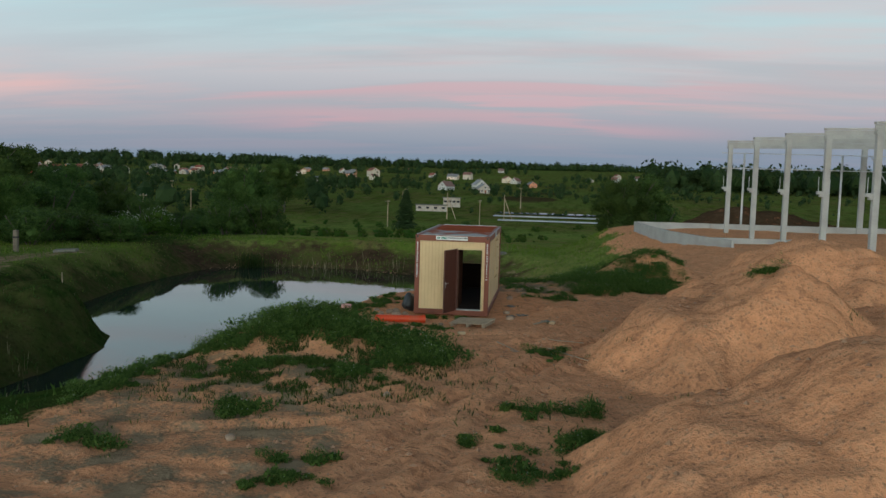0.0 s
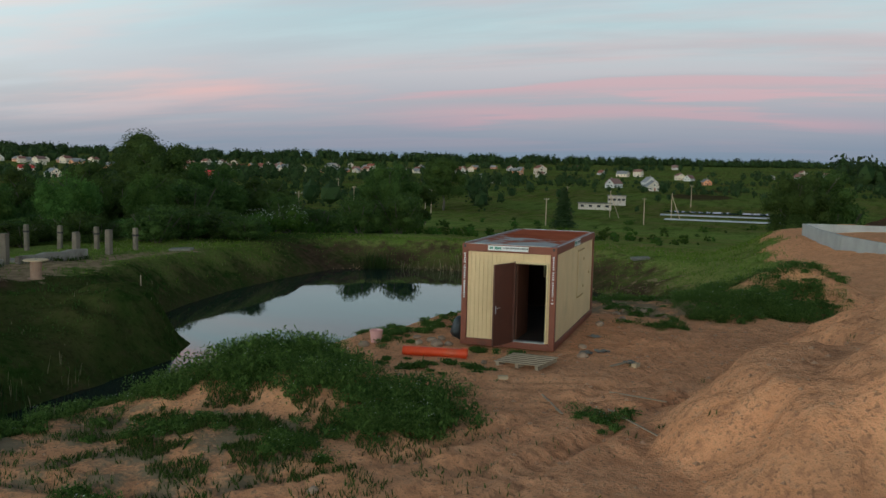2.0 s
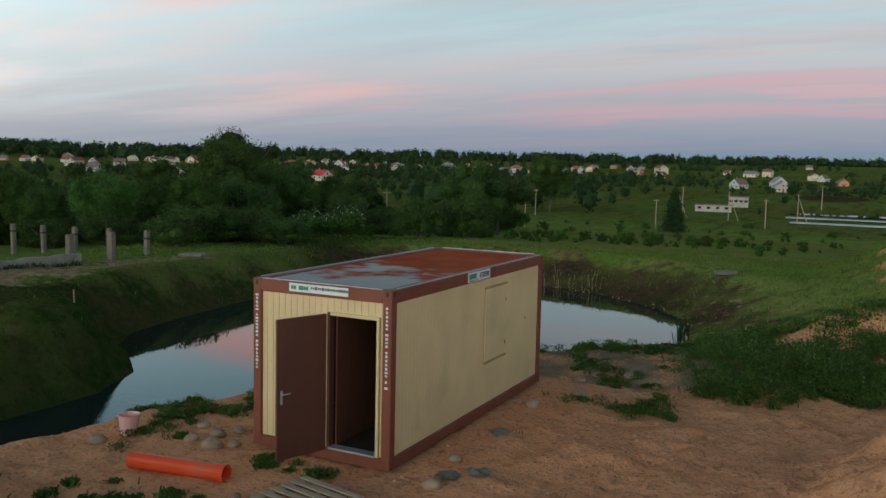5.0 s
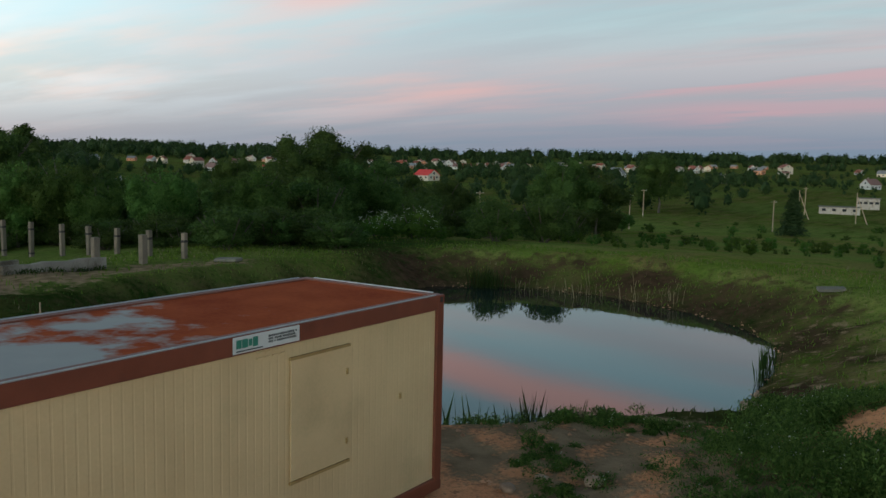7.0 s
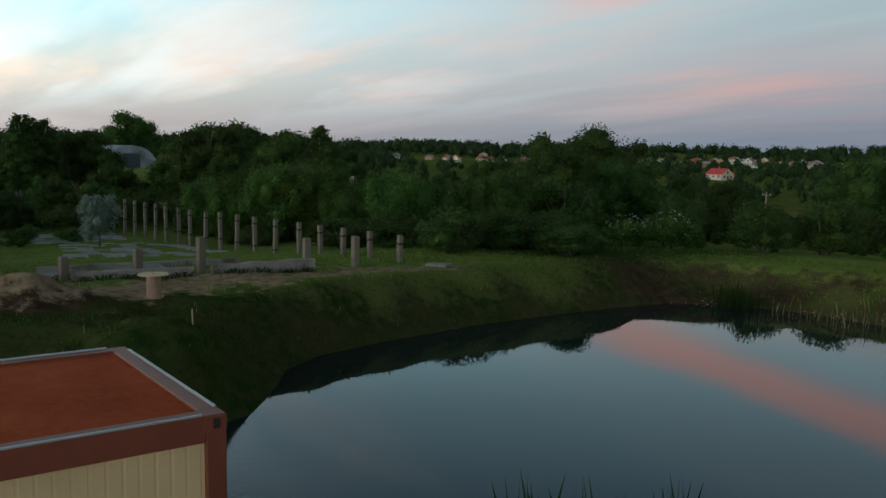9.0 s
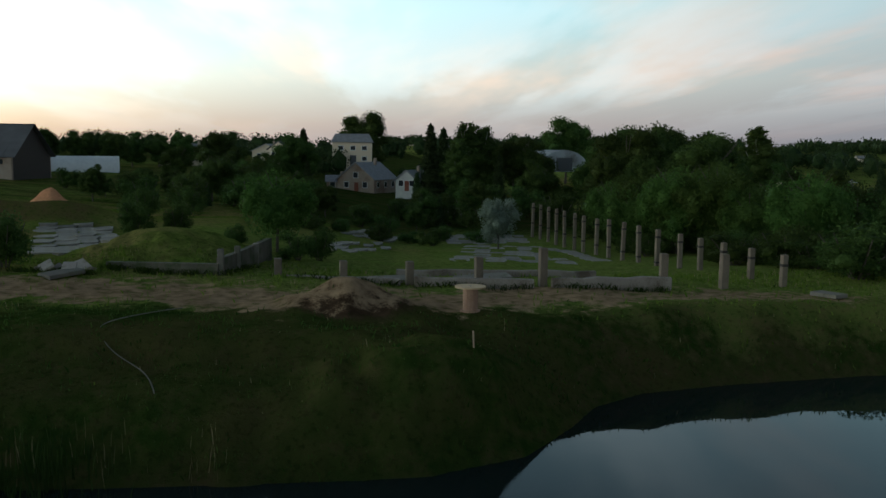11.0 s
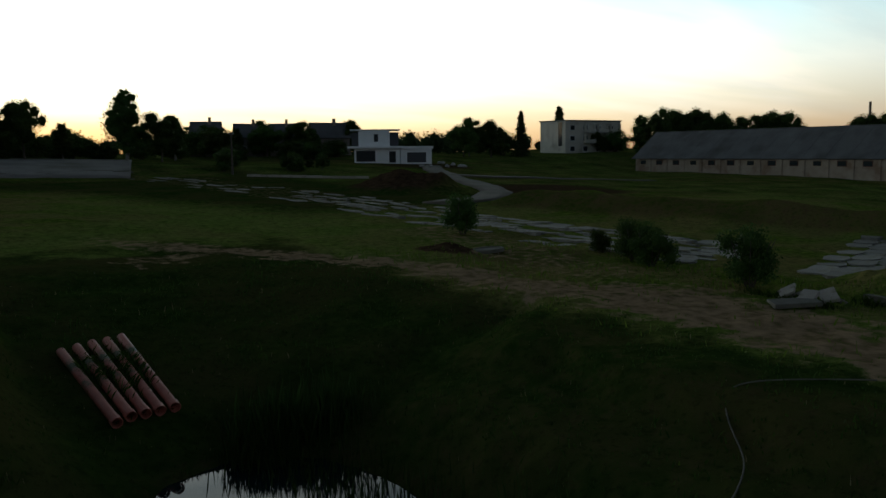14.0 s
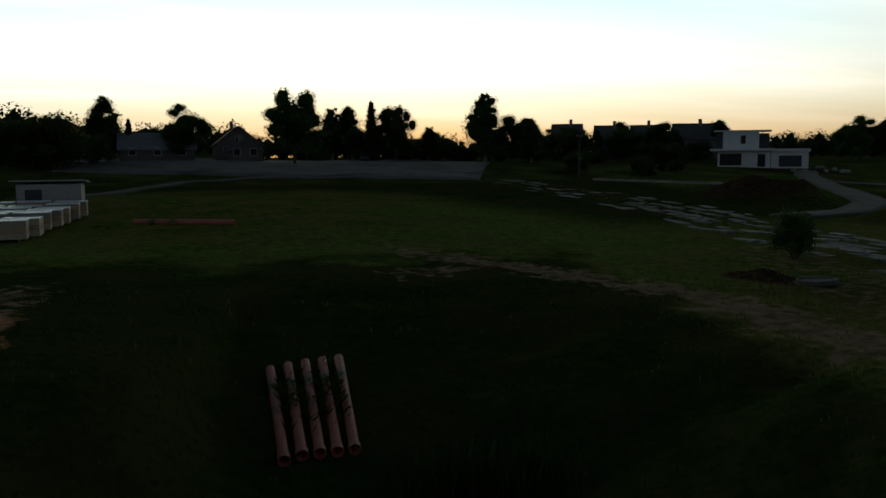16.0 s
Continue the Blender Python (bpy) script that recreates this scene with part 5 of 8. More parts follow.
def cable_spool():
    t = thing("cable_spool", "wooden cable spool standing on end on the bank", "spool", on_ground(-31.0, 15.25))
    n = 24
    for z in (0.03, 1.02):
        r = 0.64 if z > 0.5 else 0.42
        part("flange", tube((0, 0, z - 0.03), (0, 0, z + 0.03), r, sides=n), M_NEWWOOD if z > 0.5 else M_SPOOL, t)
    for i in range(16):
        a = 6.2832 * i / 16
        part("stave", box((0.11, 0.03, 0.93), (0.28 * math.cos(a), 0.28 * math.sin(a), 0.525), (0, 0, math.degrees(a) + 90), 0.004), M_SPOOL, t)
    part("bore", tube((0, 0, 1.052), (0, 0, 1.056), 0.07, sides=12), M_BLACK, t)


cable_spool()


def bank_details():
    t = part("stake", box((0.05, 0.05, 0.8), (0, 0, 0.15), bevel=0.01), M_WOOD)
    t.matrix_basis = on_ground(-23.5, 14.25, 0, 20, 3)
    tagged(t, "short weathered wooden stake driven into the grassy bank", "stake")
    t = part("stake", box((0.06, 0.06, 0.9), (0, 0, 0.35), bevel=0.01), M_WOOD)
    t.matrix_basis = on_ground(-25.5, 46.2, 0, 20, 3)
    tagged(t, "thin wooden stake at the water's edge", "stake")
    t = part("red_canister", rough_stone((0.22, 0.2, 0.2), 41), M_PINK, smooth=True)
    t.matrix_basis = on_ground(-28.6, 44.6, 0.16)
    tagged(t, "faded red canister lying on the far bank", "canister")
    # hose running down the western bank
    pts = [(-31.0, 3.8), (-29.9, 3.3), (-28.9, 2.3), (-27.8, 1.7), (-26.8, 1.7), (-26.0, 2.4), (-25.3, 3.3), (-24.3, 4.0), (-23.0, 4.4)]
    cu = bpy.data.curves.new("hose", "CURVE")
    cu.dimensions, cu.bevel_depth, cu.bevel_resolution = "3D", 0.02, 2
    sp = cu.splines.new("NURBS")
    sp.points.add(len(pts) - 1)
    for p, (x, y) in zip(sp.points, pts):
        p.co = (x, y, ground_z(x, y) + 0.06, 1)
    sp.use_endpoint_u = True
    cu.materials.append(M_CONCRETE)
    tagged(new("hose", cu), "pale hose running down the grassy bank to the water", "hose")
    # five pipes on the southern slope
    a0, b0 = Vector((-15.0, -16.7)), Vector((-15.15, -11.4))
    for i in range(5):
        u = i / 4
        a = a0.lerp(Vector((-17.36, -17.6)), u)
        b = b0.lerp(Vector((-17.15, -11.9)), u) + Vector((0, -0.1 * math.sin(3.14 * u)))
        za, zb = ground_z(a.x, a.y) + 0.05, ground_z(b.x, b.y) + 0.05
        v = Vector((b.x - a.x, b.y - a.y, zb - za))
        t = thing("plastic_pipe", "faded red corrugated plastic pipe lying on the grassy slope", "pipe", Matrix.Translation((a.x, a.y, za)) @ v.to_track_quat("X", "Z").to_matrix().to_4x4(), "pipes on the slope")
        part("barrel", hollow_pipe(v.length - 0.25, 0.16, 0.013, 16), M_REDPIPE, t)
        part("socket", moved(hollow_pipe(0.26, 0.185, 0.016, 16), pose(v.length - 0.26, 0, -0.025)), M_REDPIPE, t)
    # one long pipe in the field
    a, b = Vector((-7.2, -49.6)), Vector((-13.9, -46.9))
    t = thing("plastic_pipe", "long orange plastic pipe lying in the grass field", "pipe", pose(a.x, a.y, max(ground_z(a.x, a.y), ground_z(b.x, b.y), ground_z((a.x + b.x) / 2, (a.y + b.y) / 2)) + 0.10, 0, 0, math.degrees(math.atan2(b.y - a.y, b.x - a.x))))
    part("barrel", hollow_pipe((b - a).length, 0.2, 0.016, 16), M_REDPIPE, t)
    # concrete well ring
    t = thing("well_ring", "low pale concrete well ring lying in the grass", "well ring", on_ground(-40.4, -22.9, 0.0, 0, 2, 3) @ Matrix.Diagonal((1, 1, 0.6, 1)))
    bm = bmesh.new()
    n, rings = 28, []
    for z, r in ((0, 0.95), (0.32, 0.95), (0.36, 0.90), (0.36, 0.78), (0.05, 0.78), (0, 0.80)):
        rings.append([bm.verts.new((r * math.cos(6.2832 * i / n), r * math.sin(6.2832 * i / n), z)) for i in range(n)])
    for k in range(6):
        for i in range(n):
            bm.faces.new((rings[k][i], rings[k][(i + 1) % n], rings[(k + 1) % 6][(i + 1) % n], rings[(k + 1) % 6][i]))
    part("ring", bm, M_CONCRETE, t)
    part("lid", tube((0, 0, 0.2), (0, 0, 0.26), 0.775, sides=n), M_CONCRETE, t)
    # pale kerb along the far side of the field
    a, b = Vector((-62.8, -100.6)), Vector((-74.6, -86.5))
    k = thing("kerb", "pale concrete kerb at the edge of the field", "kerb")
    for i in range(8):
        p, q = a.lerp(b, i / 8), a.lerp(b, (i + 0.97) / 8)
        v = q - p
        part("kerb_stone", box((v.length, 0.3, 0.7), ((p.x + q.x) / 2, (p.y + q.y) / 2, ground_z((p.x + q.x) / 2, (p.y + q.y) / 2)), (0, 0, math.degrees(math.atan2(v.y, v.x))), 0.02), M_SLAB, k)
    # heap of broken slabs
    r = random.Random(5)
    for k in range(11):
        big = k < 3
        bm = box((r.uniform(0.8, 1.15) if big else r.uniform(0.35, 0.8), r.uniform(0.5, 0.7) if big else r.uniform(0.3, 0.6), r.uniform(0.12, 0.2)), bevel=0.025)
        for q in bm.verts:
            q.co.x += 0.22 * math.copysign(1, q.co.x) * noise.noise(Vector((q.co.y * 2.2, k * 3.7, math.copysign(1, q.co.x))))
        t = part("broken_slab", bm, M_SLAB if big else M_WALLSLAB)
        x, y = -41.3 + r.uniform(-0.9, 0.9), -3.9 + r.uniform(-1.5, 1.3)
        t.matrix_basis = on_ground(x, y, (0.2 if big else 0.02) + 0.12 * r.random(), r.uniform(0, 360), r.uniform(-26, 26), r.uniform(-20, 20))
        tagged(t, "broken piece of concrete slab in a heap", "rubble", "rubble heap")


bank_details()


def root_cellar():
    t = thing("root_cellar", "earth-covered cellar with weathered concrete retaining walls", "cellar")
    g = 0.0
    for x0, y0, x1, y1, z0, z1 in ((-40.6, 3.9, -44.5, 4.9, -0.75, -0.62), (-44.5, 4.9, -48.5, 5.7, -0.62, -0.5), (-40.6, 3.9, -43.2, -2.2, -1.0, -1.2)):
        bm = bmesh.new()
        v = Vector((x1 - x0, y1 - y0)).normalized()
        n = Vector((-v.y, v.x)) * 0.16
        vs = []
        for x, y, z in ((x0, y0, z0), (x1, y1, z1)):
            gg = ground_z(x, y) - 0.3
            for s in (-1, 1):
                vs.append((bm.verts.new((x + s * n.x, y + s * n.y, gg)), bm.verts.new((x + s * n.x, y + s * n.y, g + z))))
        a, b, c, d = vs
        for f in ((a[0], c[0], c[1], a[1]), (b[0], b[1], d[1], d[0]), (a[1], c[1], d[1], b[1]), (a[0], a[1], b[1], b[0]), (c[0], d[0], d[1], c[1])):
            bm.faces.new(f)
        bmesh.ops.recalc_face_normals(bm, faces=bm.faces)
        part("retaining_wall", bm, M_MOSSY, t)
    for x, y in ((-40.7, 4.2), (-42.6, 4.8), (-45.2, 5.5)):
        part("upright", box((0.3, 0.3, 1.6), (x, y - 0.25, ground_z(x, y) + 0.5), bevel=0.03), M_CONCRETE, t)


root_cellar()


def slab_yard():
    """Broken concrete paving showing through the grass."""
    r = random.Random(8)
    yard = thing("old_paving", "broken pale concrete paving overgrown with grass", "paving", kind="structure")
    # strips: from, to, width, slabs
    fields = [((-50.0, -14), (-50.6, -42), 8, 170), ((-51, -42), (-52.5, -64), 8.5, 80), ((-52.5, -64), (-50, -104), 6.5, 40)]
    # close-laid patches: from, to, width, share of slabs left, how far sunk
    patches = [((-47.6, -4.9), (-67, -11), 5.2, 0.96, 0.0), ((-47, -12.6), (-56, -17), 4.2, 0.8, 0.01), ((-86, 11.8), (-98, 14.2), 5, 0.7, 0.01), ((-88, 23.4), (-101, 24.6), 4.6, 0.85, 0.0), ((-89, 28.6), (-99, 29.8), 4.2, 0.9, 0.0), ((-61, 8.4), (-83, 13.6), 4.0, 0.42, 0.02), ((-58, 22.5), (-82, 27), 9, 0.5, 0.035), ((-62, 30.9), (-77, 31), 1.4, 0.9, 0.0)]
    shapes = []
    for k in range(20):
        bm = bmesh.new()
        ring = []
        sx, sy = (r.uniform(0.9, 2.4), r.uniform(0.22, 0.5)) if k < 12 else (r.uniform(1.0, 1.25), r.uniform(0.62, 0.82))
        for i in range(10):
            a = 6.2832 * i / 10
            c, s = math.cos(a), math.sin(a)
            q = max(abs(c), abs(s)) ** -0.8 * r.uniform(0.86, 1.08)
            ring.append(bm.verts.new((sx * q * c, sy * q * s, 0.05)))
        f = bm.faces.new(ring)
        e = bmesh.ops.extrude_face_region(bm, geom=[f])
        bmesh.ops.translate(bm, vec=(0, 0, -0.25), verts=[q for q in e["geom"] if isinstance(q, bmesh.types.BMVert)])
        bmesh.ops.recalc_face_normals(bm, faces=bm.faces)
        me = bpy.data.meshes.new("slab")
        bm.to_mesh(me)
        bm.free()
        me.materials.append(M_PAVING)
        shapes.append(me)
    for (ax, ay), (bx, by), w_, n in fields:
        dx, dy = bx - ax, by - ay
        ln = math.hypot(dx, dy)
        for k in range(n):
            u, v = r.random(), r.choice((-1, -0.62, -0.2, 0.25, 0.5, 1)) + r.uniform(-0.09, 0.09)
            x, y = ax + u * dx - v * w_ * dy / ln * 0.5, ay + u * dy + v * w_ * dx / ln * 0.5
            ob = new("slab", r.choice(shapes[:12]))
            ob.parent = yard
            ob.matrix_basis = on_ground(x, y, r.uniform(-0.07, 0.02), math.degrees(math.atan2(dy, dx)) + r.uniform(-5, 5), r.uniform(-2, 2), r.uniform(-2, 2))
    for (ax, ay), (bx, by), w_, share, sunk in patches:
        v = Vector((bx - ax, by - ay))
        rz = math.degrees(math.atan2(v.y, v.x))
        n, m = max(1, round(v.length / 2.1)), max(1, round(w_ / 1.32))
        v.normalize()
        for i, j in ((i, j) for i in range(n) for j in range(m)):
            if r.random() > share:
                continue
            u, q = (i + 0.5 + 0.4 * (j % 2) + r.uniform(-0.08, 0.08)) * 2.1, (j + 0.5 - m / 2 + r.uniform(-0.08, 0.08)) * 1.32
            x, y = ax + v.x * u - v.y * q, ay + v.y * u + v.x * q
            ob = new("slab", r.choice(shapes[12:]))
            ob.parent = yard
            ob.matrix_basis = on_ground(x, y, r.uniform(-0.025, 0.03) - sunk, rz + r.uniform(-3, 3), r.uniform(-1.2, 1.2), r.uniform(-1.2, 1.2))


slab_yard()


def roads():
    grey = grain("worn_grey_gravel", (0.085, 0.069, 0.056), (0.135, 0.112, 0.094), 0.95, scale=0.5, fine=7, bump=0.2, c=(0.075, 0.07, 0.045), c_at=(0.5, 0.66), c_scale=0.25)
    pale = grain("pale_worn_asphalt", (0.17, 0.15, 0.135), (0.25, 0.225, 0.205), 0.95, scale=0.4, fine=7, bump=0.15, c=(0.11, 0.10, 0.075), c_at=(0.56, 0.75), c_scale=0.12)

    def ribbon(name, label, pts, wide, cross=3, top=grey):
        bm = bmesh.new()
        rows = []
        for (ax, ay), (bx, by) in zip(pts, pts[1:]):
            n = max(2, int(math.hypot(bx - ax, by - ay) / 2.5))
            for i in range(n + (1 if (bx, by) == pts[-1] else 0)):
                rows.append((ax + (bx - ax) * i / n, ay + (by - ay) * i / n))
        verts = []
        for k, (x, y) in enumerate(rows):
            p, q = rows[max(k - 2, 0)], rows[min(k + 2, len(rows) - 1)]
            v = Vector((q[0] - p[0], q[1] - p[1])).normalized()
            half = wide / 2 * (1 + 0.10 * noise.noise(Vector((x * 0.2, y * 0.2, 0))))
            line = []
            for j in range(cross + 1):
                u = (2 * j / cross - 1) * half
                gx, gy = x - v.y * u, y + v.x * u
                line.append(bm.verts.new((gx, gy, ground_z(gx, gy) + 0.14)))
            verts.append(line)
        for a, b in zip(verts, verts[1:]):
            for j in range(cross):
                bm.faces.new((a[j], a[j + 1], b[j + 1], b[j]))
        e = bmesh.ops.extrude_face_region(bm, geom=bm.faces[:])
        bmesh.ops.translate(bm, vec=(0, 0, -0.6), verts=[q for q in e["geom"] if isinstance(q, bmesh.types.BMVert)])
        bmesh.ops.recalc_face_normals(bm, faces=bm.faces)
        tagged(part(name, bm, top, smooth=True), label, "road", kind="structure")

    ribbon("road_villa", "pale gravel road winding down from the villa", [(-106, -113), (-96, -99), (-88, -85), (-81, -71), (-74, -59), (-66, -52), (-58, -50)], 3.6)
    ribbon("road_branch", "pale gravel track past the flats", [(-88, -89), (-95, -83), (-106, -78), (-122, -74)], 2.2)
    ribbon("road_field", "pale path curving round the field", [(3, -78), (-1, -92), (-7, -106), (-16, -113), (-34, -114), (-50, -112)], 2.2)
    ribbon("paved_yard", "wide worn grey yard beyond the field", [(9, -137), (-11, -134), (-33, -128), (-53, -121)], 34, 10, pale)


roads()


# ---- buildings ----
def add_prism(bm, w_, l_, z0, z1):
    """A gable solid: width along x, length along y, ridge along y."""
    v = [bm.verts.new(p) for p in ((-w_ / 2, -l_ / 2, z0), (w_ / 2, -l_ / 2, z0), (0, -l_ / 2, z1), (-w_ / 2, l_ / 2, z0), (w_ / 2, l_ / 2, z0), (0, l_ / 2, z1))]
    for f in ((0, 1, 2), (5, 4, 3), (0, 3, 4, 1), (1, 4, 5, 2), (2, 5, 3, 0)):
        bm.faces.new([v[i] for i in f])
    return bm


def roof_slabs(w_, l_, z0, z1, over=0.4, thick=0.18):
    bm = bmesh.new()
    rise, run = z1 - z0, w_ / 2
    ln = math.hypot(rise, run) + over
    ang = math.degrees(math.atan2(rise, run))
    for s in (-1, 1):
        d = Vector((s * run, 0, -rise)).normalized()
        c = Vector((0, 0, z1)) + d * ln / 2 + Vector((s * rise, 0, run)).normalized() * thick / 2
        add_box(bm, (ln, l_ + 2 * over, thick), c, (0, s * ang, 0))
    return bm


def house(x, y, rz, w_=8.5, l_=10, eave=3.0, ridge=6.2, wall=None, roof=None, label="pale rendered house with a pitched roof", sink=0.4, upper=True, z=None):
    g = ground_z(x, y) if z is None else z
    t = thing("house", label, "house", pose(x, y, g, 0, 0, rz), "houses")
    wm, rm = wall or M_PLASTER, roof or M_REDROOF
    bm = box((w_, l_, eave + sink + 1.2), (0, 0, (eave - sink - 1.2) / 2))
    add_prism(bm, w_, l_, eave, ridge - 0.05)
    part("wall", bm, wm, t)
    r = part("roof", roof_slabs(w_, l_, eave, ridge), rm, t)
    part("chimney", box((0.6, 0.6, 1.6), (w_ * 0.12, l_ * 0.15, ridge + 0.2), bevel=0.03), M_BRICK, r)
    wins = []
    for s in (-1, 1):
        n = max(2, int(l_ / 3.2))
        for i in range(n):
            wins.append((s * (w_ / 2 + 0.02), -l_ / 2 + (i + 0.5) * l_ / n, 1.6, 90))
        for i in (-1, 1):
            wins.append((i * w_ / 4, s * (l_ / 2 + 0.02), 1.6, 0))
        if upper and ridge - eave > 2.4:
            wins.append((0, s * (l_ / 2 + 0.02), eave + 0.9, 0))
    for wx, wy, wz, a in wins:
        wd = part("window", moved(box((1.25, 0.06, 1.35), bevel=0.01), pose(wx, wy, wz, 0, 0, a)), M_WHITE, t)
        part("pane", moved(box((1.05, 0.02, 1.15)), pose(wx * (1 + 0.035 / max(abs(wx), 1)) if a else wx, wy if a else wy * (1 + 0.035 / abs(wy)), wz, 0, 0, a)), M_GLASS, wd)
    part("door", box((1.0, 0.08, 2.1), (w_ * 0.02, -l_ / 2 - 0.03, 1.05), bevel=0.01), M_BROWN, t)
    return t


def place_copy(ob, x, y, rz, s=1.0, dz=0.0, label=""):
    c = copy_thing(ob, Matrix.Translation((x, y, ground_z(x, y) + dz)) @ Euler((0, 0, radians(rz))).to_matrix().to_4x4() @ Matrix.Scale(s, 4))
    if label:
        c["label"] = label
    return c


def village():
    r = random.Random(12)
    protos = [
        house(-463, 693, 20, 8.5, 10, 3.2, 7.0, M_HOUSE, M_REDROOF, "white house with a red pitched roof"),
        house(-394, 792, 70, 9, 12, 3.0, 6.2, M_PLASTER, M_GREYROOF, "pale rendered house with a grey pitched roof"),
        house(-164, 755, 40, 9, 9, 5.4, 8.0, M_PLASTER, M_REDROOF, "pale two-storey house with a dark red roof"),
        house(-177, 717, 80, 8, 10, 3.2, 5.8, grain("brick_orange", (0.50, 0.20, 0.10), (0.60, 0.27, 0.14), 0.9, scale=1, bump=0.1), M_GREYROOF, "orange brick house with a grey roof"),
        house(-48, 560, 25, 8, 9, 3.6, 7.0, M_HOUSE, M_GREYROOF, "white house with a steep roof on the hillside"),
        house(-265, 377, 75, 8, 12, 2.8, 5.6, M_PLASTER, grain("bright_red_roof", (0.46, 0.035, 0.035), (0.55, 0.06, 0.05), 0.7, scale=1, bump=0.1), "pale house with a bright red roof"),
    ]
    spots = [(-444, 772), (-432, 921), (-364, 827), (-271, 649), (-247, 601), (-299, 867), (-170, 601), (-210, 1204), (-109, 954), (-66, 520), (-38, 470), (-14, 632), (150, 1100), (152, 914), (-447, 384), (-467, 703), (-407, 716), (-384, 773), (-517, 426), (-509, 422), (-639, 459), (-336, 342), (-453, 442)]
    for x, y in spots:
        place_copy(r.choice(protos[:4] + protos[5:] if y < 460 else protos[:5]), x, y, r.uniform(0, 180), r.uniform(0.68, 0.9))
    for k in range(90):
        u = r.random()
        x, y = -610 + 360 * u + r.uniform(-60, 60), 470 + 420 * u + r.uniform(-90, 120)
        place_copy(r.choice(protos[:4]), x, y, r.uniform(0, 180), r.uniform(0.6, 0.85))
    for k in range(9):
        place_copy(r.choice(protos[:3]), r.uniform(-120, 190), r.uniform(700, 1250), r.uniform(0, 180), r.uniform(0.65, 0.9))
    for x, y, p_ in ((-205, 560, 0), (-186, 640, 1), (-150, 690, 2), (-120, 840, 0), (-92, 780, 1), (-30, 720, 0), (40, 870, 1), (66, 880, 0), (115, 960, 1), (180, 1000, 2), (230, 980, 1), (-230, 720, 0), (-255, 690, 1)):
        place_copy(protos[p_], x, y, r.uniform(0, 180), r.uniform(0.6, 0.85))
    # low farm sheds in the valley
    for x, y, w_, l_, h_ in ((-43.8, 297, 12, 6, 2.2), (-39.5, 326, 7, 6, 3.6)):
        t = thing("farm_shed", "low pale farm shed with a flat roof", "shed", pose(x, y, ground_z(x, y), 0, 0, 8))
        part("wall", box((w_, l_, h_ + 1), (0, 0, h_ / 2 - 0.5)), M_SLAB, t)
        part("roof", box((w_ + 0.8, l_ + 0.8, 0.22), (0, 0, h_ + 0.11)), M_CONCRETE, t)
        for i in range(4):
            part("window", box((1.2, 0.05, 0.8), (-w_ / 2 + w_ * (i + 0.5) / 4, -l_ / 2 - 0.02, h_ * 0.6), bevel=0.01), M_GLASS, t)
    # road ramp up the hillside
    bm = bmesh.new()
    rows = []
    for i in range(9):
        u = i / 8
        x, y = -176 + 26 * u, 500 + 90 * u
        rows.append([bm.verts.new((x - 2.2, y, ground_z(x, y) + 0.35)), bm.verts.new((x + 2.2, y, ground_z(x, y) + 0.35))])
    for a, b in zip(rows, rows[1:]):
        bm.faces.new((a[0], a[1], b[1], b[0]))
    e = bmesh.ops.extrude_face_region(bm, geom=bm.faces[:])
    bmesh.ops.translate(bm, vec=(0, 0, -1.5), verts=[q for q in e["geom"] if isinstance(q, bmesh.types.BMVert)])
    bmesh.ops.recalc_face_normals(bm, faces=bm.faces)
    tagged(part("road", bm, grain("pale_road", (0.26, 0.22, 0.18), (0.34, 0.30, 0.25), 0.9, scale=0.3, fine=3)), "pale straight road running up the hillside", "road", kind="structure")
    # distant strip of water in the valley
    for y, l_ in ((262, 40), (284, 46)):
        t = part("field_cover", box((l_, 5, 0.3), (4, y, ground_z(4, y) + 0.35), (0, 0, -1), 0.1), M_STEEL)
        tagged(t, "long strip of pale film covering a field bed", "film", "film strips in the field")
    wtr = part("water_far", box((46, 12, 0.3), (4, 304, ground_z(4, 304) + 0.25), (0, 0, -1)), M_FARWATER)
    tagged(wtr, "distant strip of pale water in the meadow", "water", kind="structure")


village()


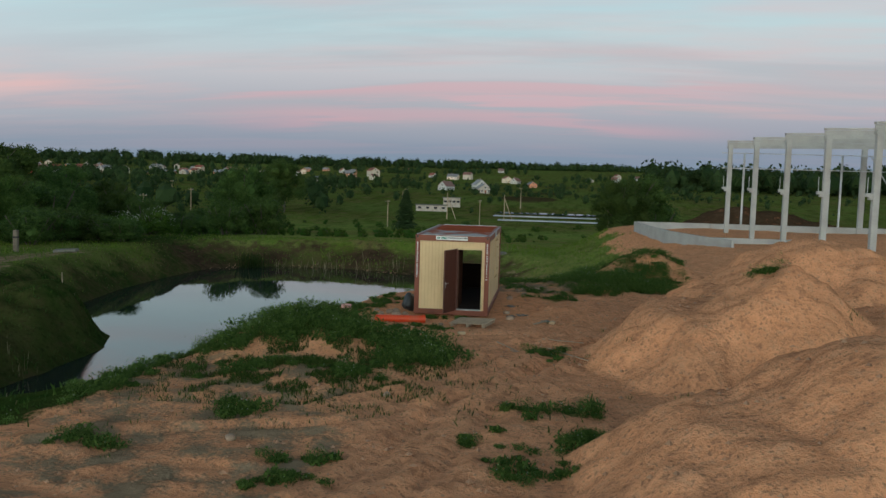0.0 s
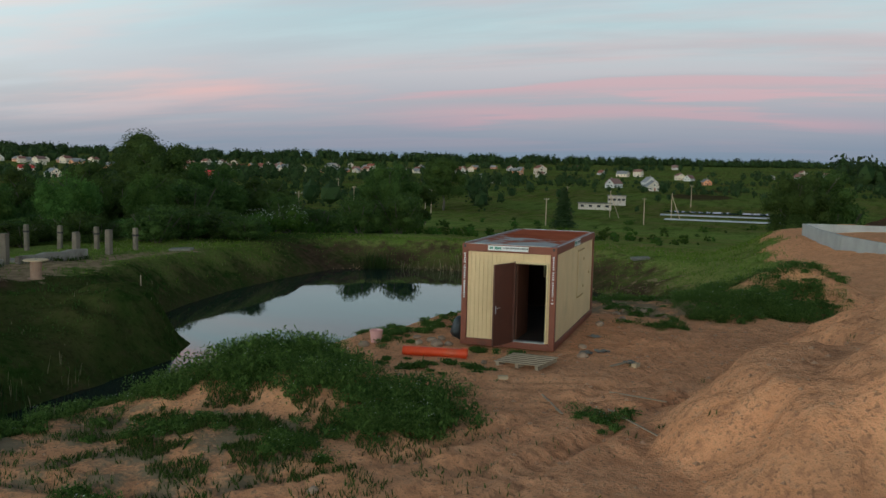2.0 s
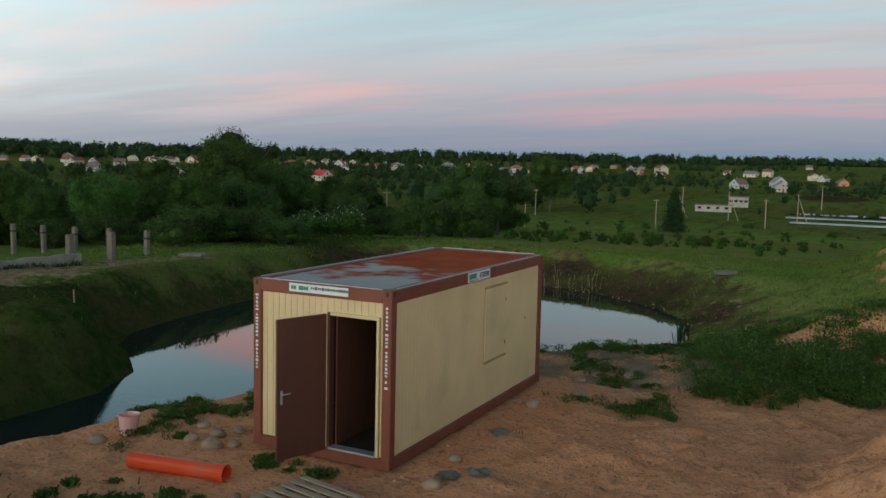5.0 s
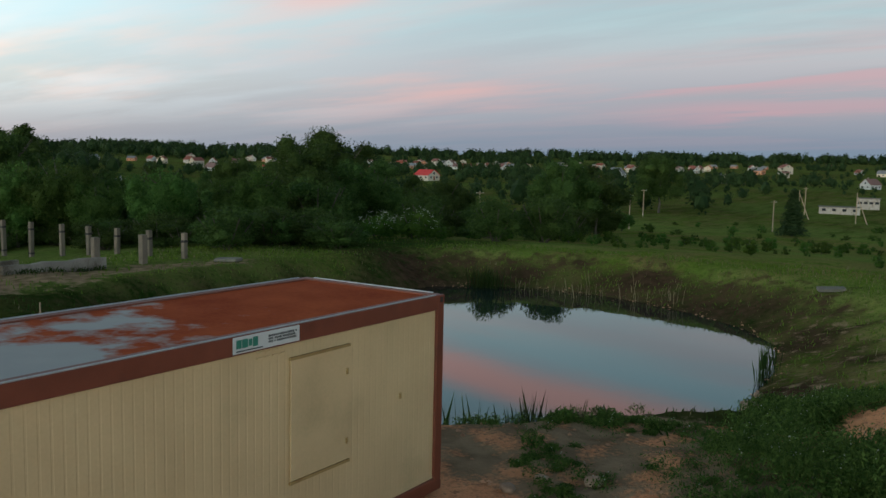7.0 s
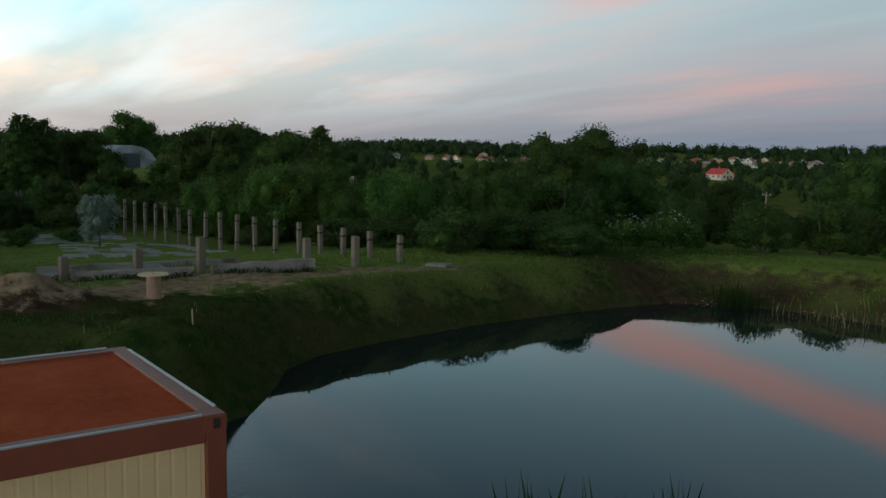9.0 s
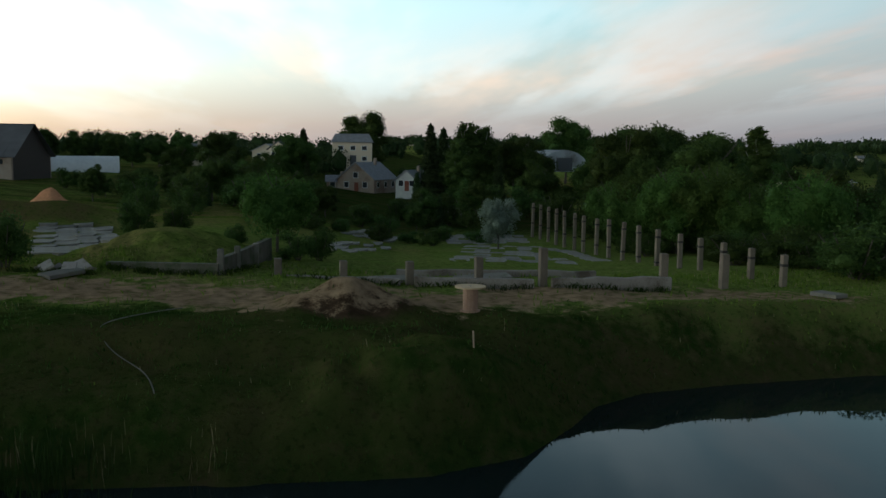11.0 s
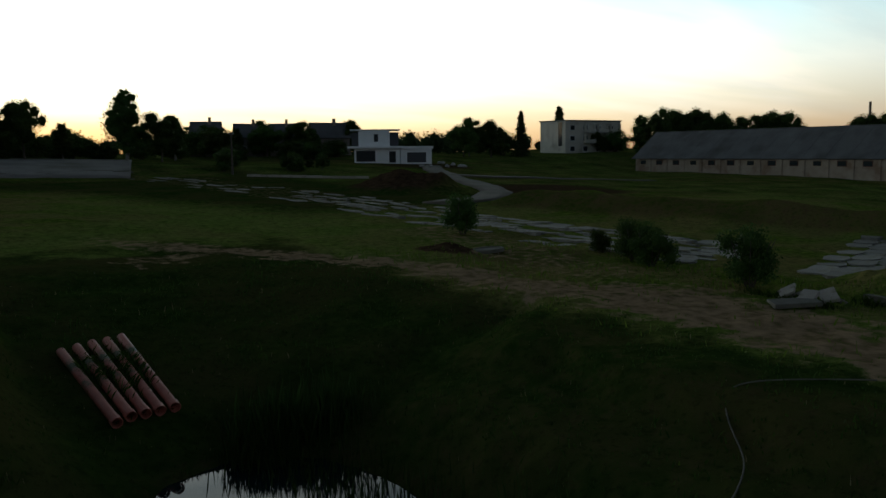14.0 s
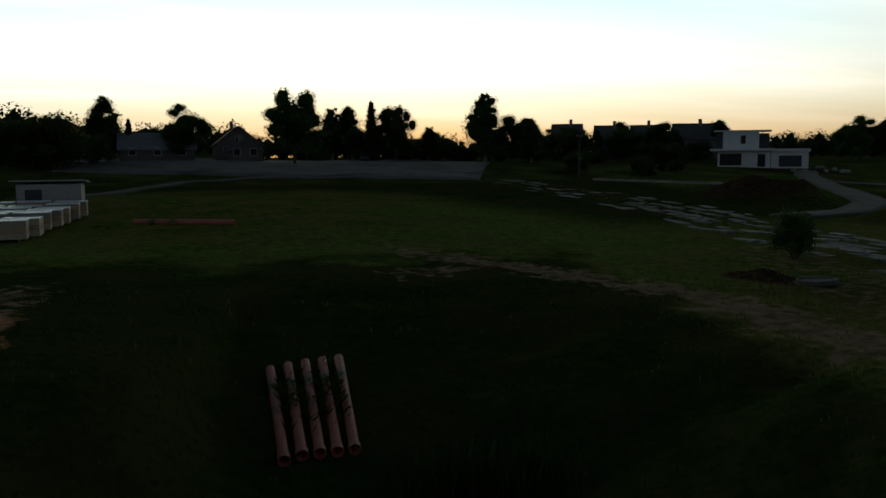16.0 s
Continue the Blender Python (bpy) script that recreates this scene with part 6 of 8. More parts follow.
def barn():
    p0, p1 = Vector((-155.0, -47.5)), Vector((-163.5, -110.5))
    v = p1 - p0
    L = v.length
    t = thing("barn", "long brick barn with a large grey sheet roof", "barn", pose(p0.x, p0.y, 0, 0, 0, math.degrees(math.atan2(v.y, v.x))))
    # along x; the yard side is on +y
    D, e, rz_ = 14.0, 3.1, 8.8
    n = 13
    part("wall", box((L, 0.3, e + 1.6), (L / 2, 0, (e - 1.6) / 2)), M_BRICK, t)
    part("wall", box((L, 0.3, e + 1.6), (L / 2, -D, (e - 1.6) / 2)), M_BRICK, t)
    for x in (0.15, L - 0.15):
        bm = box((D - 0.3, 0.3, e + 1.6), (0, 0, (e - 1.6) / 2))
        add_prism(bm, D, 0.3, e, rz_ - 0.1)
        part("gable", moved(bm, pose(x, -D / 2, 0, 0, 0, 90)), M_TAR, t, "dark boarded gable end")
    for i in range(n):
        x = (i + 0.5) * L / n
        w_ = part("window", box((1.9, 0.06, 1.05), (x, 0.17, 2.2), bevel=0.01), M_INSIDE if i % 3 else M_WOOD, t)
        part("pane", box((1.65, 0.02, 0.85), (x, 0.205, 2.2)), M_GLASS, w_)
        part("pilaster", box((0.5, 0.24, e + 1.0), (i * L / n + 0.3, 0.2, (e - 1.0) / 2), bevel=0.02), M_BRICK, t)
    # roof in sheets, each with its own edge
    run, rise = D / 2 + 0.8, rz_ - e
    ln = math.hypot(run, rise)
    ang = math.degrees(math.atan2(rise, D / 2 + 0.3))
    for s in (-1, 1):
        for i in range(28):
            w_ = (L + 1.6) / 28
            cx = -0.8 + (i + 0.5) * w_
            part("roof_sheet", box((w_ - 0.02, ln, 0.10), (cx, -D / 2 + s * run / 2, (e + rz_) / 2 + 0.02 + 0.02 * (i % 2)), (-s * ang, 0, 0), 0.01), M_ASB, t)
    part("ridge_cap", box((L + 1.6, 0.6, 0.2), (L / 2, -D / 2, rz_ + 0.15), bevel=0.05), M_ASB, t)


barn()


def flats():
    c = Vector((-178.6, -146.6))
    g = 3.9
    to_cam = Vector((-5.4, 14.4)) - c
    a = math.degrees(math.atan2(to_cam.y, to_cam.x)) - 90
    L, D, H = 20.0, 11.0, 9.1
    grey = grain("pale_block_render", (0.50, 0.47, 0.42), (0.60, 0.56, 0.50), 0.9, scale=0.5, fine=6, bump=0.1, c=(0.36, 0.32, 0.28), c_at=(0.58, 0.75), c_scale=0.3)
    t = thing("apartment_block", "three-storey pale apartment block with recessed balconies", "apartment block", pose(c.x, c.y, g, 0, 0, a - 140))
    # near corner at the origin: long front along +x at y = 0, blank end along +y at x = 0
    part("wall", box((L, D, H + 2), (L / 2, D / 2, H / 2 - 1), bevel=0.02), grey, t)
    part("roof", box((L + 0.5, D + 0.5, 0.35), (L / 2, D / 2, H + 0.15), bevel=0.03), M_GREYROOF, t)
    for f in range(3):
        for i in range(4):
            x, z = 2.4 + i * 4.6, 1.6 + f * 2.85
            w_ = part("window", box((1.7, 0.08, 1.5), (x, -0.03, z), bevel=0.01), M_VILLA, t)
            part("pane", box((1.5, 0.02, 1.3), (x, -0.075, z)), M_GLASS, w_)
            if f and i in (1, 2, 3):
                b = part("balcony", box((3.4, 1.2, 0.16), (x + 1.2, -0.6, z - 1.3)), M_NEWCONC, t)
                part("parapet", box((3.4, 0.08, 0.95), (x + 1.2, -1.16, z - 0.8)), grey, b)
                for s in (-1.68, 1.68):
                    part("screen", box((0.08, 1.1, 2.5), (x + 1.2 + s, -0.56, z - 0.05)), grey, b)
    part("stair_window", box((0.08, 1.6, 6.5), (-0.03, D * 0.2, 5.6)), M_GLASS, t)


flats()


def villa():
    p0 = Vector((-96.2, -125.8))
    p1 = Vector((-109.5, -117.0))
    v = p1 - p0
    g = 2.85
    t = thing("villa", "modern white flat-roofed villa with dark panels and a garage", "villa", pose(p0.x, p0.y, g, 0, 0, math.degrees(math.atan2(v.y, v.x))) @ Matrix.Scale(0.915, 4))
    # x runs along the front, -y faces the yard
    part("ground_floor", box((9.6, 8, 4.6), (6.0, 4, 1.3), bevel=0.02), M_VILLA, t)
    part("garage_wing", box((6.6, 7, 4.4), (14.2, 3.4, 1.2), bevel=0.02), M_VILLA, t)
    part("slab", box((11.6, 9.2, 0.45), (5.6, 3.6, 3.45), bevel=0.02), M_VILLA, t)
    part("upper_floor", box((6.6, 7, 3.4), (5.4, 4.4, 5.3), bevel=0.02), M_VILLA, t)
    for x, w_ in ((1.4, 1.5), (9.6, 1.9)):
        part("side_panel", box((w_, 6, 3.0), (x, 4.6, 5.1), bevel=0.02), M_DARKPANEL, t)
    part("roof", box((10.6, 7.4, 0.25), (5.6, 4.4, 7.1), bevel=0.02), M_VILLA, t)
    for x, z, w_, h_ in ((3.6, 1.6, 4.0, 2.3), (9.2, 1.4, 1.4, 2.4), (5.8, 5.4, 0.9, 1.6)):
        y = -0.02 if z < 3 else 0.88
        f = part("window", box((w_, 0.08, h_), (x, y, z), bevel=0.01), M_DARKPANEL, t)
        part("pane", box((w_ - 0.2, 0.02, h_ - 0.2), (x, y - 0.05, z)), M_GLASS, f)
    part("garage_door", box((4.0, 0.08, 2.1), (14.3, -0.12, 1.25), bevel=0.01), M_DARKPANEL, t)
    part("fascia", box((7.2, 1.0, 0.6), (14.2, 0.0, 3.3), bevel=0.02), M_VILLA, t)
    r = random.Random(4)
    for k in range(8):
        h = part("debris", rough_stone((r.uniform(0.3, 0.8), r.uniform(0.3, 0.6), r.uniform(0.2, 0.4)), 60 + k), M_NEWCONC)
        x, y = -100 - r.uniform(0, 14), -112 - r.uniform(-5, 7)
        h.matrix_basis = on_ground(x, y, 0.15)
        tagged(h, "pale lump of building rubble by the villa", "rubble", "rubble by the villa")


villa()


def west_houses():
    house(-190, 15.5, 62, 9.0, 11.5, 2.8, 6.4, M_BRICK, M_GREYROOF, "pale brick cottage with a grey gable roof", z=-4.2)
    house(-190, 9, 0, 4, 5, 2.2, 3.4, M_BRICK, M_GREYROOF, "low brick outbuilding with a grey roof", z=-4.2, upper=False)
    house(-176, 24.8, 60, 5, 7, 2.2, 4.2, M_HOUSE, M_GREYROOF, "small white cottage among garden trees", z=-3.4)
    house(-104, 66, 60, 9, 14, 2.2, 4.6, M_PLASTER, M_GREYROOF, "long low house with a grey roof", z=-4.4)
    house(-262, -12, 85, 8, 14, 3.0, 5.0, M_PLASTER, M_GREYROOF, "long pale house with a grey roof", z=1.5)
    house(-243, -32, 85, 12, 20, 3.2, 5.6, M_PLASTER, M_ASB, "long pale shed with a dark grey roof", z=0.6)
    house(-250, -6, 60, 7, 9, 3.0, 5.2, M_PLASTER, M_ASB, "plastered house with a dark grey roof", z=2)
    # two-storey house with a flat top
    t = thing("house", "pale two-storey house with a grey hipped top", "house", pose(-231, 12.5, 1.5, 0, 0, 0), "houses")
    part("wall", box((9, 10.5, 7.4), (0, 0, 1.8)), M_PLASTER, t)
    bm = box((10, 11.5, 2.3), (0, 0, 6.65), bevel=0.0)
    for q in bm.verts:
        if q.co.z > 6.6:
            q.co.x, q.co.y = q.co.x * 0.5, q.co.y * 0.78
    part("roof", bm, M_GREYROOF, t)
    for z in (1.2, 4.0):
        for y in (-3.0, 0.2, 3.2):
            if z < 2 and y == 0.2:
                part("door", box((0.1, 1.7, 2.6), (4.53, y, z - 0.4), bevel=0.02), M_DARKPANEL, t)
                continue
            w_ = part("window", box((0.08, 1.5, 1.3), (4.52, y, z), bevel=0.01), M_WHITE, t)
            part("pane", box((0.02, 1.2, 1.0), (4.57, y, z)), M_GLASS, w_)
    # round-roofed hangar and white hall
    for name, label, x, y, g, w_, l_, h_, rz, m in (("hangar", "grey round-roofed sheet metal hangar", -208, 62.0, 0.6, 12.6, 20, 5.2, 95, M_DULL), ("fabric_hall", "long white fabric hall with a rounded roof", -196, -51, -1.2, 10, 22, 4.5, 14, M_WHITE)):
        t = thing(name, label, "hall", pose(x, y, g, 0, 0, rz))
        bm = bmesh.new()
        n = 16
        ends = []
        for yy in (-l_ / 2, l_ / 2):
            ends.append([bm.verts.new((w_ / 2 * math.cos(math.pi * i / n), yy, h_ * math.sin(math.pi * i / n) - 0.3)) for i in range(n + 1)])
        for i in range(n):
            bm.faces.new((ends[0][i], ends[0][i + 1], ends[1][i + 1], ends[1][i]))
        bm.faces.new(ends[0]), bm.faces.new(ends[1][::-1])
        part("shell", bm, m, t)
        for k in range(9):
            rb = bmesh.new()
            yy = -l_ / 2 + (k + 0.5) * l_ / 9
            for i in range(n):
                a, b = math.pi * i / n, math.pi * (i + 1) / n
                add_tube(rb, (w_ / 2 * math.cos(a), yy, h_ * math.sin(a) - 0.3), (w_ / 2 * math.cos(b), yy, h_ * math.sin(b) - 0.3), 0.06, sides=5)
            part("rib", rb, m, t)
        part("gate", box((4, 0.1, 3.2), (0, -l_ / 2 - 0.05, 1.4), bevel=0.02), M_DARKPANEL, t)
    # small red-walled polytunnel far off
    house(-176, 108, 40, 3.5, 5, 1.6, 2.8, M_BROWN, M_WHITE, "small red shed with a white roof", upper=False)
    # chimney far off
    t = part("factory_chimney", tube((0, 0, -2), (0, 0, 17), 0.55, 0.4, 14), M_BRICK)
    t.matrix_basis = on_ground(-300, -122)
    tagged(t, "tall thin brick chimney beyond the barn", "chimney")


west_houses()


def south_houses():
    M_DIM = grain("dull_grey_render", (0.13, 0.12, 0.11), (0.20, 0.18, 0.16), 0.9, scale=0.6, fine=10, bump=0.08, vary=0.15)
    for x, y, rz, w_, l_, e, rd, m, rm, label in (
            (14.3, -147, 10, 8, 8, 4.6, 6.6, grain("orange_render", (0.42, 0.20, 0.09), (0.50, 0.26, 0.12), 0.9, bump=0.05), M_GREYROOF, "orange two-storey house behind garden trees"),
            (10.2, -138, 100, 5, 6.5, 2.2, 3.4, M_WHITE, M_GREYROOF, "low white garage with a grey roof"),
            (-0.9, -143.5, 95, 8, 12, 2.0, 4.7, M_DIM, M_GREYROOF, "pale house with a low grey roof"),
            (-14.2, -145, 5, 8, 8, 2.5, 5.7, M_DIM, M_REDROOF, "brick house with a steep gable roof"),
            (-15.2, -140, 8, 5.5, 5, 1.8, 3.6, M_DIM, M_GREYROOF, "small pale annexe with a gable roof"),
            (-84.5, -165, 60, 6, 6, 4.3, 7.7, M_DIM, M_ASB, "house with a dark gable roof on the hill"),
            (-92.9, -161.4, 70, 6, 6, 4.3, 7.2, M_DIM, M_ASB, "house with a dark gable roof on the hill"),
            (-99.6, -158.2, 60, 6, 5.5, 4.2, 7.1, M_DIM, M_ASB, "house with a dark gable roof on the hill"),
            (-108.4, -153.5, 80, 6, 8, 4.0, 7.2, M_DIM, M_ASB, "house with a dark gable roof on the hill")):
        house(x, y, rz, w_, l_, e, rd, m, rm, label)
    t = thing("garden_shed", "low grey metal shed with a flat sheet roof", "shed", on_ground(1.3, -67, 0, 4))
    part("wall", box((5.0, 3, 3.0), (0, 0, 0.9), bevel=0.02), M_STEEL, t)
    part("roof", box((5.9, 4, 0.14), (0, 0, 2.55), (4, 0, 0), 0.02), M_NEWCONC, t)
    part("shed_door", box((1.3, 0.06, 1.9), (1.2, 1.52, 1.0), bevel=0.01), M_DARKPANEL, t)
    # packs of panels with white wrapping
    r = random.Random(6)
    pr = None
    for k in range(21):
        i, j = k % 7, k // 7
        x, y = -0.2 - 0.17 * i + 2.6 * j + r.uniform(-0.15, 0.15), -46.4 - 2.55 * i + r.uniform(-0.1, 0.1) + 0.3 * j
        if pr is None:
            pr = thing("panel_pack", "pack of pale panels with glossy white wrapping on top", "building material", on_ground(x, y, 0.02, 8), "packs of panels")
            for s in (-0.7, 0.7):
                part("batten", box((0.12, 2.2, 0.12), (s, 0, 0.06), bevel=0.01), M_WOOD, pr)
            for q in range(3):
                part("panel", box((2.3, 2.2, 0.36), (0.01 * (q % 2), 0, 0.31 + 0.37 * q), bevel=0.01), M_NEWWOOD if q % 2 else M_PLASTER, pr)
            part("wrapping", box((2.38, 2.28, 0.06), (0, 0, 1.27), bevel=0.02), grain("white_film", (0.78, 0.80, 0.83), (0.85, 0.87, 0.9), 0.2, bump=0.2, scale=2), pr, "glossy white plastic film")
        else:
            c = copy_thing(pr, on_ground(x, y, 0.02, 8 + r.uniform(-3, 3)))
    # parked car under the trees
    t = thing("car", "dark parked car under the trees", "car", on_ground(-36, -138, 0, 80))
    bm = box((4.2, 1.75, 0.65), (0, 0, 0.62), bevel=0.12)
    part("body", bm, M_DARKPANEL, t)
    part("cabin", box((2.2, 1.5, 0.6), (-0.2, 0, 1.2), bevel=0.18), M_GLASS, t)
    for a in (-1.35, 1.35):
        for b in (-0.8, 0.8):
            part("wheel", tube((a, b - 0.1, 0.32), (a, b + 0.1, 0.32), 0.32, sides=16), M_BLACK, t)


south_houses()


def utility_poles():
    def pole(x, y, tall, m, arm=True, lean=0):
        t = thing("utility_pole", "weathered utility pole with a short cross arm", "pole", on_ground(x, y, -0.3, 35, lean, 0), "utility poles")
        part("mast", tube((0, 0, 0), (0, 0, tall), 0.17, 0.11, 10), m, t)
        if arm:
            part("cross_arm", box((1.5, 0.1, 0.12), (0, 0, tall - 0.4), bevel=0.01), m, t)
            for x_ in (-0.6, 0, 0.6):
                part("insulator", tube((x_, 0, tall - 0.34), (x_, 0, tall - 0.14), 0.05, 0.03, 8), M_WHITE, t)
        return t
    spots = [(-72, 190, 8.6), (-78, 132, 8.4), (-88, 240, 8.4), (-45, 215, 8.0), (-20, 235, 8.2), (-120, 250, 8.0), (-52, 285, 9), (-150, 300, 9), (-62.1, -104, 6.6), (-134, -10.6, 6.9), (-11, 330, 9), (20, 250, 8)]
    for x, y, h in spots:
        pole(x, y, h, M_BARK if y < 50 else M_WOOD, lean=random.uniform(-1.5, 1.5))
    t = thing("utility_pole", "white concrete twin-leg utility pole", "pole", on_ground(-158, 111.5, -0.3, 60))
    for s in (-1, 1):
        part("leg", tube((s * 0.9, 0, 0), (s * 0.1, 0, 8.6), 0.22, 0.16, 8), M_NEWCONC, t)
    part("cross_arm", box((2.2, 0.12, 0.14), (0, 0, 8.0), bevel=0.01), M_STEEL, t)
    for x, y, sp in ((-49, 262, 3.0), (-33, 258, 3.0), (-14, 262, 3.0)):
        t = thing("utility_pole", "wooden pole with a slanting stay", "pole", on_ground(x, y, -0.3, 10), "utility poles")
        part("mast", tube((0, 0, 0), (0, 0, 9), 0.16, 0.11, 8), M_WOOD, t)
        part("stay", tube((sp, 0, 0), (0.1, 0, 7.8), 0.13, 0.1, 8), M_WOOD, t)


utility_poles()


# ---- plants ----
def quads_mesh(name, verts, n_per=4):
    """verts: (n, 4, 3) or (n, 3, 3): loose faces."""
    n, k, _ = verts.shape
    me = bpy.data.meshes.new(name)
    me.vertices.add(n * k)
    me.vertices.foreach_set("co", verts.astype(np.float32).ravel())
    me.loops.add(n * k)
    me.loops.foreach_set("vertex_index", np.arange(n * k, dtype=np.int32))
    me.polygons.add(n)
    me.polygons.foreach_set("loop_start", np.arange(0, n * k, k, dtype=np.int32))
    me.update(calc_edges=True)
    return me


def leaves(name, c, size, rng, long=1.0, droop=0.0, outward=None):
    """Diamond leaves at the centres c, of about that size."""
    n = len(c)
    a = rng.normal(size=(n, 3))
    if outward is not None:
        a = a * 0.7 + outward
    a[:, 2] -= droop
    a /= np.linalg.norm(a, axis=1, keepdims=True)
    b = np.cross(a, rng.normal(size=(n, 3)))
    b /= np.linalg.norm(b, axis=1, keepdims=True) + 1e-9
    s = (np.asarray(size) * rng.uniform(0.6, 1.3, n))[:, None]
    a, b = a * s * long, b * s * 0.62
    return quads_mesh(name, np.stack([c - a, c - b, c + a, c + b], 1))


def lobes_points(lobes, n, rng, fill=0.25):
    """Points on and in a set of lobes (x, y, z, rx, rz)."""
    l = np.array(lobes, float)
    wgt = l[:, 3] ** 2
    i = rng.choice(len(l), n, p=wgt / wgt.sum())
    d = rng.normal(size=(n, 3))
    d /= np.linalg.norm(d, axis=1, keepdims=True)
    r = np.where(rng.random(n) < fill, rng.random(n) ** 0.5, 0.60 + 0.43 * rng.random(n) ** 1.15)
    bump = 1 + 0.13 * np.sin(d[:, 0] * 5 + i) * np.sin(d[:, 1] * 6 + 2 * i) * np.sin(d[:, 2] * 5 - i)
    p = l[i, :3] + d * np.stack([l[i, 3], l[i, 3], l[i, 4]], 1) * (r * bump)[:, None]
    return p, d


def crown_core(bm, lobes, rng, k=0.74):
    """Dense inner foliage: lumpy cores that keep the sky from showing through."""
    for x, y, z, rx, rz in lobes:
        g = bmesh.ops.create_icosphere(bm, subdivisions=2, radius=1)
        off = Vector((x * 3.1, y * 2.3, z))
        for v in g["verts"]:
            f = k * (1 + 0.32 * noise.noise(v.co * 2.2 + off))
            v.co = Vector((x + v.co.x * rx * f, y + v.co.y * rx * f, z + v.co.z * rz * f))
    return bm


def with_core(me, lobes, rng, k=0.74):
    bm = bmesh.new()
    bm.from_mesh(me)
    crown_core(bm, lobes, rng, k)
    bm.to_mesh(me)
    bm.free()
    return me


def limbs(bm, top, spread, rng, base_r, n=6, start=0.35):
    pts = [Vector((0, 0, -0.6))]
    for k in range(1, 6):
        pts.append(Vector((rng.normal() * 0.10, rng.normal() * 0.10, top * 0.85 * k / 5)))
    for k in range(5):
        add_tube(bm, pts[k], pts[k + 1], base_r * (1 - 0.16 * k), base_r * (1 - 0.16 * (k + 1)), 8, caps=False)
    for k in range(n):
        a = 6.2832 * k / n + rng.uniform(-0.4, 0.4)
        z = top * rng.uniform(start, 0.7)
        p = Vector((0, 0, z))
        q = Vector((math.cos(a) * spread * 0.75, math.sin(a) * spread * 0.75, z + top * rng.uniform(0.12, 0.26)))
        m = p.lerp(q, 0.5) + Vector((0, 0, -0.04 * top))
        add_tube(bm, p, m, base_r * 0.42, base_r * 0.28, 6, caps=False)
        add_tube(bm, m, q, base_r * 0.28, base_r * 0.08, 6, caps=False)
    return bm


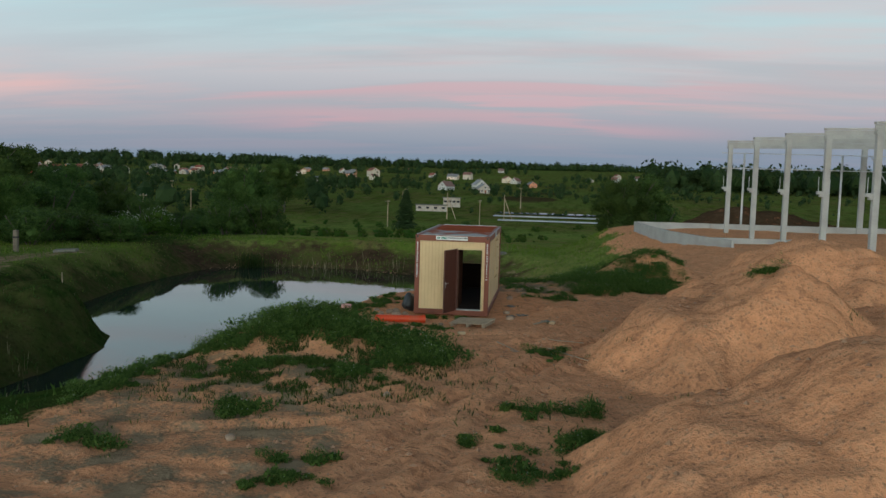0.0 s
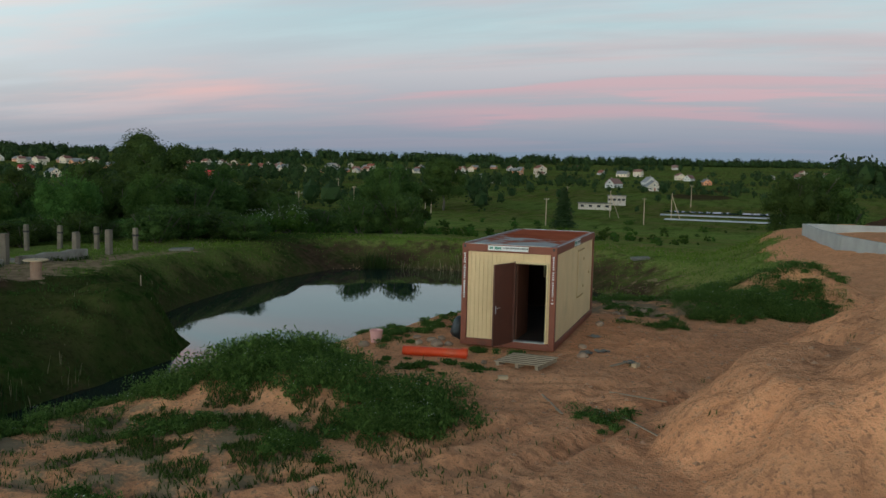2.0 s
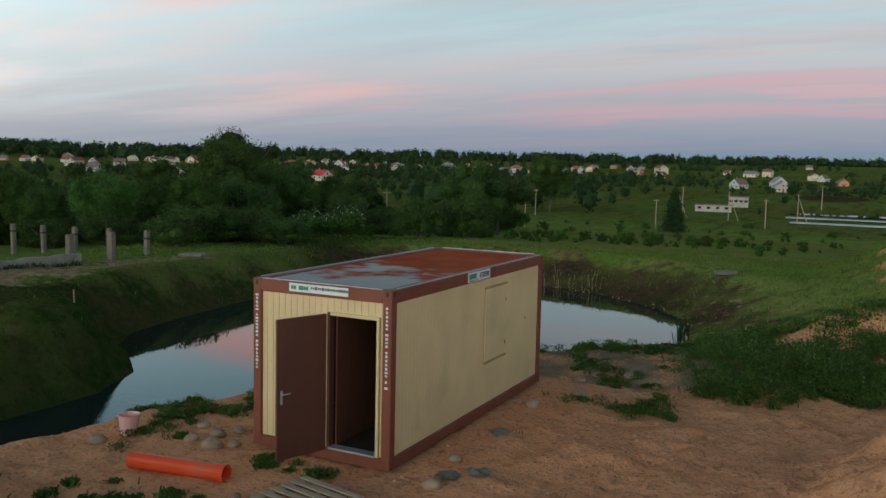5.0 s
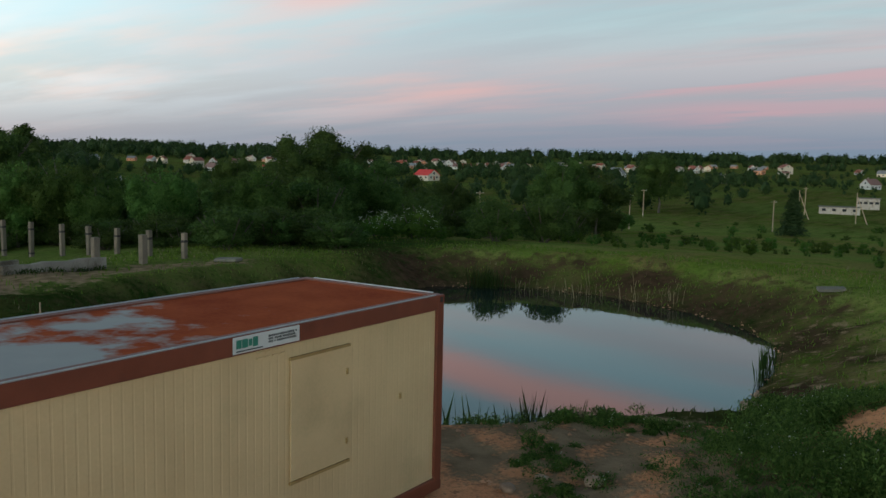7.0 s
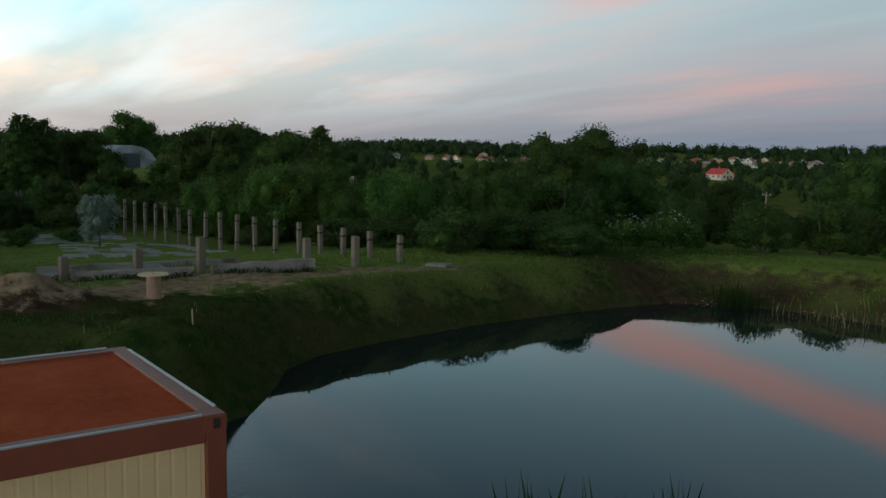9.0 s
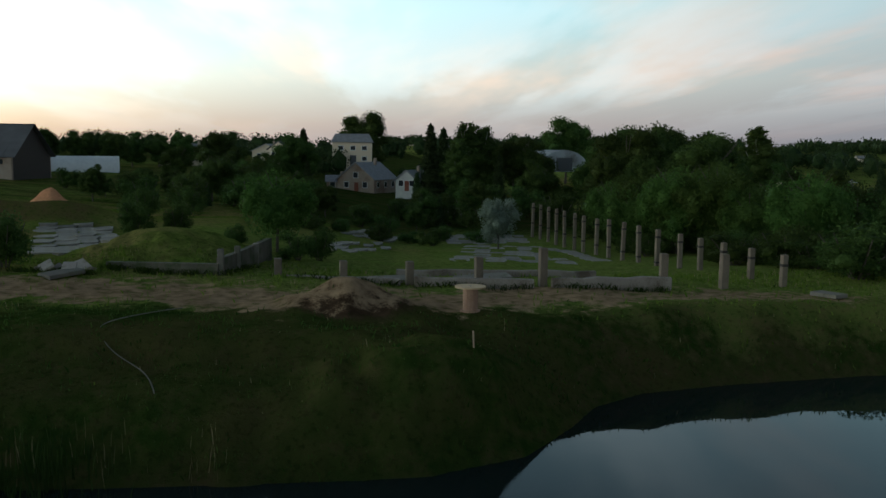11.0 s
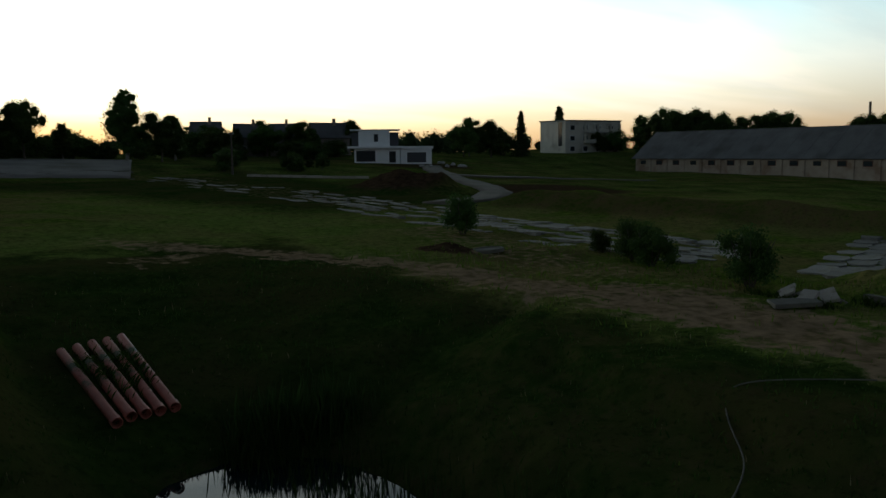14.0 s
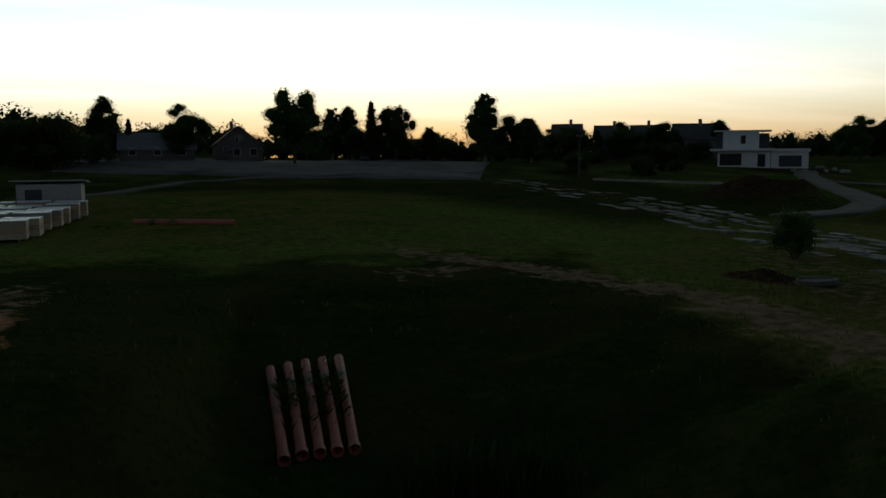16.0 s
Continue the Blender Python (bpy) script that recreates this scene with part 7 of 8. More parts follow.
def make_tree(name, label, kind, tall, seed, leaf, bark, n, size):
    rng = np.random.RandomState(seed)
    t = thing(name, label, "tree", pose(0, 0, -60), "trees")
    lobes, droop, long, fill = [], 0.0, 1.0, 0.25
    if kind == "broad":
        lobes = [(0, 0, tall * 0.62, tall * 0.25, tall * 0.27), (0, 0, tall * 0.40, tall * 0.24, tall * 0.22)]
        for k in range(24):
            a, z = rng.uniform(0, 6.28), tall * rng.uniform(0.20, 0.92)
            w_ = tall * 0.27 * math.sin(min(1.0, (z / tall) * 1.05) * 3.0) + tall * 0.04
            lobes.append((w_ * math.cos(a), w_ * math.sin(a), z, tall * rng.uniform(0.09, 0.16), tall * rng.uniform(0.08, 0.15)))
        spread = tall * 0.3
    elif kind == "slim":
        for k in range(34):
            u = (k + 0.5) / 34
            z = tall * (0.16 + 0.80 * u)
            w_ = tall * (0.05 + 0.155 * math.sin(3.14 * min(1.0, 0.16 + 0.80 * u)) ** 0.9)
            a, r_ = 2.4 * k + rng.uniform(-0.5, 0.5), w_ * rng.uniform(0.45, 0.75)
            q = (w_ - 0.6 * r_) * rng.uniform(0.3, 1.15)
            lobes.append((q * math.cos(a), q * math.sin(a), z, r_, r_ * rng.uniform(0.7, 1.1)))
        spread, fill = tall * 0.16, 0.4
    elif kind == "round":
        lobes = [(0, 0, tall * 0.52, tall * 0.36, tall * 0.40)]
        for k in range(14):
            a, z = rng.uniform(0, 6.28), tall * rng.uniform(0.2, 0.85)
            w_ = tall * 0.33 * math.sin(z / tall * 2.9)
            lobes.append((w_ * math.cos(a), w_ * math.sin(a), z, tall * rng.uniform(0.10, 0.15), tall * rng.uniform(0.12, 0.18)))
        spread, droop, long = tall * 0.32, 0.5, 1.5
    elif kind == "bush":
        for k in range(10):
            a, w_ = 0.63 * k + rng.uniform(-0.2, 0.2), tall * rng.uniform(0.1, 0.5)
            z = tall * (rng.uniform(0.18, 0.40) if k % 2 else rng.uniform(0.4, 0.72)) * (1.1 - 0.4 * w_ / tall)
            lobes.append((w_ * math.cos(a), w_ * math.sin(a), z, tall * rng.uniform(0.2, 0.3), tall * rng.uniform(0.18, 0.28)))
        spread, fill = tall * 0.5, 0.4
    bm = bmesh.new()
    if kind == "conifer":
        # whorls of drooping boughs round a pointed stem, denser inside
        rows, boughs = [], []
        for k, z in enumerate(np.arange(tall * 0.07, tall * 0.97, tall * 0.030)):
            w_ = tall * 0.235 * (1 - z / tall) ** 0.8 * rng.uniform(0.78, 1.12) + 0.12
            for j in range(11):
                a, l_ = 0.571 * j + 2.4 * k + rng.uniform(-0.2, 0.2), w_ * rng.uniform(0.7, 1.1)
                for u in np.linspace(0.2, 1, 9):
                    rr = l_ * u
                    rows.append((math.cos(a) * rr + rng.normal() * 0.09, math.sin(a) * rr + rng.normal() * 0.09, z - 0.30 * rr + 0.10 * l_ * u * u + rng.normal() * 0.09))
            if k % 2 == 0:
                boughs.append((0, 0, z, w_ * 0.66, tall * 0.05))
        p = np.array(rows)
        d = p * [1, 1, 0]
        d /= np.linalg.norm(d, axis=1, keepdims=True) + 1e-9
        add_tube(bm, (0, 0, -0.6), (0, 0, tall), tall * 0.017, 0.02, 8)
        me = with_core(leaves("crown", p, size, rng, 1.7, 0.3, d), boughs, rng, 0.9)
    else:
        p, d = lobes_points(lobes, n, rng, fill)
        p[:, 2] = np.maximum(p[:, 2], 0.04 * tall if kind == "bush" else 0.10 * tall)
        me = with_core(leaves("crown", p, size, rng, long, droop), lobes, rng, {"slim": 0.55, "bush": 0.5, "broad": 0.62, "round": 0.6}[kind])
        if kind == "bush" and name == "sapling":
            limbs(bm, tall * 0.8, tall * 0.4, rng, tall * 0.02, 5)
        elif kind == "bush":
            for k in range(7):
                a = 0.9 * k
                add_tube(bm, (0, 0, -0.3), (math.cos(a) * tall * 0.4, math.sin(a) * tall * 0.4, tall * 0.7), tall * 0.018, tall * 0.006, 6)
        else:
            limbs(bm, tall, spread, rng, tall * 0.020, 7)
    part("trunk", bm, bark, t)
    part_mesh("crown", me, leaf, t)
    return t


TREES = {
    "broad": [make_tree("tree", "full-crowned dark green broadleaf tree", "broad", 12, s, M_LEAF, M_BARK, 12500, 0.15) for s in (1, 2, 3)],
    "great": [make_tree("tree", "great dark spreading broadleaf tree", "broad", 22, 31, M_LEAF, M_BARK, 20000, 0.19)],
    "slim": [make_tree("tree", "slim birch tree with a loose crown", "slim", 12, s, M_LEAF, M_BIRCH, 7000, 0.13) for s in (4, 5)],
    "willow": [make_tree("tree", "rounded light green willow tree", "round", 8, s, M_WILLOW, M_BARK, 9000, 0.105) for s in (6, 7)],
    "silver": [make_tree("tree", "silver-leaved rounded willow tree", "round", 6, 8, M_SILVER, M_BARK, 5200, 0.085)],
    "conifer": [make_tree("tree", "dark pointed spruce tree", "conifer", 12, s, M_CONIFER, M_BARK, 0, 0.20) for s in (9, 10)],
    "bush": [make_tree("bush", "dense dark green bush", "bush", 3, s, M_LEAF, M_BARK, 5000, 0.07) for s in (11, 12, 13)],
    "sapling": [make_tree("sapling", "young tree with a thin green crown", "bush", 3, s, M_LEAF2, M_BARK, 700, 0.075) for s in (14, 15)],
    "elder": [make_tree("bush", "green elder bush with white blossom", "bush", 3, 16, M_LEAF2, M_BARK, 2000, 0.10)],
}
TALL = {"broad": 12, "great": 22, "slim": 12, "willow": 8, "silver": 6, "conifer": 12, "bush": 3, "sapling": 3, "elder": 3}
first_use = set()
tree_rng = random.Random(77)


def in_view_gap(x, y):
    """The open yards in front of the villa, the flats and the barn, seen from the pond."""
    dx, dy = x + 9, y - 13
    yaw, r = math.degrees(math.atan2(-dx, dy)) % 360, math.hypot(dx, dy)
    return (141.5 < yaw < 149.5 and 60 < r < 166) or (128.5 < yaw < 135.5 and 70 < r < 238) or (110 < yaw < 129.5 and 55 < r < 200) or (87.8 < yaw < 92.4 and 95 < r < 176) or (74 < yaw < 77.6 and 150 < r < 204)


def plant(kind, x, y, tall, wide=1.0):
    if in_view_gap(x, y):
        return None
    p = tree_rng.choice(TREES[kind])
    s = tall / TALL[kind] * (0.86 if y < -122 and x > -70 else 1.0)
    m = Matrix.Translation((x, y, ground_z(x, y) - 0.05)) @ Euler((0, 0, tree_rng.uniform(0, 6.28))).to_matrix().to_4x4() @ Matrix.Diagonal((s * wide / p.scale.x, s * wide / p.scale.y, s / p.scale.z, 1))
    if p.name not in first_use:
        first_use.add(p.name)
        p.matrix_basis = m
        return p
    return copy_thing(p, m)


# single trees: x, y, height
plant("great", -105, 124, 19.6, 1.35)
for x, y, h in ((-47, 104, 11.6), (-52, 116, 11.4), (-90, 258, 18.8), (13, 112, 11.6), (16.7, 121.6, 12.9), (-65, 71, 12), (-69, 81, 10.4), (-75, 59, 8.5), (-77, 72, 10), (-64, 94, 9), (-59, 142, 14), (-247, 16, 18.4), (-220, 69, 18), (-23.1, -126, 14.0), (-41.5, -138, 11.5), (-61.6, -131, 10.2), (-5.9, -141, 11.6), (17, -141, 9), (-126.4, 54, 15), (-130.4, 57.8, 15.4), (-134, 62.5, 15.8), (-118, 62.5, 14.8), (-112.7, 61.7, 14), (-141.7, 55.4, 13), (-185, 48, 13.2), (-184, 51, 13.4), (-181, -16, 10.2), (-186, -15, 10.4), (-173, 0.3, 11.4), (-180, 38, 13.5), (-222, -43, 9.4), (-223, -36.7, 8.9), (-224.3, -30.9, 9), (-168, -22, 7.5), (-164, -12, 7), (-166, -4, 7.5), (-194, 50, 5.5), (-196, 66, 4.2), (-192, 71, 6), (-183.3, -118.3, 12.1), (-185.4, -115.4, 13.3), (-187.9, -111.9, 13.5), (-190.3, -108.4, 13.0), (-193.0, -104.2, 12.0), (-195.2, -100.6, 12.4), (-197.4, -97.0, 13.1), (-199.1, -94.0, 12.9), (-206.8, -79.0, 12.3), (-208.9, -74.2, 12.4), (-137, -138, 9.5), (-132, -134, 8.8), (-143, -137, 9), (-192, -124, 13), (-196, -118, 12.4), (-201, -110, 11), (-206, -102, 11.4), (-215, -79, 11.5), (-219, -76, 11), (-208, -60, 9.4), (-210, -52, 9.2), (-212, -45, 9.0), (-113, -152, 8)):
    plant("broad", x, y, h, 1.1)
for x, y, h in ((-175, 100, 18), (-160, 73, 15), (-153, 77, 14.6), (-158, 66, 14.2), (-178.6, 36, 16.6), (-180, 40, 15.8), (-167, 33, 13), (-32, -153, 12.2), (-35, -154, 12.6), (-56.4, -133, 14.6), (-66, -136, 9.6), (7.6, -143, 13.2), (-187, -128, 11.5), (-116, -156, 8.6), (-48, -140, 7.5)):
    plant("slim", x, y, h, 1.3)
for x, y, h in ((-176, 2, 12.4), (-173, 28, 15.6), (-176, 31, 14.8), (-193, -163, 13.5), (-197, -166, 13.5), (-155.6, -140, 11.5), (-37.2, -138, 12.2), (3.6, -143, 8.4), (-37, 199, 10.8)):
    plant("conifer", x, y, h, 1.5 if y > 150 else 1.0)
plant("willow", -53.2, 5.8, 5.9, 1.02)
for x, y, h in ((-78.5, 40.6, 8.9), (-73, 41, 8.8), (-69.8, 43.2, 9.0), (-78, 38.5, 7.3), (-86, 44, 8), (-81, 46, 8.5), (-71, 44.5, 6.9), (-65, 44, 6.3), (-74, 41, 6.5), (-90, 40, 7.5), (-96, 42, 7)):
    plant("willow", x, y, h)
plant("silver", -79, 25.2, 5.2)
plant("elder", -41.5, 62.0, 3.4, 1.25)
plant("elder", -44.5, 60.0, 2.8, 1.2)
for x, y, h in ((-43.9, -29.4, 3.0), (-45.2, -18.5, 1.6), (-44.6, -15.6, 2.7), (-43.6, -13.6, 2.7), (-42.0, -6.9, 3.2), (-62, -5.4, 3.0), (-63.5, -2.4, 2.8), (-32, 70, 5.2), (-47, 71, 5.3), (-35, 66, 4.6), (19, 121, 9), (-54, 3, 1.6), (-48.5, 7.4, 2.2), (-50.5, 8.6, 2.4), (-83, -9, 3.2), (-89, -6, 3.4), (-104, -14, 4.2), (-96, -7, 4.6), (11, -122, 9), (15, -124, 9.4), (20, -126, 8.6), (7, -128, 6)):
    plant("bush", x, y, h, 0.85 if h < 4 else 1.1)


def scatter(kinds, n, area, talls, seed, wide=1.0, avoid=None):
    """Plants at random in an area (a corner, two sides) of the plan."""
    r = random.Random(seed)
    (ax, ay), (ux, uy), (vx, vy) = area
    k = 0
    while k < n:
        u, v = r.random(), r.random()
        x, y = ax + u * ux + v * vx, ay + u * uy + v * vy
        k += 1
        if avoid and avoid(x, y):
            continue
        plant(r.choice(kinds), x, y, r.uniform(*talls), wide)


# thicket behind the posts, down into the valley
scatter(["broad", "bush", "slim", "willow", "bush"], 46, ((-48, 42), (-62, 0), (-8, 34)), (3.5, 8), 21)
scatter(["broad", "broad", "slim", "bush"], 46, ((-58, 78), (-80, -10), (-20, 60)), (6, 11), 22)
scatter(["broad", "broad", "conifer"], 30, ((-110, 40), (-60, -10), (10, 90)), (7, 12), 23)
# gardens west of the slab yard
scatter(["broad", "bush", "bush", "conifer"], 40, ((-108, -8), (-46, 0), (4, 60)), (3, 7.5), 26)
scatter(["bush", "broad"], 16, ((-128, -66), (-30, 20), (30, 60)), (2, 4.5), 29, avoid=lambda x, y: y > -20 and x > -100)
scatter(["broad", "bush"], 22, ((-138, -118), (-50, 8), (-10, -34)), (4.5, 8), 30)
# hedge and trees along the south
scatter(["broad", "bush", "broad", "slim"], 46, ((-104, -146), (118, 6), (0, -22)), (4.5, 8.0), 31, 1.25, avoid=lambda x, y: -21 < x < 8 and y > -154)
scatter(["bush"], 40, ((-104, -136), (110, -4), (0, -9)), (2.2, 4.6), 32, 1.4, avoid=lambda x, y: -21 < x < 8)
scatter(["bush", "broad"], 16, ((-84, -92), (26, -16), (-6, -10)), (1.5, 3.2), 33, 1.3)
# young trees in the meadow north of the pond
scatter(["sapling"], 80, ((-62, 62), (62, 6), (0, 70)), (0.7, 2.2), 35)
scatter(["sapling"], 40, ((-120, 170), (150, 10), (10, 60)), (1.0, 2.6), 38, 1.2)
# willow scrub in the valley bottom
scatter(["bush", "bush", "willow"], 60, ((-40, 92), (-50, 8), (-30, 90)), (3.0, 6.0), 39, 1.35)
# undergrowth behind the row of posts
scatter(["bush"], 60, ((-40, 37), (-62, 0), (-2, 14)), (1.8, 3.6), 40, 1.5)
scatter(["bush"], 26, ((-36, 44), (-10, 3), (-6, 18)), (1.6, 3.2), 42, 1.5, avoid=lambda x, y: y > 50)
scatter(["sapling"], 26, ((-60, 150), (90, 6), (6, 40)), (0.8, 1.8), 36)
scatter(["bush"], 16, ((-86, 3), (2, 26), (-8, 0)), (1.4, 2.4), 45, 1.2)
scatter(["bush", "broad", "bush"], 20, ((-100, -10), (0, 40), (-30, 4)), (2.4, 5.0), 46, 1.1)
scatter(["bush", "broad", "conifer", "bush"], 30, ((-100, -34), (-6, 74), (-44, -10)), (2.4, 4.6), 47, 1.15)
# beyond the hall
scatter(["bush", "broad"], 26, ((22, 96), (46, 4), (10, 60)), (3, 8), 37)


def far_woods():
    """Woods on the skyline and tree belts over the farmland."""
    rng = np.random.RandomState(41)
    cs, ss, cores = [], [], []
    ico = bmesh.new()
    bmesh.ops.create_icosphere(ico, subdivisions=1, radius=1)
    ICO = np.array([v.co[:] for v in ico.verts])
    ICO_FACES = np.array([[v.index for v in f.verts] for f in ico.faces])
    ico.free()

    def belt(n, ax, ay, bx, by, deep, lo, hi, many=1.0):
        u = rng.random(n)
        x = ax + (bx - ax) * u + rng.normal(size=n) * deep
        y = ay + (by - ay) * u + rng.normal(size=n) * deep
        h = rng.uniform(lo * 0.62, hi * 1.04, n)
        g = height(x, y)
        for i in range(n):
            k = int((64 if h[i] < 11 else 50) * many)
            d = rng.normal(size=(k, 3))
            d /= np.linalg.norm(d, axis=1, keepdims=True)
            c = np.array([x[i], y[i], g[i] + h[i] * 0.5])
            w_ = rng.uniform(0.34, 0.52)
            cs.append(c + d * rng.uniform(0.7, 1.05, (k, 1)) * [h[i] * w_, h[i] * w_, h[i] * 0.5])
            ss.append(np.full(k, h[i] * 0.085 / many ** 0.5))
            core = ICO * [h[i] * w_ * 0.74, h[i] * w_ * 0.74, h[i] * 0.40] * rng.uniform(0.8, 1.15, (12, 1)) + c - [0, 0, h[i] * 0.04]
            cores.append(core[ICO_FACES])

    belt(520, -1500, 900, -500, 1500, 40, 15, 20)
    belt(480, -600, 1500, 150, 2100, 60, 14, 20)
    belt(260, -300, 1900, 700, 2000, 50, 10, 15)
    belt(330, 92, 690, 420, 680, 22, 18, 23)
    belt(200, -900, 560, -480, 980, 30, 8, 13)
    belt(110, -420, 900, -100, 1150, 40, 6, 12)
    belt(50, 0, 900, 320, 1000, 40, 5, 10)
    belt(60, -120, 620, 200, 700, 90, 3, 7)
    belt(150, -430, 520, -200, 620, 60, 5, 9)
    belt(140, -340, 420, -120, 440, 40, 5, 9)
    belt(40, -60, 380, 140, 420, 40, 2.5, 5)
    belt(150, -220, 390, 150, 560, 60, 1.5, 4)
    belt(110, -100, 560, 260, 760, 80, 2, 5)
    belt(60, -30, 430, 140, 440, 4, 2, 3.5)
    belt(60, -120, 620, 120, 650, 5, 2, 4)
    belt(90, -420, 330, -200, 300, 30, 4, 8, 2)
    belt(380, -1400, 100, -700, 700, 60, 13, 18)
    belt(170, -420, -60, -380, 260, 26, 7, 11, 3)
    belt(150, -330, -190, -300, -20, 20, 6, 9, 4)
    belt(120, -240, -230, -120, -200, 14, 4, 7, 4)
    belt(110, -110, -200, 60, -195, 14, 5, 8, 4)
    belt(50, 24, -150, 60, -120, 8, 6, 10, 4)
    # nearer gardens and thickets
    belt(26, -230, 265, -80, 275, 26, 7, 12)
    belt(28, -215, -14, -225, 44, 14, 4, 8, 4)
    belt(26, -150, -150, -120, -175, 10, 4, 7, 4)
    belt(24, -200, 470, 60, 530, 50, 5, 9)
    me = leaves("far_woods", np.concatenate(cs), np.concatenate(ss), rng)
    tagged(part_mesh("far_woods", me, M_FARLEAF), "dark woods and tree belts over the farmland", "trees", kind="stuff")
    me = quads_mesh("far_thicket", np.concatenate(cores))
    tagged(part_mesh("far_thicket", me, M_FARLEAF), "dense dark inner growth of the far woods", "trees", kind="stuff")


far_woods()


def blades(name, label, x, y, tall, wide, material, seed, lean=0.35, category="grass", z=None):
    """Many single blades of grass or reed standing on the ground."""
    rng = np.random.RandomState(seed)
    n = len(x)
    g = (height(x, y) if z is None else z) - 0.02
    a = rng.uniform(0, 2 * np.pi, n)
    h = np.asarray(tall) * rng.uniform(0.55, 1.25, n)
    w_ = np.asarray(wide) * rng.uniform(0.7, 1.3, n)
    side = np.stack([np.cos(a), np.sin(a), 0 * a], 1) * w_[:, None]
    b = rng.uniform(0, 2 * np.pi, n)
    bend = np.stack([np.cos(b), np.sin(b), 0 * b], 1) * (h * rng.uniform(0.05, lean, n))[:, None]
    p = np.stack([x, y, g], 1)
    upv = np.stack([0 * h, 0 * h, h], 1)
    me = quads_mesh(name, np.stack([p - side, p + side, p + upv * 0.62 + bend * 0.4 + side * 0.6, p + upv + bend], 1))
    return tagged(part_mesh(name, me, material), label, category, kind="stuff")


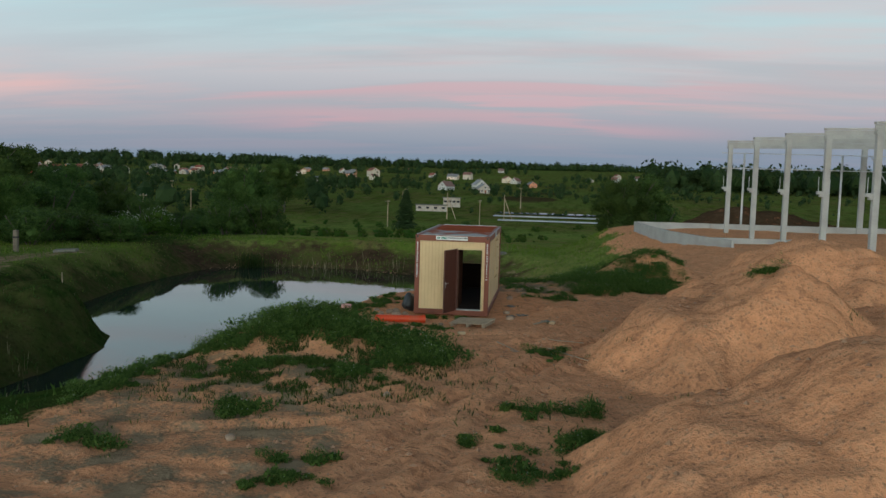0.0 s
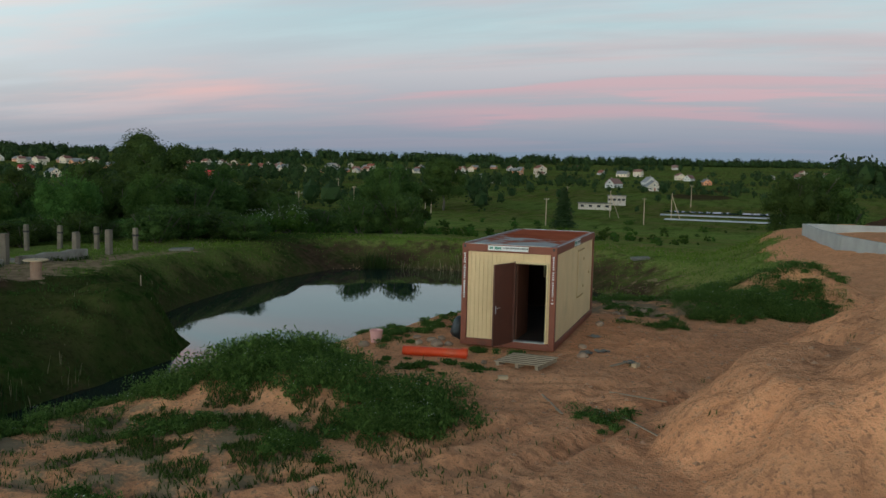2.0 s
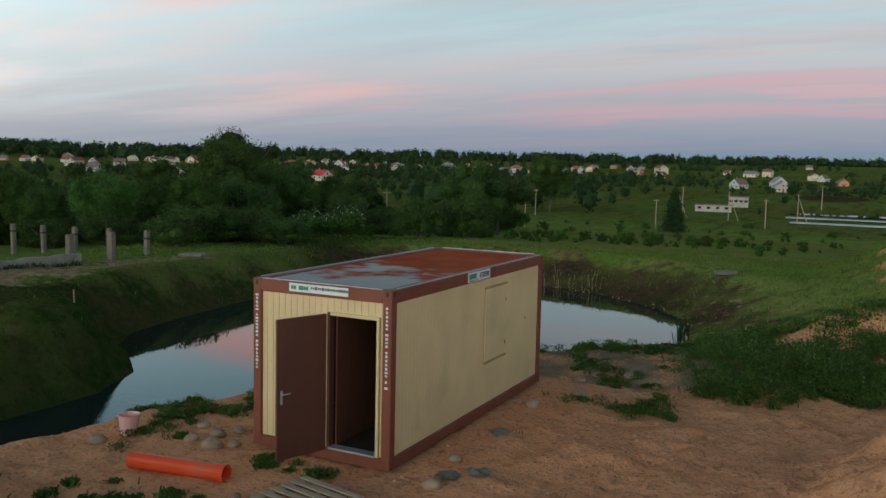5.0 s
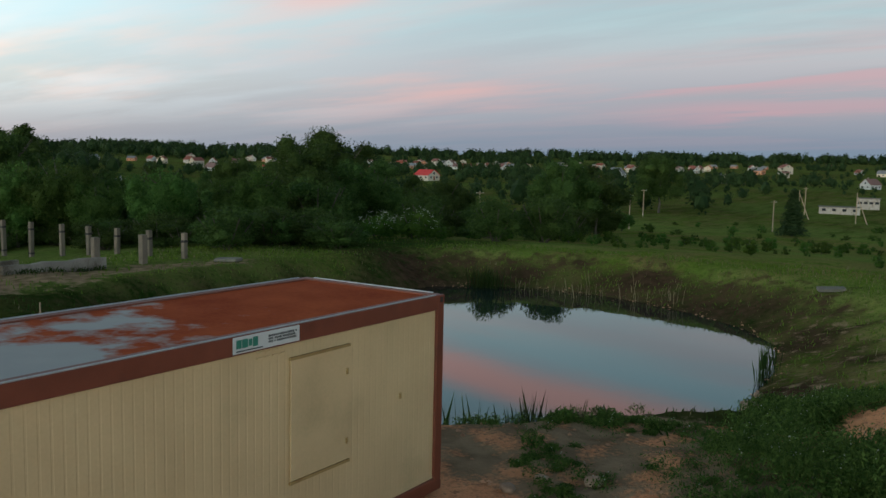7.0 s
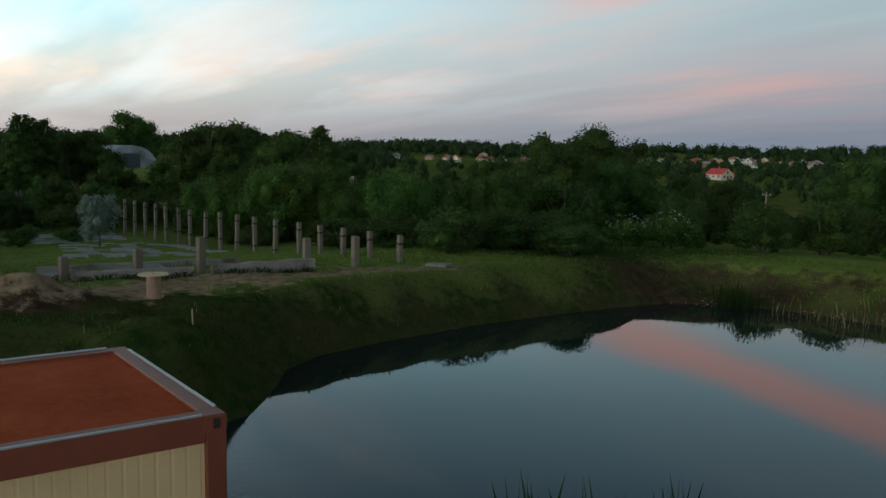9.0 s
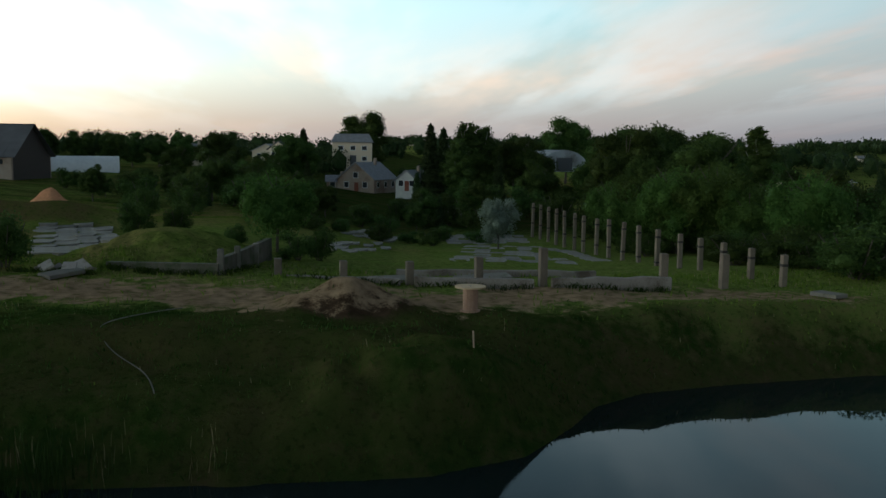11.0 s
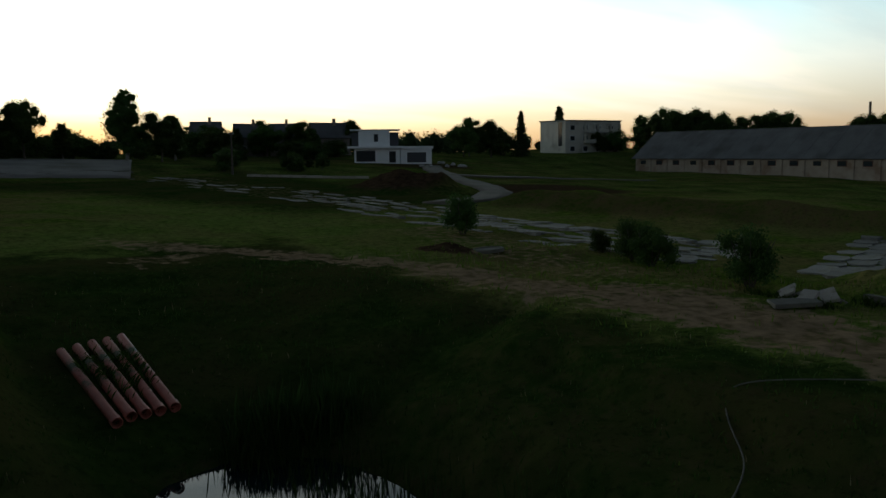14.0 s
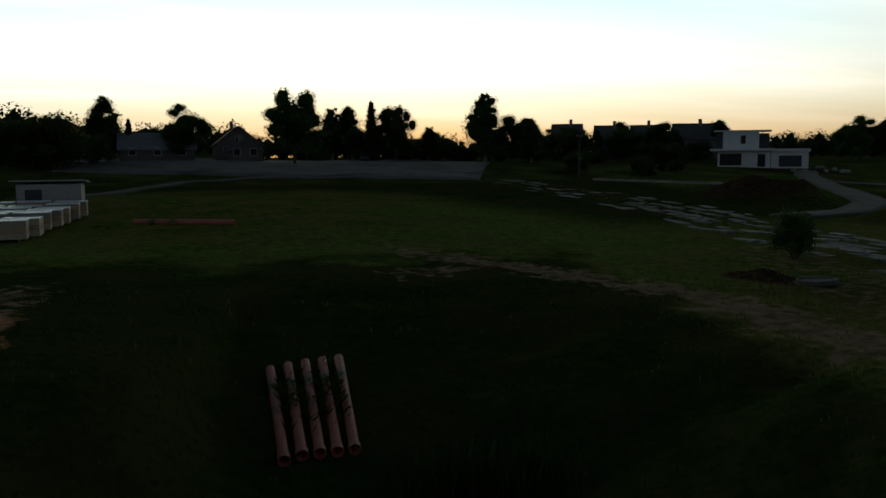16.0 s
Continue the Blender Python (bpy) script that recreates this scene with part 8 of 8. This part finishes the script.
def near_plants():
    rng = np.random.RandomState(51)
    # grass on the banks and round the pond, thickest near the way
    n = 190000
    x, y = rng.uniform(-46, 12, n), rng.uniform(-34, 62, n)
    cov = cover_masks(x, y, None)
    d = shore_distance(x, y)
    clump = 0.5 + 0.5 * wave(x, y, 2.6, 61) + 0.35 * wave(x, y, 0.9, 62)
    keep = (rng.random(n) < cov[:, 0] * (1 - 0.85 * cov[:, 1]) * (1 - cov[:, 2]) ** 2 * np.clip(clump, 0.08, 1)) & (d > 0.1) & (y > -27 + 3 * rng.random(n))
    x, y = x[keep], y[keep]
    far = np.clip(np.hypot(x + 4, y) / 40, 0.35, 1)
    dry = rng.random(len(x)) < 0.13
    lush = cover_masks(x, y, None)[:, 3] + rng.normal(size=len(x)) * 0.12 > 0.4
    dry &= lush | (rng.random(len(x)) < 0.25)
    tall = 0.07 + 0.16 * np.clip(0.5 + 0.6 * wave(x, y, 5, 63), 0, 1) + 0.05 * lush
    a, b = ~dry & ~lush, ~dry & lush
    blades("bank_grass", "rough dark green grass on the pond banks", x[a], y[a], tall[a], 0.014 + 0.018 * far[a], M_BLADE, 71, 0.8)
    blades("meadow_grass", "fresh light green grass of the meadow", x[b], y[b], tall[b], 0.014 + 0.022 * far[b], M_MEADOW, 70, 0.8)
    blades("dry_stalks", "pale dry grass stalks among the green", x[dry], y[dry], tall[dry] * 1.25, 0.006 + 0.008 * far[dry], M_DRY, 72)
    # leafy weeds in patches on the sand
    cx, cy, kk = [], [], []
    for px_, py_, rx, ry, m, k_ in ((-5.2, -5.4, 1.1, 1.6, 80, 0.75), (-3.8, -5.5, 0.9, 1.1, 84, 0.85), (-4.6, -6.8, 1.3, 0.8, 60, 0.75), (-3.0, -6.2, 0.8, 0.9, 56, 0.8), (-2.2, -6.6, 0.6, 0.7, 24, 0.7), (-5.9, -7.4, 0.7, 0.8, 36, 0.7), (-1.3, -6.3, 0.6, 1.2, 95, 0.85), (-0.8, -7.2, 0.45, 0.7, 45, 0.75), (-1.6, -7.7, 0.6, 0.5, 36, 0.6), (-3.2, -8.6, 1.5, 0.5, 26, 0.32), (-2.4, -9.3, 0.5, 0.4, 20, 0.45), (-4.9, -9.0, 1.0, 0.5, 22, 0.35), (-4.3, 0.6, 0.6, 0.9, 24, 0.3), (-3.9, 2.4, 0.4, 1.2, 30, 0.3), (-5.6, -14.5, 0.5, 0.3, 14, 0.4), (-3.8, -12.1, 0.3, 0.3, 7, 0.4), (-1.7, -15.4, 0.5, 0.25, 9, 0.25),
                                 (5.0, 9.0, 2.0, 1.4, 300, 1.0), (6.2, 10.6, 1.5, 0.8, 110, 0.8), (3.8, 7.2, 0.9, 0.6, 50, 0.7), (6.6, 12.6, 1.2, 0.8, 40, 0.6), (1.6, -10.9, 0.35, 0.4, 9, 0.4), (2.7, -10.8, 0.5, 0.3, 16, 0.45), (2.7, -12.6, 0.4, 0.5, 16, 0.45), (1.3, -13.4, 0.8, 0.8, 14, 0.3), (1.9, -14.6, 0.7, 0.6, 12, 0.3),
                                 (-7.3, -10.9, 0.5, 0.4, 24, 0.5), (-3.9, -12.0, 0.4, 0.3, 9, 0.4), (-2.3, -14.6, 0.25, 0.15, 5, 0.28), (-1.6, -14.4, 0.2, 0.15, 4, 0.28), (7.1, -6.2, 0.25, 0.2, 10, 0.5), (1.9, -5.2, 0.5, 0.4, 18, 0.35), (-7.3, -8.6, 0.4, 3.2, 90, 0.5), (-6.9, -3.6, 0.5, 2.6, 90, 0.55), (-5.0, 0.8, 0.7, 0.8, 16, 0.25), (-2.6, -2.7, 1.2, 0.5, 18, 0.2), (-1.6, -2.2, 0.6, 0.3, 10, 0.2), (-1.6, -0.4, 0.8, 0.15, 10, 0.2),
                                 (2.3, 5.2, 0.9, 0.7, 20, 0.4), (-1.6, 9.4, 1.0, 0.4, 26, 0.4), (0.0, 10.4, 1.0, 0.4, 24, 0.4), (1.3, 10.9, 0.6, 0.3, 14, 0.45), (0.6, 7.8, 0.5, 0.4, 12, 0.3), (1.5, 6.9, 0.5, 0.5, 12, 0.3), (3.2, 12.4, 0.9, 1.1, 80, 0.8), (2.9, 9.8, 0.5, 0.7, 24, 0.6), (3.2, 15.2, 1.4, 1.6, 70, 0.7), (1.2, 8.4, 2.2, 0.8, 12, 0.3), (-3.6, 7.5, 1.4, 2.0, 40, 0.45), (-1.0, 11.2, 2.6, 1.0, 16, 0.4)):
        q = rng.normal(size=(m, 2)) * 0.55
        cx.append(px_ + q[:, 0] * rx), cy.append(py_ + q[:, 1] * ry)
        kk.append(np.full(m, k_))
    cx, cy, kk = np.concatenate(cx), np.concatenate(cy), np.concatenate(kk)
    ok = shore_distance(cx, cy) > 0.5
    ok &= ~((cx > -2.6) & (cx < 0.15) & (cy > -0.1) & (cy < 6.2))
    cx, cy, kk = cx[ok], cy[ok], kk[ok]
    g = height(cx, cy)
    per = 170
    hgt = (0.12 + 0.48 * rng.random(len(cx)) ** 1.6) * kk
    c = np.repeat(np.stack([cx, cy, g], 1), per, 0)
    hh = np.repeat(hgt, per)
    f = rng.random(len(c))
    c = c + np.stack([rng.normal(size=len(c)) * (0.04 + hh * 0.32), rng.normal(size=len(c)) * (0.04 + hh * 0.32), f ** 0.8 * hh], 1)
    me = leaves("weed_patch", c, np.where(np.repeat(rng.random(len(cx)), per) < 0.35, 0.026, 0.0145), rng, 1.9, -0.7)
    tagged(part_mesh("weed_patch", me, M_WEED), "leafy green weeds growing in patches on the sand", "weeds", kind="stuff")
    top = rng.random(len(cx)) < 0.5
    ft = np.repeat(np.stack([cx[top], cy[top], g[top] + hgt[top] * 1.05], 1), 3, 0)
    ft = ft + rng.normal(size=ft.shape) * 0.04
    tagged(part_mesh("weed_flowers", leaves("weed_flowers", ft, 0.012, rng), M_BLOSSOM), "tiny pale flower heads on the weeds", "flowers", kind="stuff")
    # low grass tufts over the sand
    n = 2600
    x, y = rng.uniform(-7, 12, n), rng.uniform(-24, 12, n)
    keep = wave(x, y, 2.2, 64) + 0.6 * wave(x, y, 0.8, 65) > 1.0
    x, y = np.repeat(x[keep], 7), np.repeat(y[keep], 7)
    x, y = x + rng.normal(size=len(x)) * 0.06, y + rng.normal(size=len(y)) * 0.06
    ok = ~((x > -2.6) & (x < 0.15) & (y > -0.1) & (y < 6.2))
    # thin grass between the weeds on the mound
    q = rng.normal(size=(26000, 2))
    gx, gy = -3.7 + 1.7 * q[:, 0], -8.7 + 1.5 * q[:, 1]
    sparse = (wave(gx, gy, 1.3, 66) + 0.5 * wave(gx, gy, 0.4, 67) > 0.05) & (shore_distance(gx, gy) > 0.4)
    x, y, ok = np.concatenate([x, gx[sparse]]), np.concatenate([y, gy[sparse]]), np.concatenate([ok, np.ones(sparse.sum(), bool)])
    blades("sand_tufts", "small grass tufts scattered over the sand", x[ok], y[ok], 0.12, 0.011, M_WEED, 73, 0.7)

    # reeds at the water's edge
    def reed_bed(spots, m, tall, seed, material=M_REED, spread=0.5, wide=0.022, nm="reeds", lb="tall green reeds at the water's edge"):
        r = np.random.RandomState(seed)
        xs = np.concatenate([r.normal(px_, spread, m) for px_, _ in spots])
        ys = np.concatenate([r.normal(py_, spread, m) for _, py_ in spots])
        z = np.maximum(height(xs, ys), WATER - 0.25)
        blades(nm, lb, xs, ys, tall, wide, material, seed, 0.22, "reeds", z)

    for k, (px_, py_, tall, m) in enumerate(((-6.6, 14.5, 2.1, 14), (-6.3, 14.8, 2.6, 30), (-5.9, 15.2, 2.1, 12), (-5.6, 15.7, 2.5, 26), (-4.8, 16.7, 2.4, 40), (-4.5, 17.0, 2.5, 50), (-4.2, 17.4, 2.3, 34), (-3.8, 18.7, 2.1, 34), (-3.5, 19.8, 1.8, 10), (-2.6, 20.0, 1.5, 22), (-2.2, 20.6, 1.3, 34), (-1.7, 21.0, 1.0, 30), (-1.3, 22.0, 0.9, 30), (-2.3, 24.4, 1.0, 20), (-2.4, 33.4, 1.5, 30), (-2.6, 35.2, 1.3, 20))):
        reed_bed([(px_, py_)], int(m * 1.5), tall * 1.02, 400 + k, spread=0.2, wide=0.013)
    reed_bed([(-20.2 + 0.15 * i, 2 - 1.6 * i) for i in range(7)], 150, 0.8, 83, spread=0.8)
    reed_bed([(-21.4 + 0.8 * i, -9.5 - 0.2 * i + 0.4 * (i % 2)) for i in range(4)], 160, 1.25, 84, spread=0.45)
    reed_bed([(-18.2, -9.2), (-19.0, -9.6), (-19.8, -9.3), (-18.8, -8.6)], 150, 1.0, 89, spread=0.4)
    reed_bed([(-20.2, -10.4), (-21.0, -10.2), (-21.8, -9)], 150, 0.7, 85, spread=0.8)
    reed_bed([(-26.2, 49.4), (-25.5, 49.6)], 120, 1.4, 86, spread=0.6)
    reed_bed([(-21.2, 1.5), (-20.9, 3.5), (-20.8, 6.0)], 14, 0.65, 87, M_DRY, 0.5, 0.008, "dry_reeds", "pale dry reed stalks along the water")
    reed_bed([(-23, 50.0), (-20.5, 50.6), (-18, 51.0), (-15, 51.2), (-12.5, 50.6), (-19, 50.9)], 14, 1.0, 88, M_DRY, 0.7, 0.02, "dry_reeds", "pale dry reed stalks along the far bank")
    # grass grown up between the pipes
    n = 800
    u, v = rng.random(n), rng.normal(0.36, 0.17, n)
    x, y = -17.25 + 2.15 * np.round(u * 4 + 0.5) / 4 - 0.27 + rng.normal(size=n) * 0.08, -17.0 + 5.4 * v
    blades("pipe_grass", "rank grass grown up between the plastic pipes", x, y, 0.44, 0.016, M_BLADE, 90, 1.0)
    # weeds along the low walls, the wall slabs and the rubble
    xs, ys = [], []
    for ax, ay, bx, by, m in ((-40.2, 3.6, -42.7, -2.4, 900), (-37.0, 26.0, -36.9, 20.4, 420), (-37.2, 19.2, -38.2, 13.8, 420), (-38.5, 12.7, -39.9, 7.4, 420), (-40.4, -1.9, -40.9, -6.2, 420), (-40.2, 4.3, -44.2, 5.2, 260)):
        u = rng.random(m)
        xs.append(ax + (bx - ax) * u + rng.normal(size=m) * 0.22), ys.append(ay + (by - ay) * u + rng.normal(size=m) * 0.22)
    x, y = np.concatenate(xs), np.concatenate(ys)
    ok = wave(x, y, 1.1, 68) > -0.15
    blades("wall_weeds", "rank weeds along the old walls and slabs", x[ok], y[ok], 0.30, 0.018, M_BLADE, 91, 0.9)
    # blossom on the elder
    e = rng.normal(size=(70, 3))
    e /= np.linalg.norm(e, axis=1, keepdims=True)
    e[:, 2] = np.abs(e[:, 2])
    spots = [np.array([ex, ey, ground_z(ex, ey) + 0.9]) + e * [er, er, et] for ex, ey, er, et in ((-41.5, 62.0, 2.2, 2.3), (-44.5, 60.0, 1.9, 1.8))]
    spots = np.repeat(np.concatenate(spots), 4, 0)
    spots = spots + rng.normal(size=spots.shape) * 0.08
    tagged(part_mesh("elder_blossom", leaves("elder_blossom", spots, 0.045, rng), M_BLOSSOM), "white flower heads on the elder bushes", "flowers", kind="stuff")


near_plants()


def pebbles():
    """Small stones and clods over the bare sand and along the shore."""
    rng = np.random.RandomState(91)
    n = 9000
    x, y = rng.uniform(-8, 14, n), rng.uniform(-26, 14, n)
    ok = (cover_masks(x, y, None)[:, 0] < 0.5) & ~((x > -2.6) & (x < 0.15) & (y > -0.1) & (y < 6.2))
    x, y = x[ok], y[ok]
    sx, sy = [], []
    for (ax, ay), (bx, by) in zip(SHORE[3:14], SHORE[4:15]):
        u = rng.random(60)
        sx.append(ax + (bx - ax) * u + rng.normal(size=60) * 0.4), sy.append(ay + (by - ay) * u + rng.normal(size=60) * 0.4)
    x, y = np.concatenate([x] + sx), np.concatenate([y] + sy)
    s = 0.010 + 0.055 * rng.random(len(x)) ** 5
    s[-660:] *= 1.6
    z = height(x, y)
    base = np.array([(1, 0, 0), (0, 1, 0), (-1, 0, 0), (0, -1, 0), (0, 0, 0.7), (0, 0, -0.7)], float)
    tri = np.array([(0, 1, 4), (1, 2, 4), (2, 3, 4), (3, 0, 4)])
    v = base[None] * s[:, None, None] * rng.uniform(0.6, 1.4, (len(x), 6, 3)) + np.stack([x, y, z + s * 0.2], 1)[:, None]
    me = quads_mesh("pebbles", v[:, tri].reshape(-1, 3, 3))
    tagged(part_mesh("pebbles", me, grain("sandy_clods", (0.34, 0.17, 0.095), (0.50, 0.27, 0.16), 0.95, scale=2, fine=30, bump=0.2)), "small stones and clods scattered over the sand", "stones", kind="stuff")


pebbles()
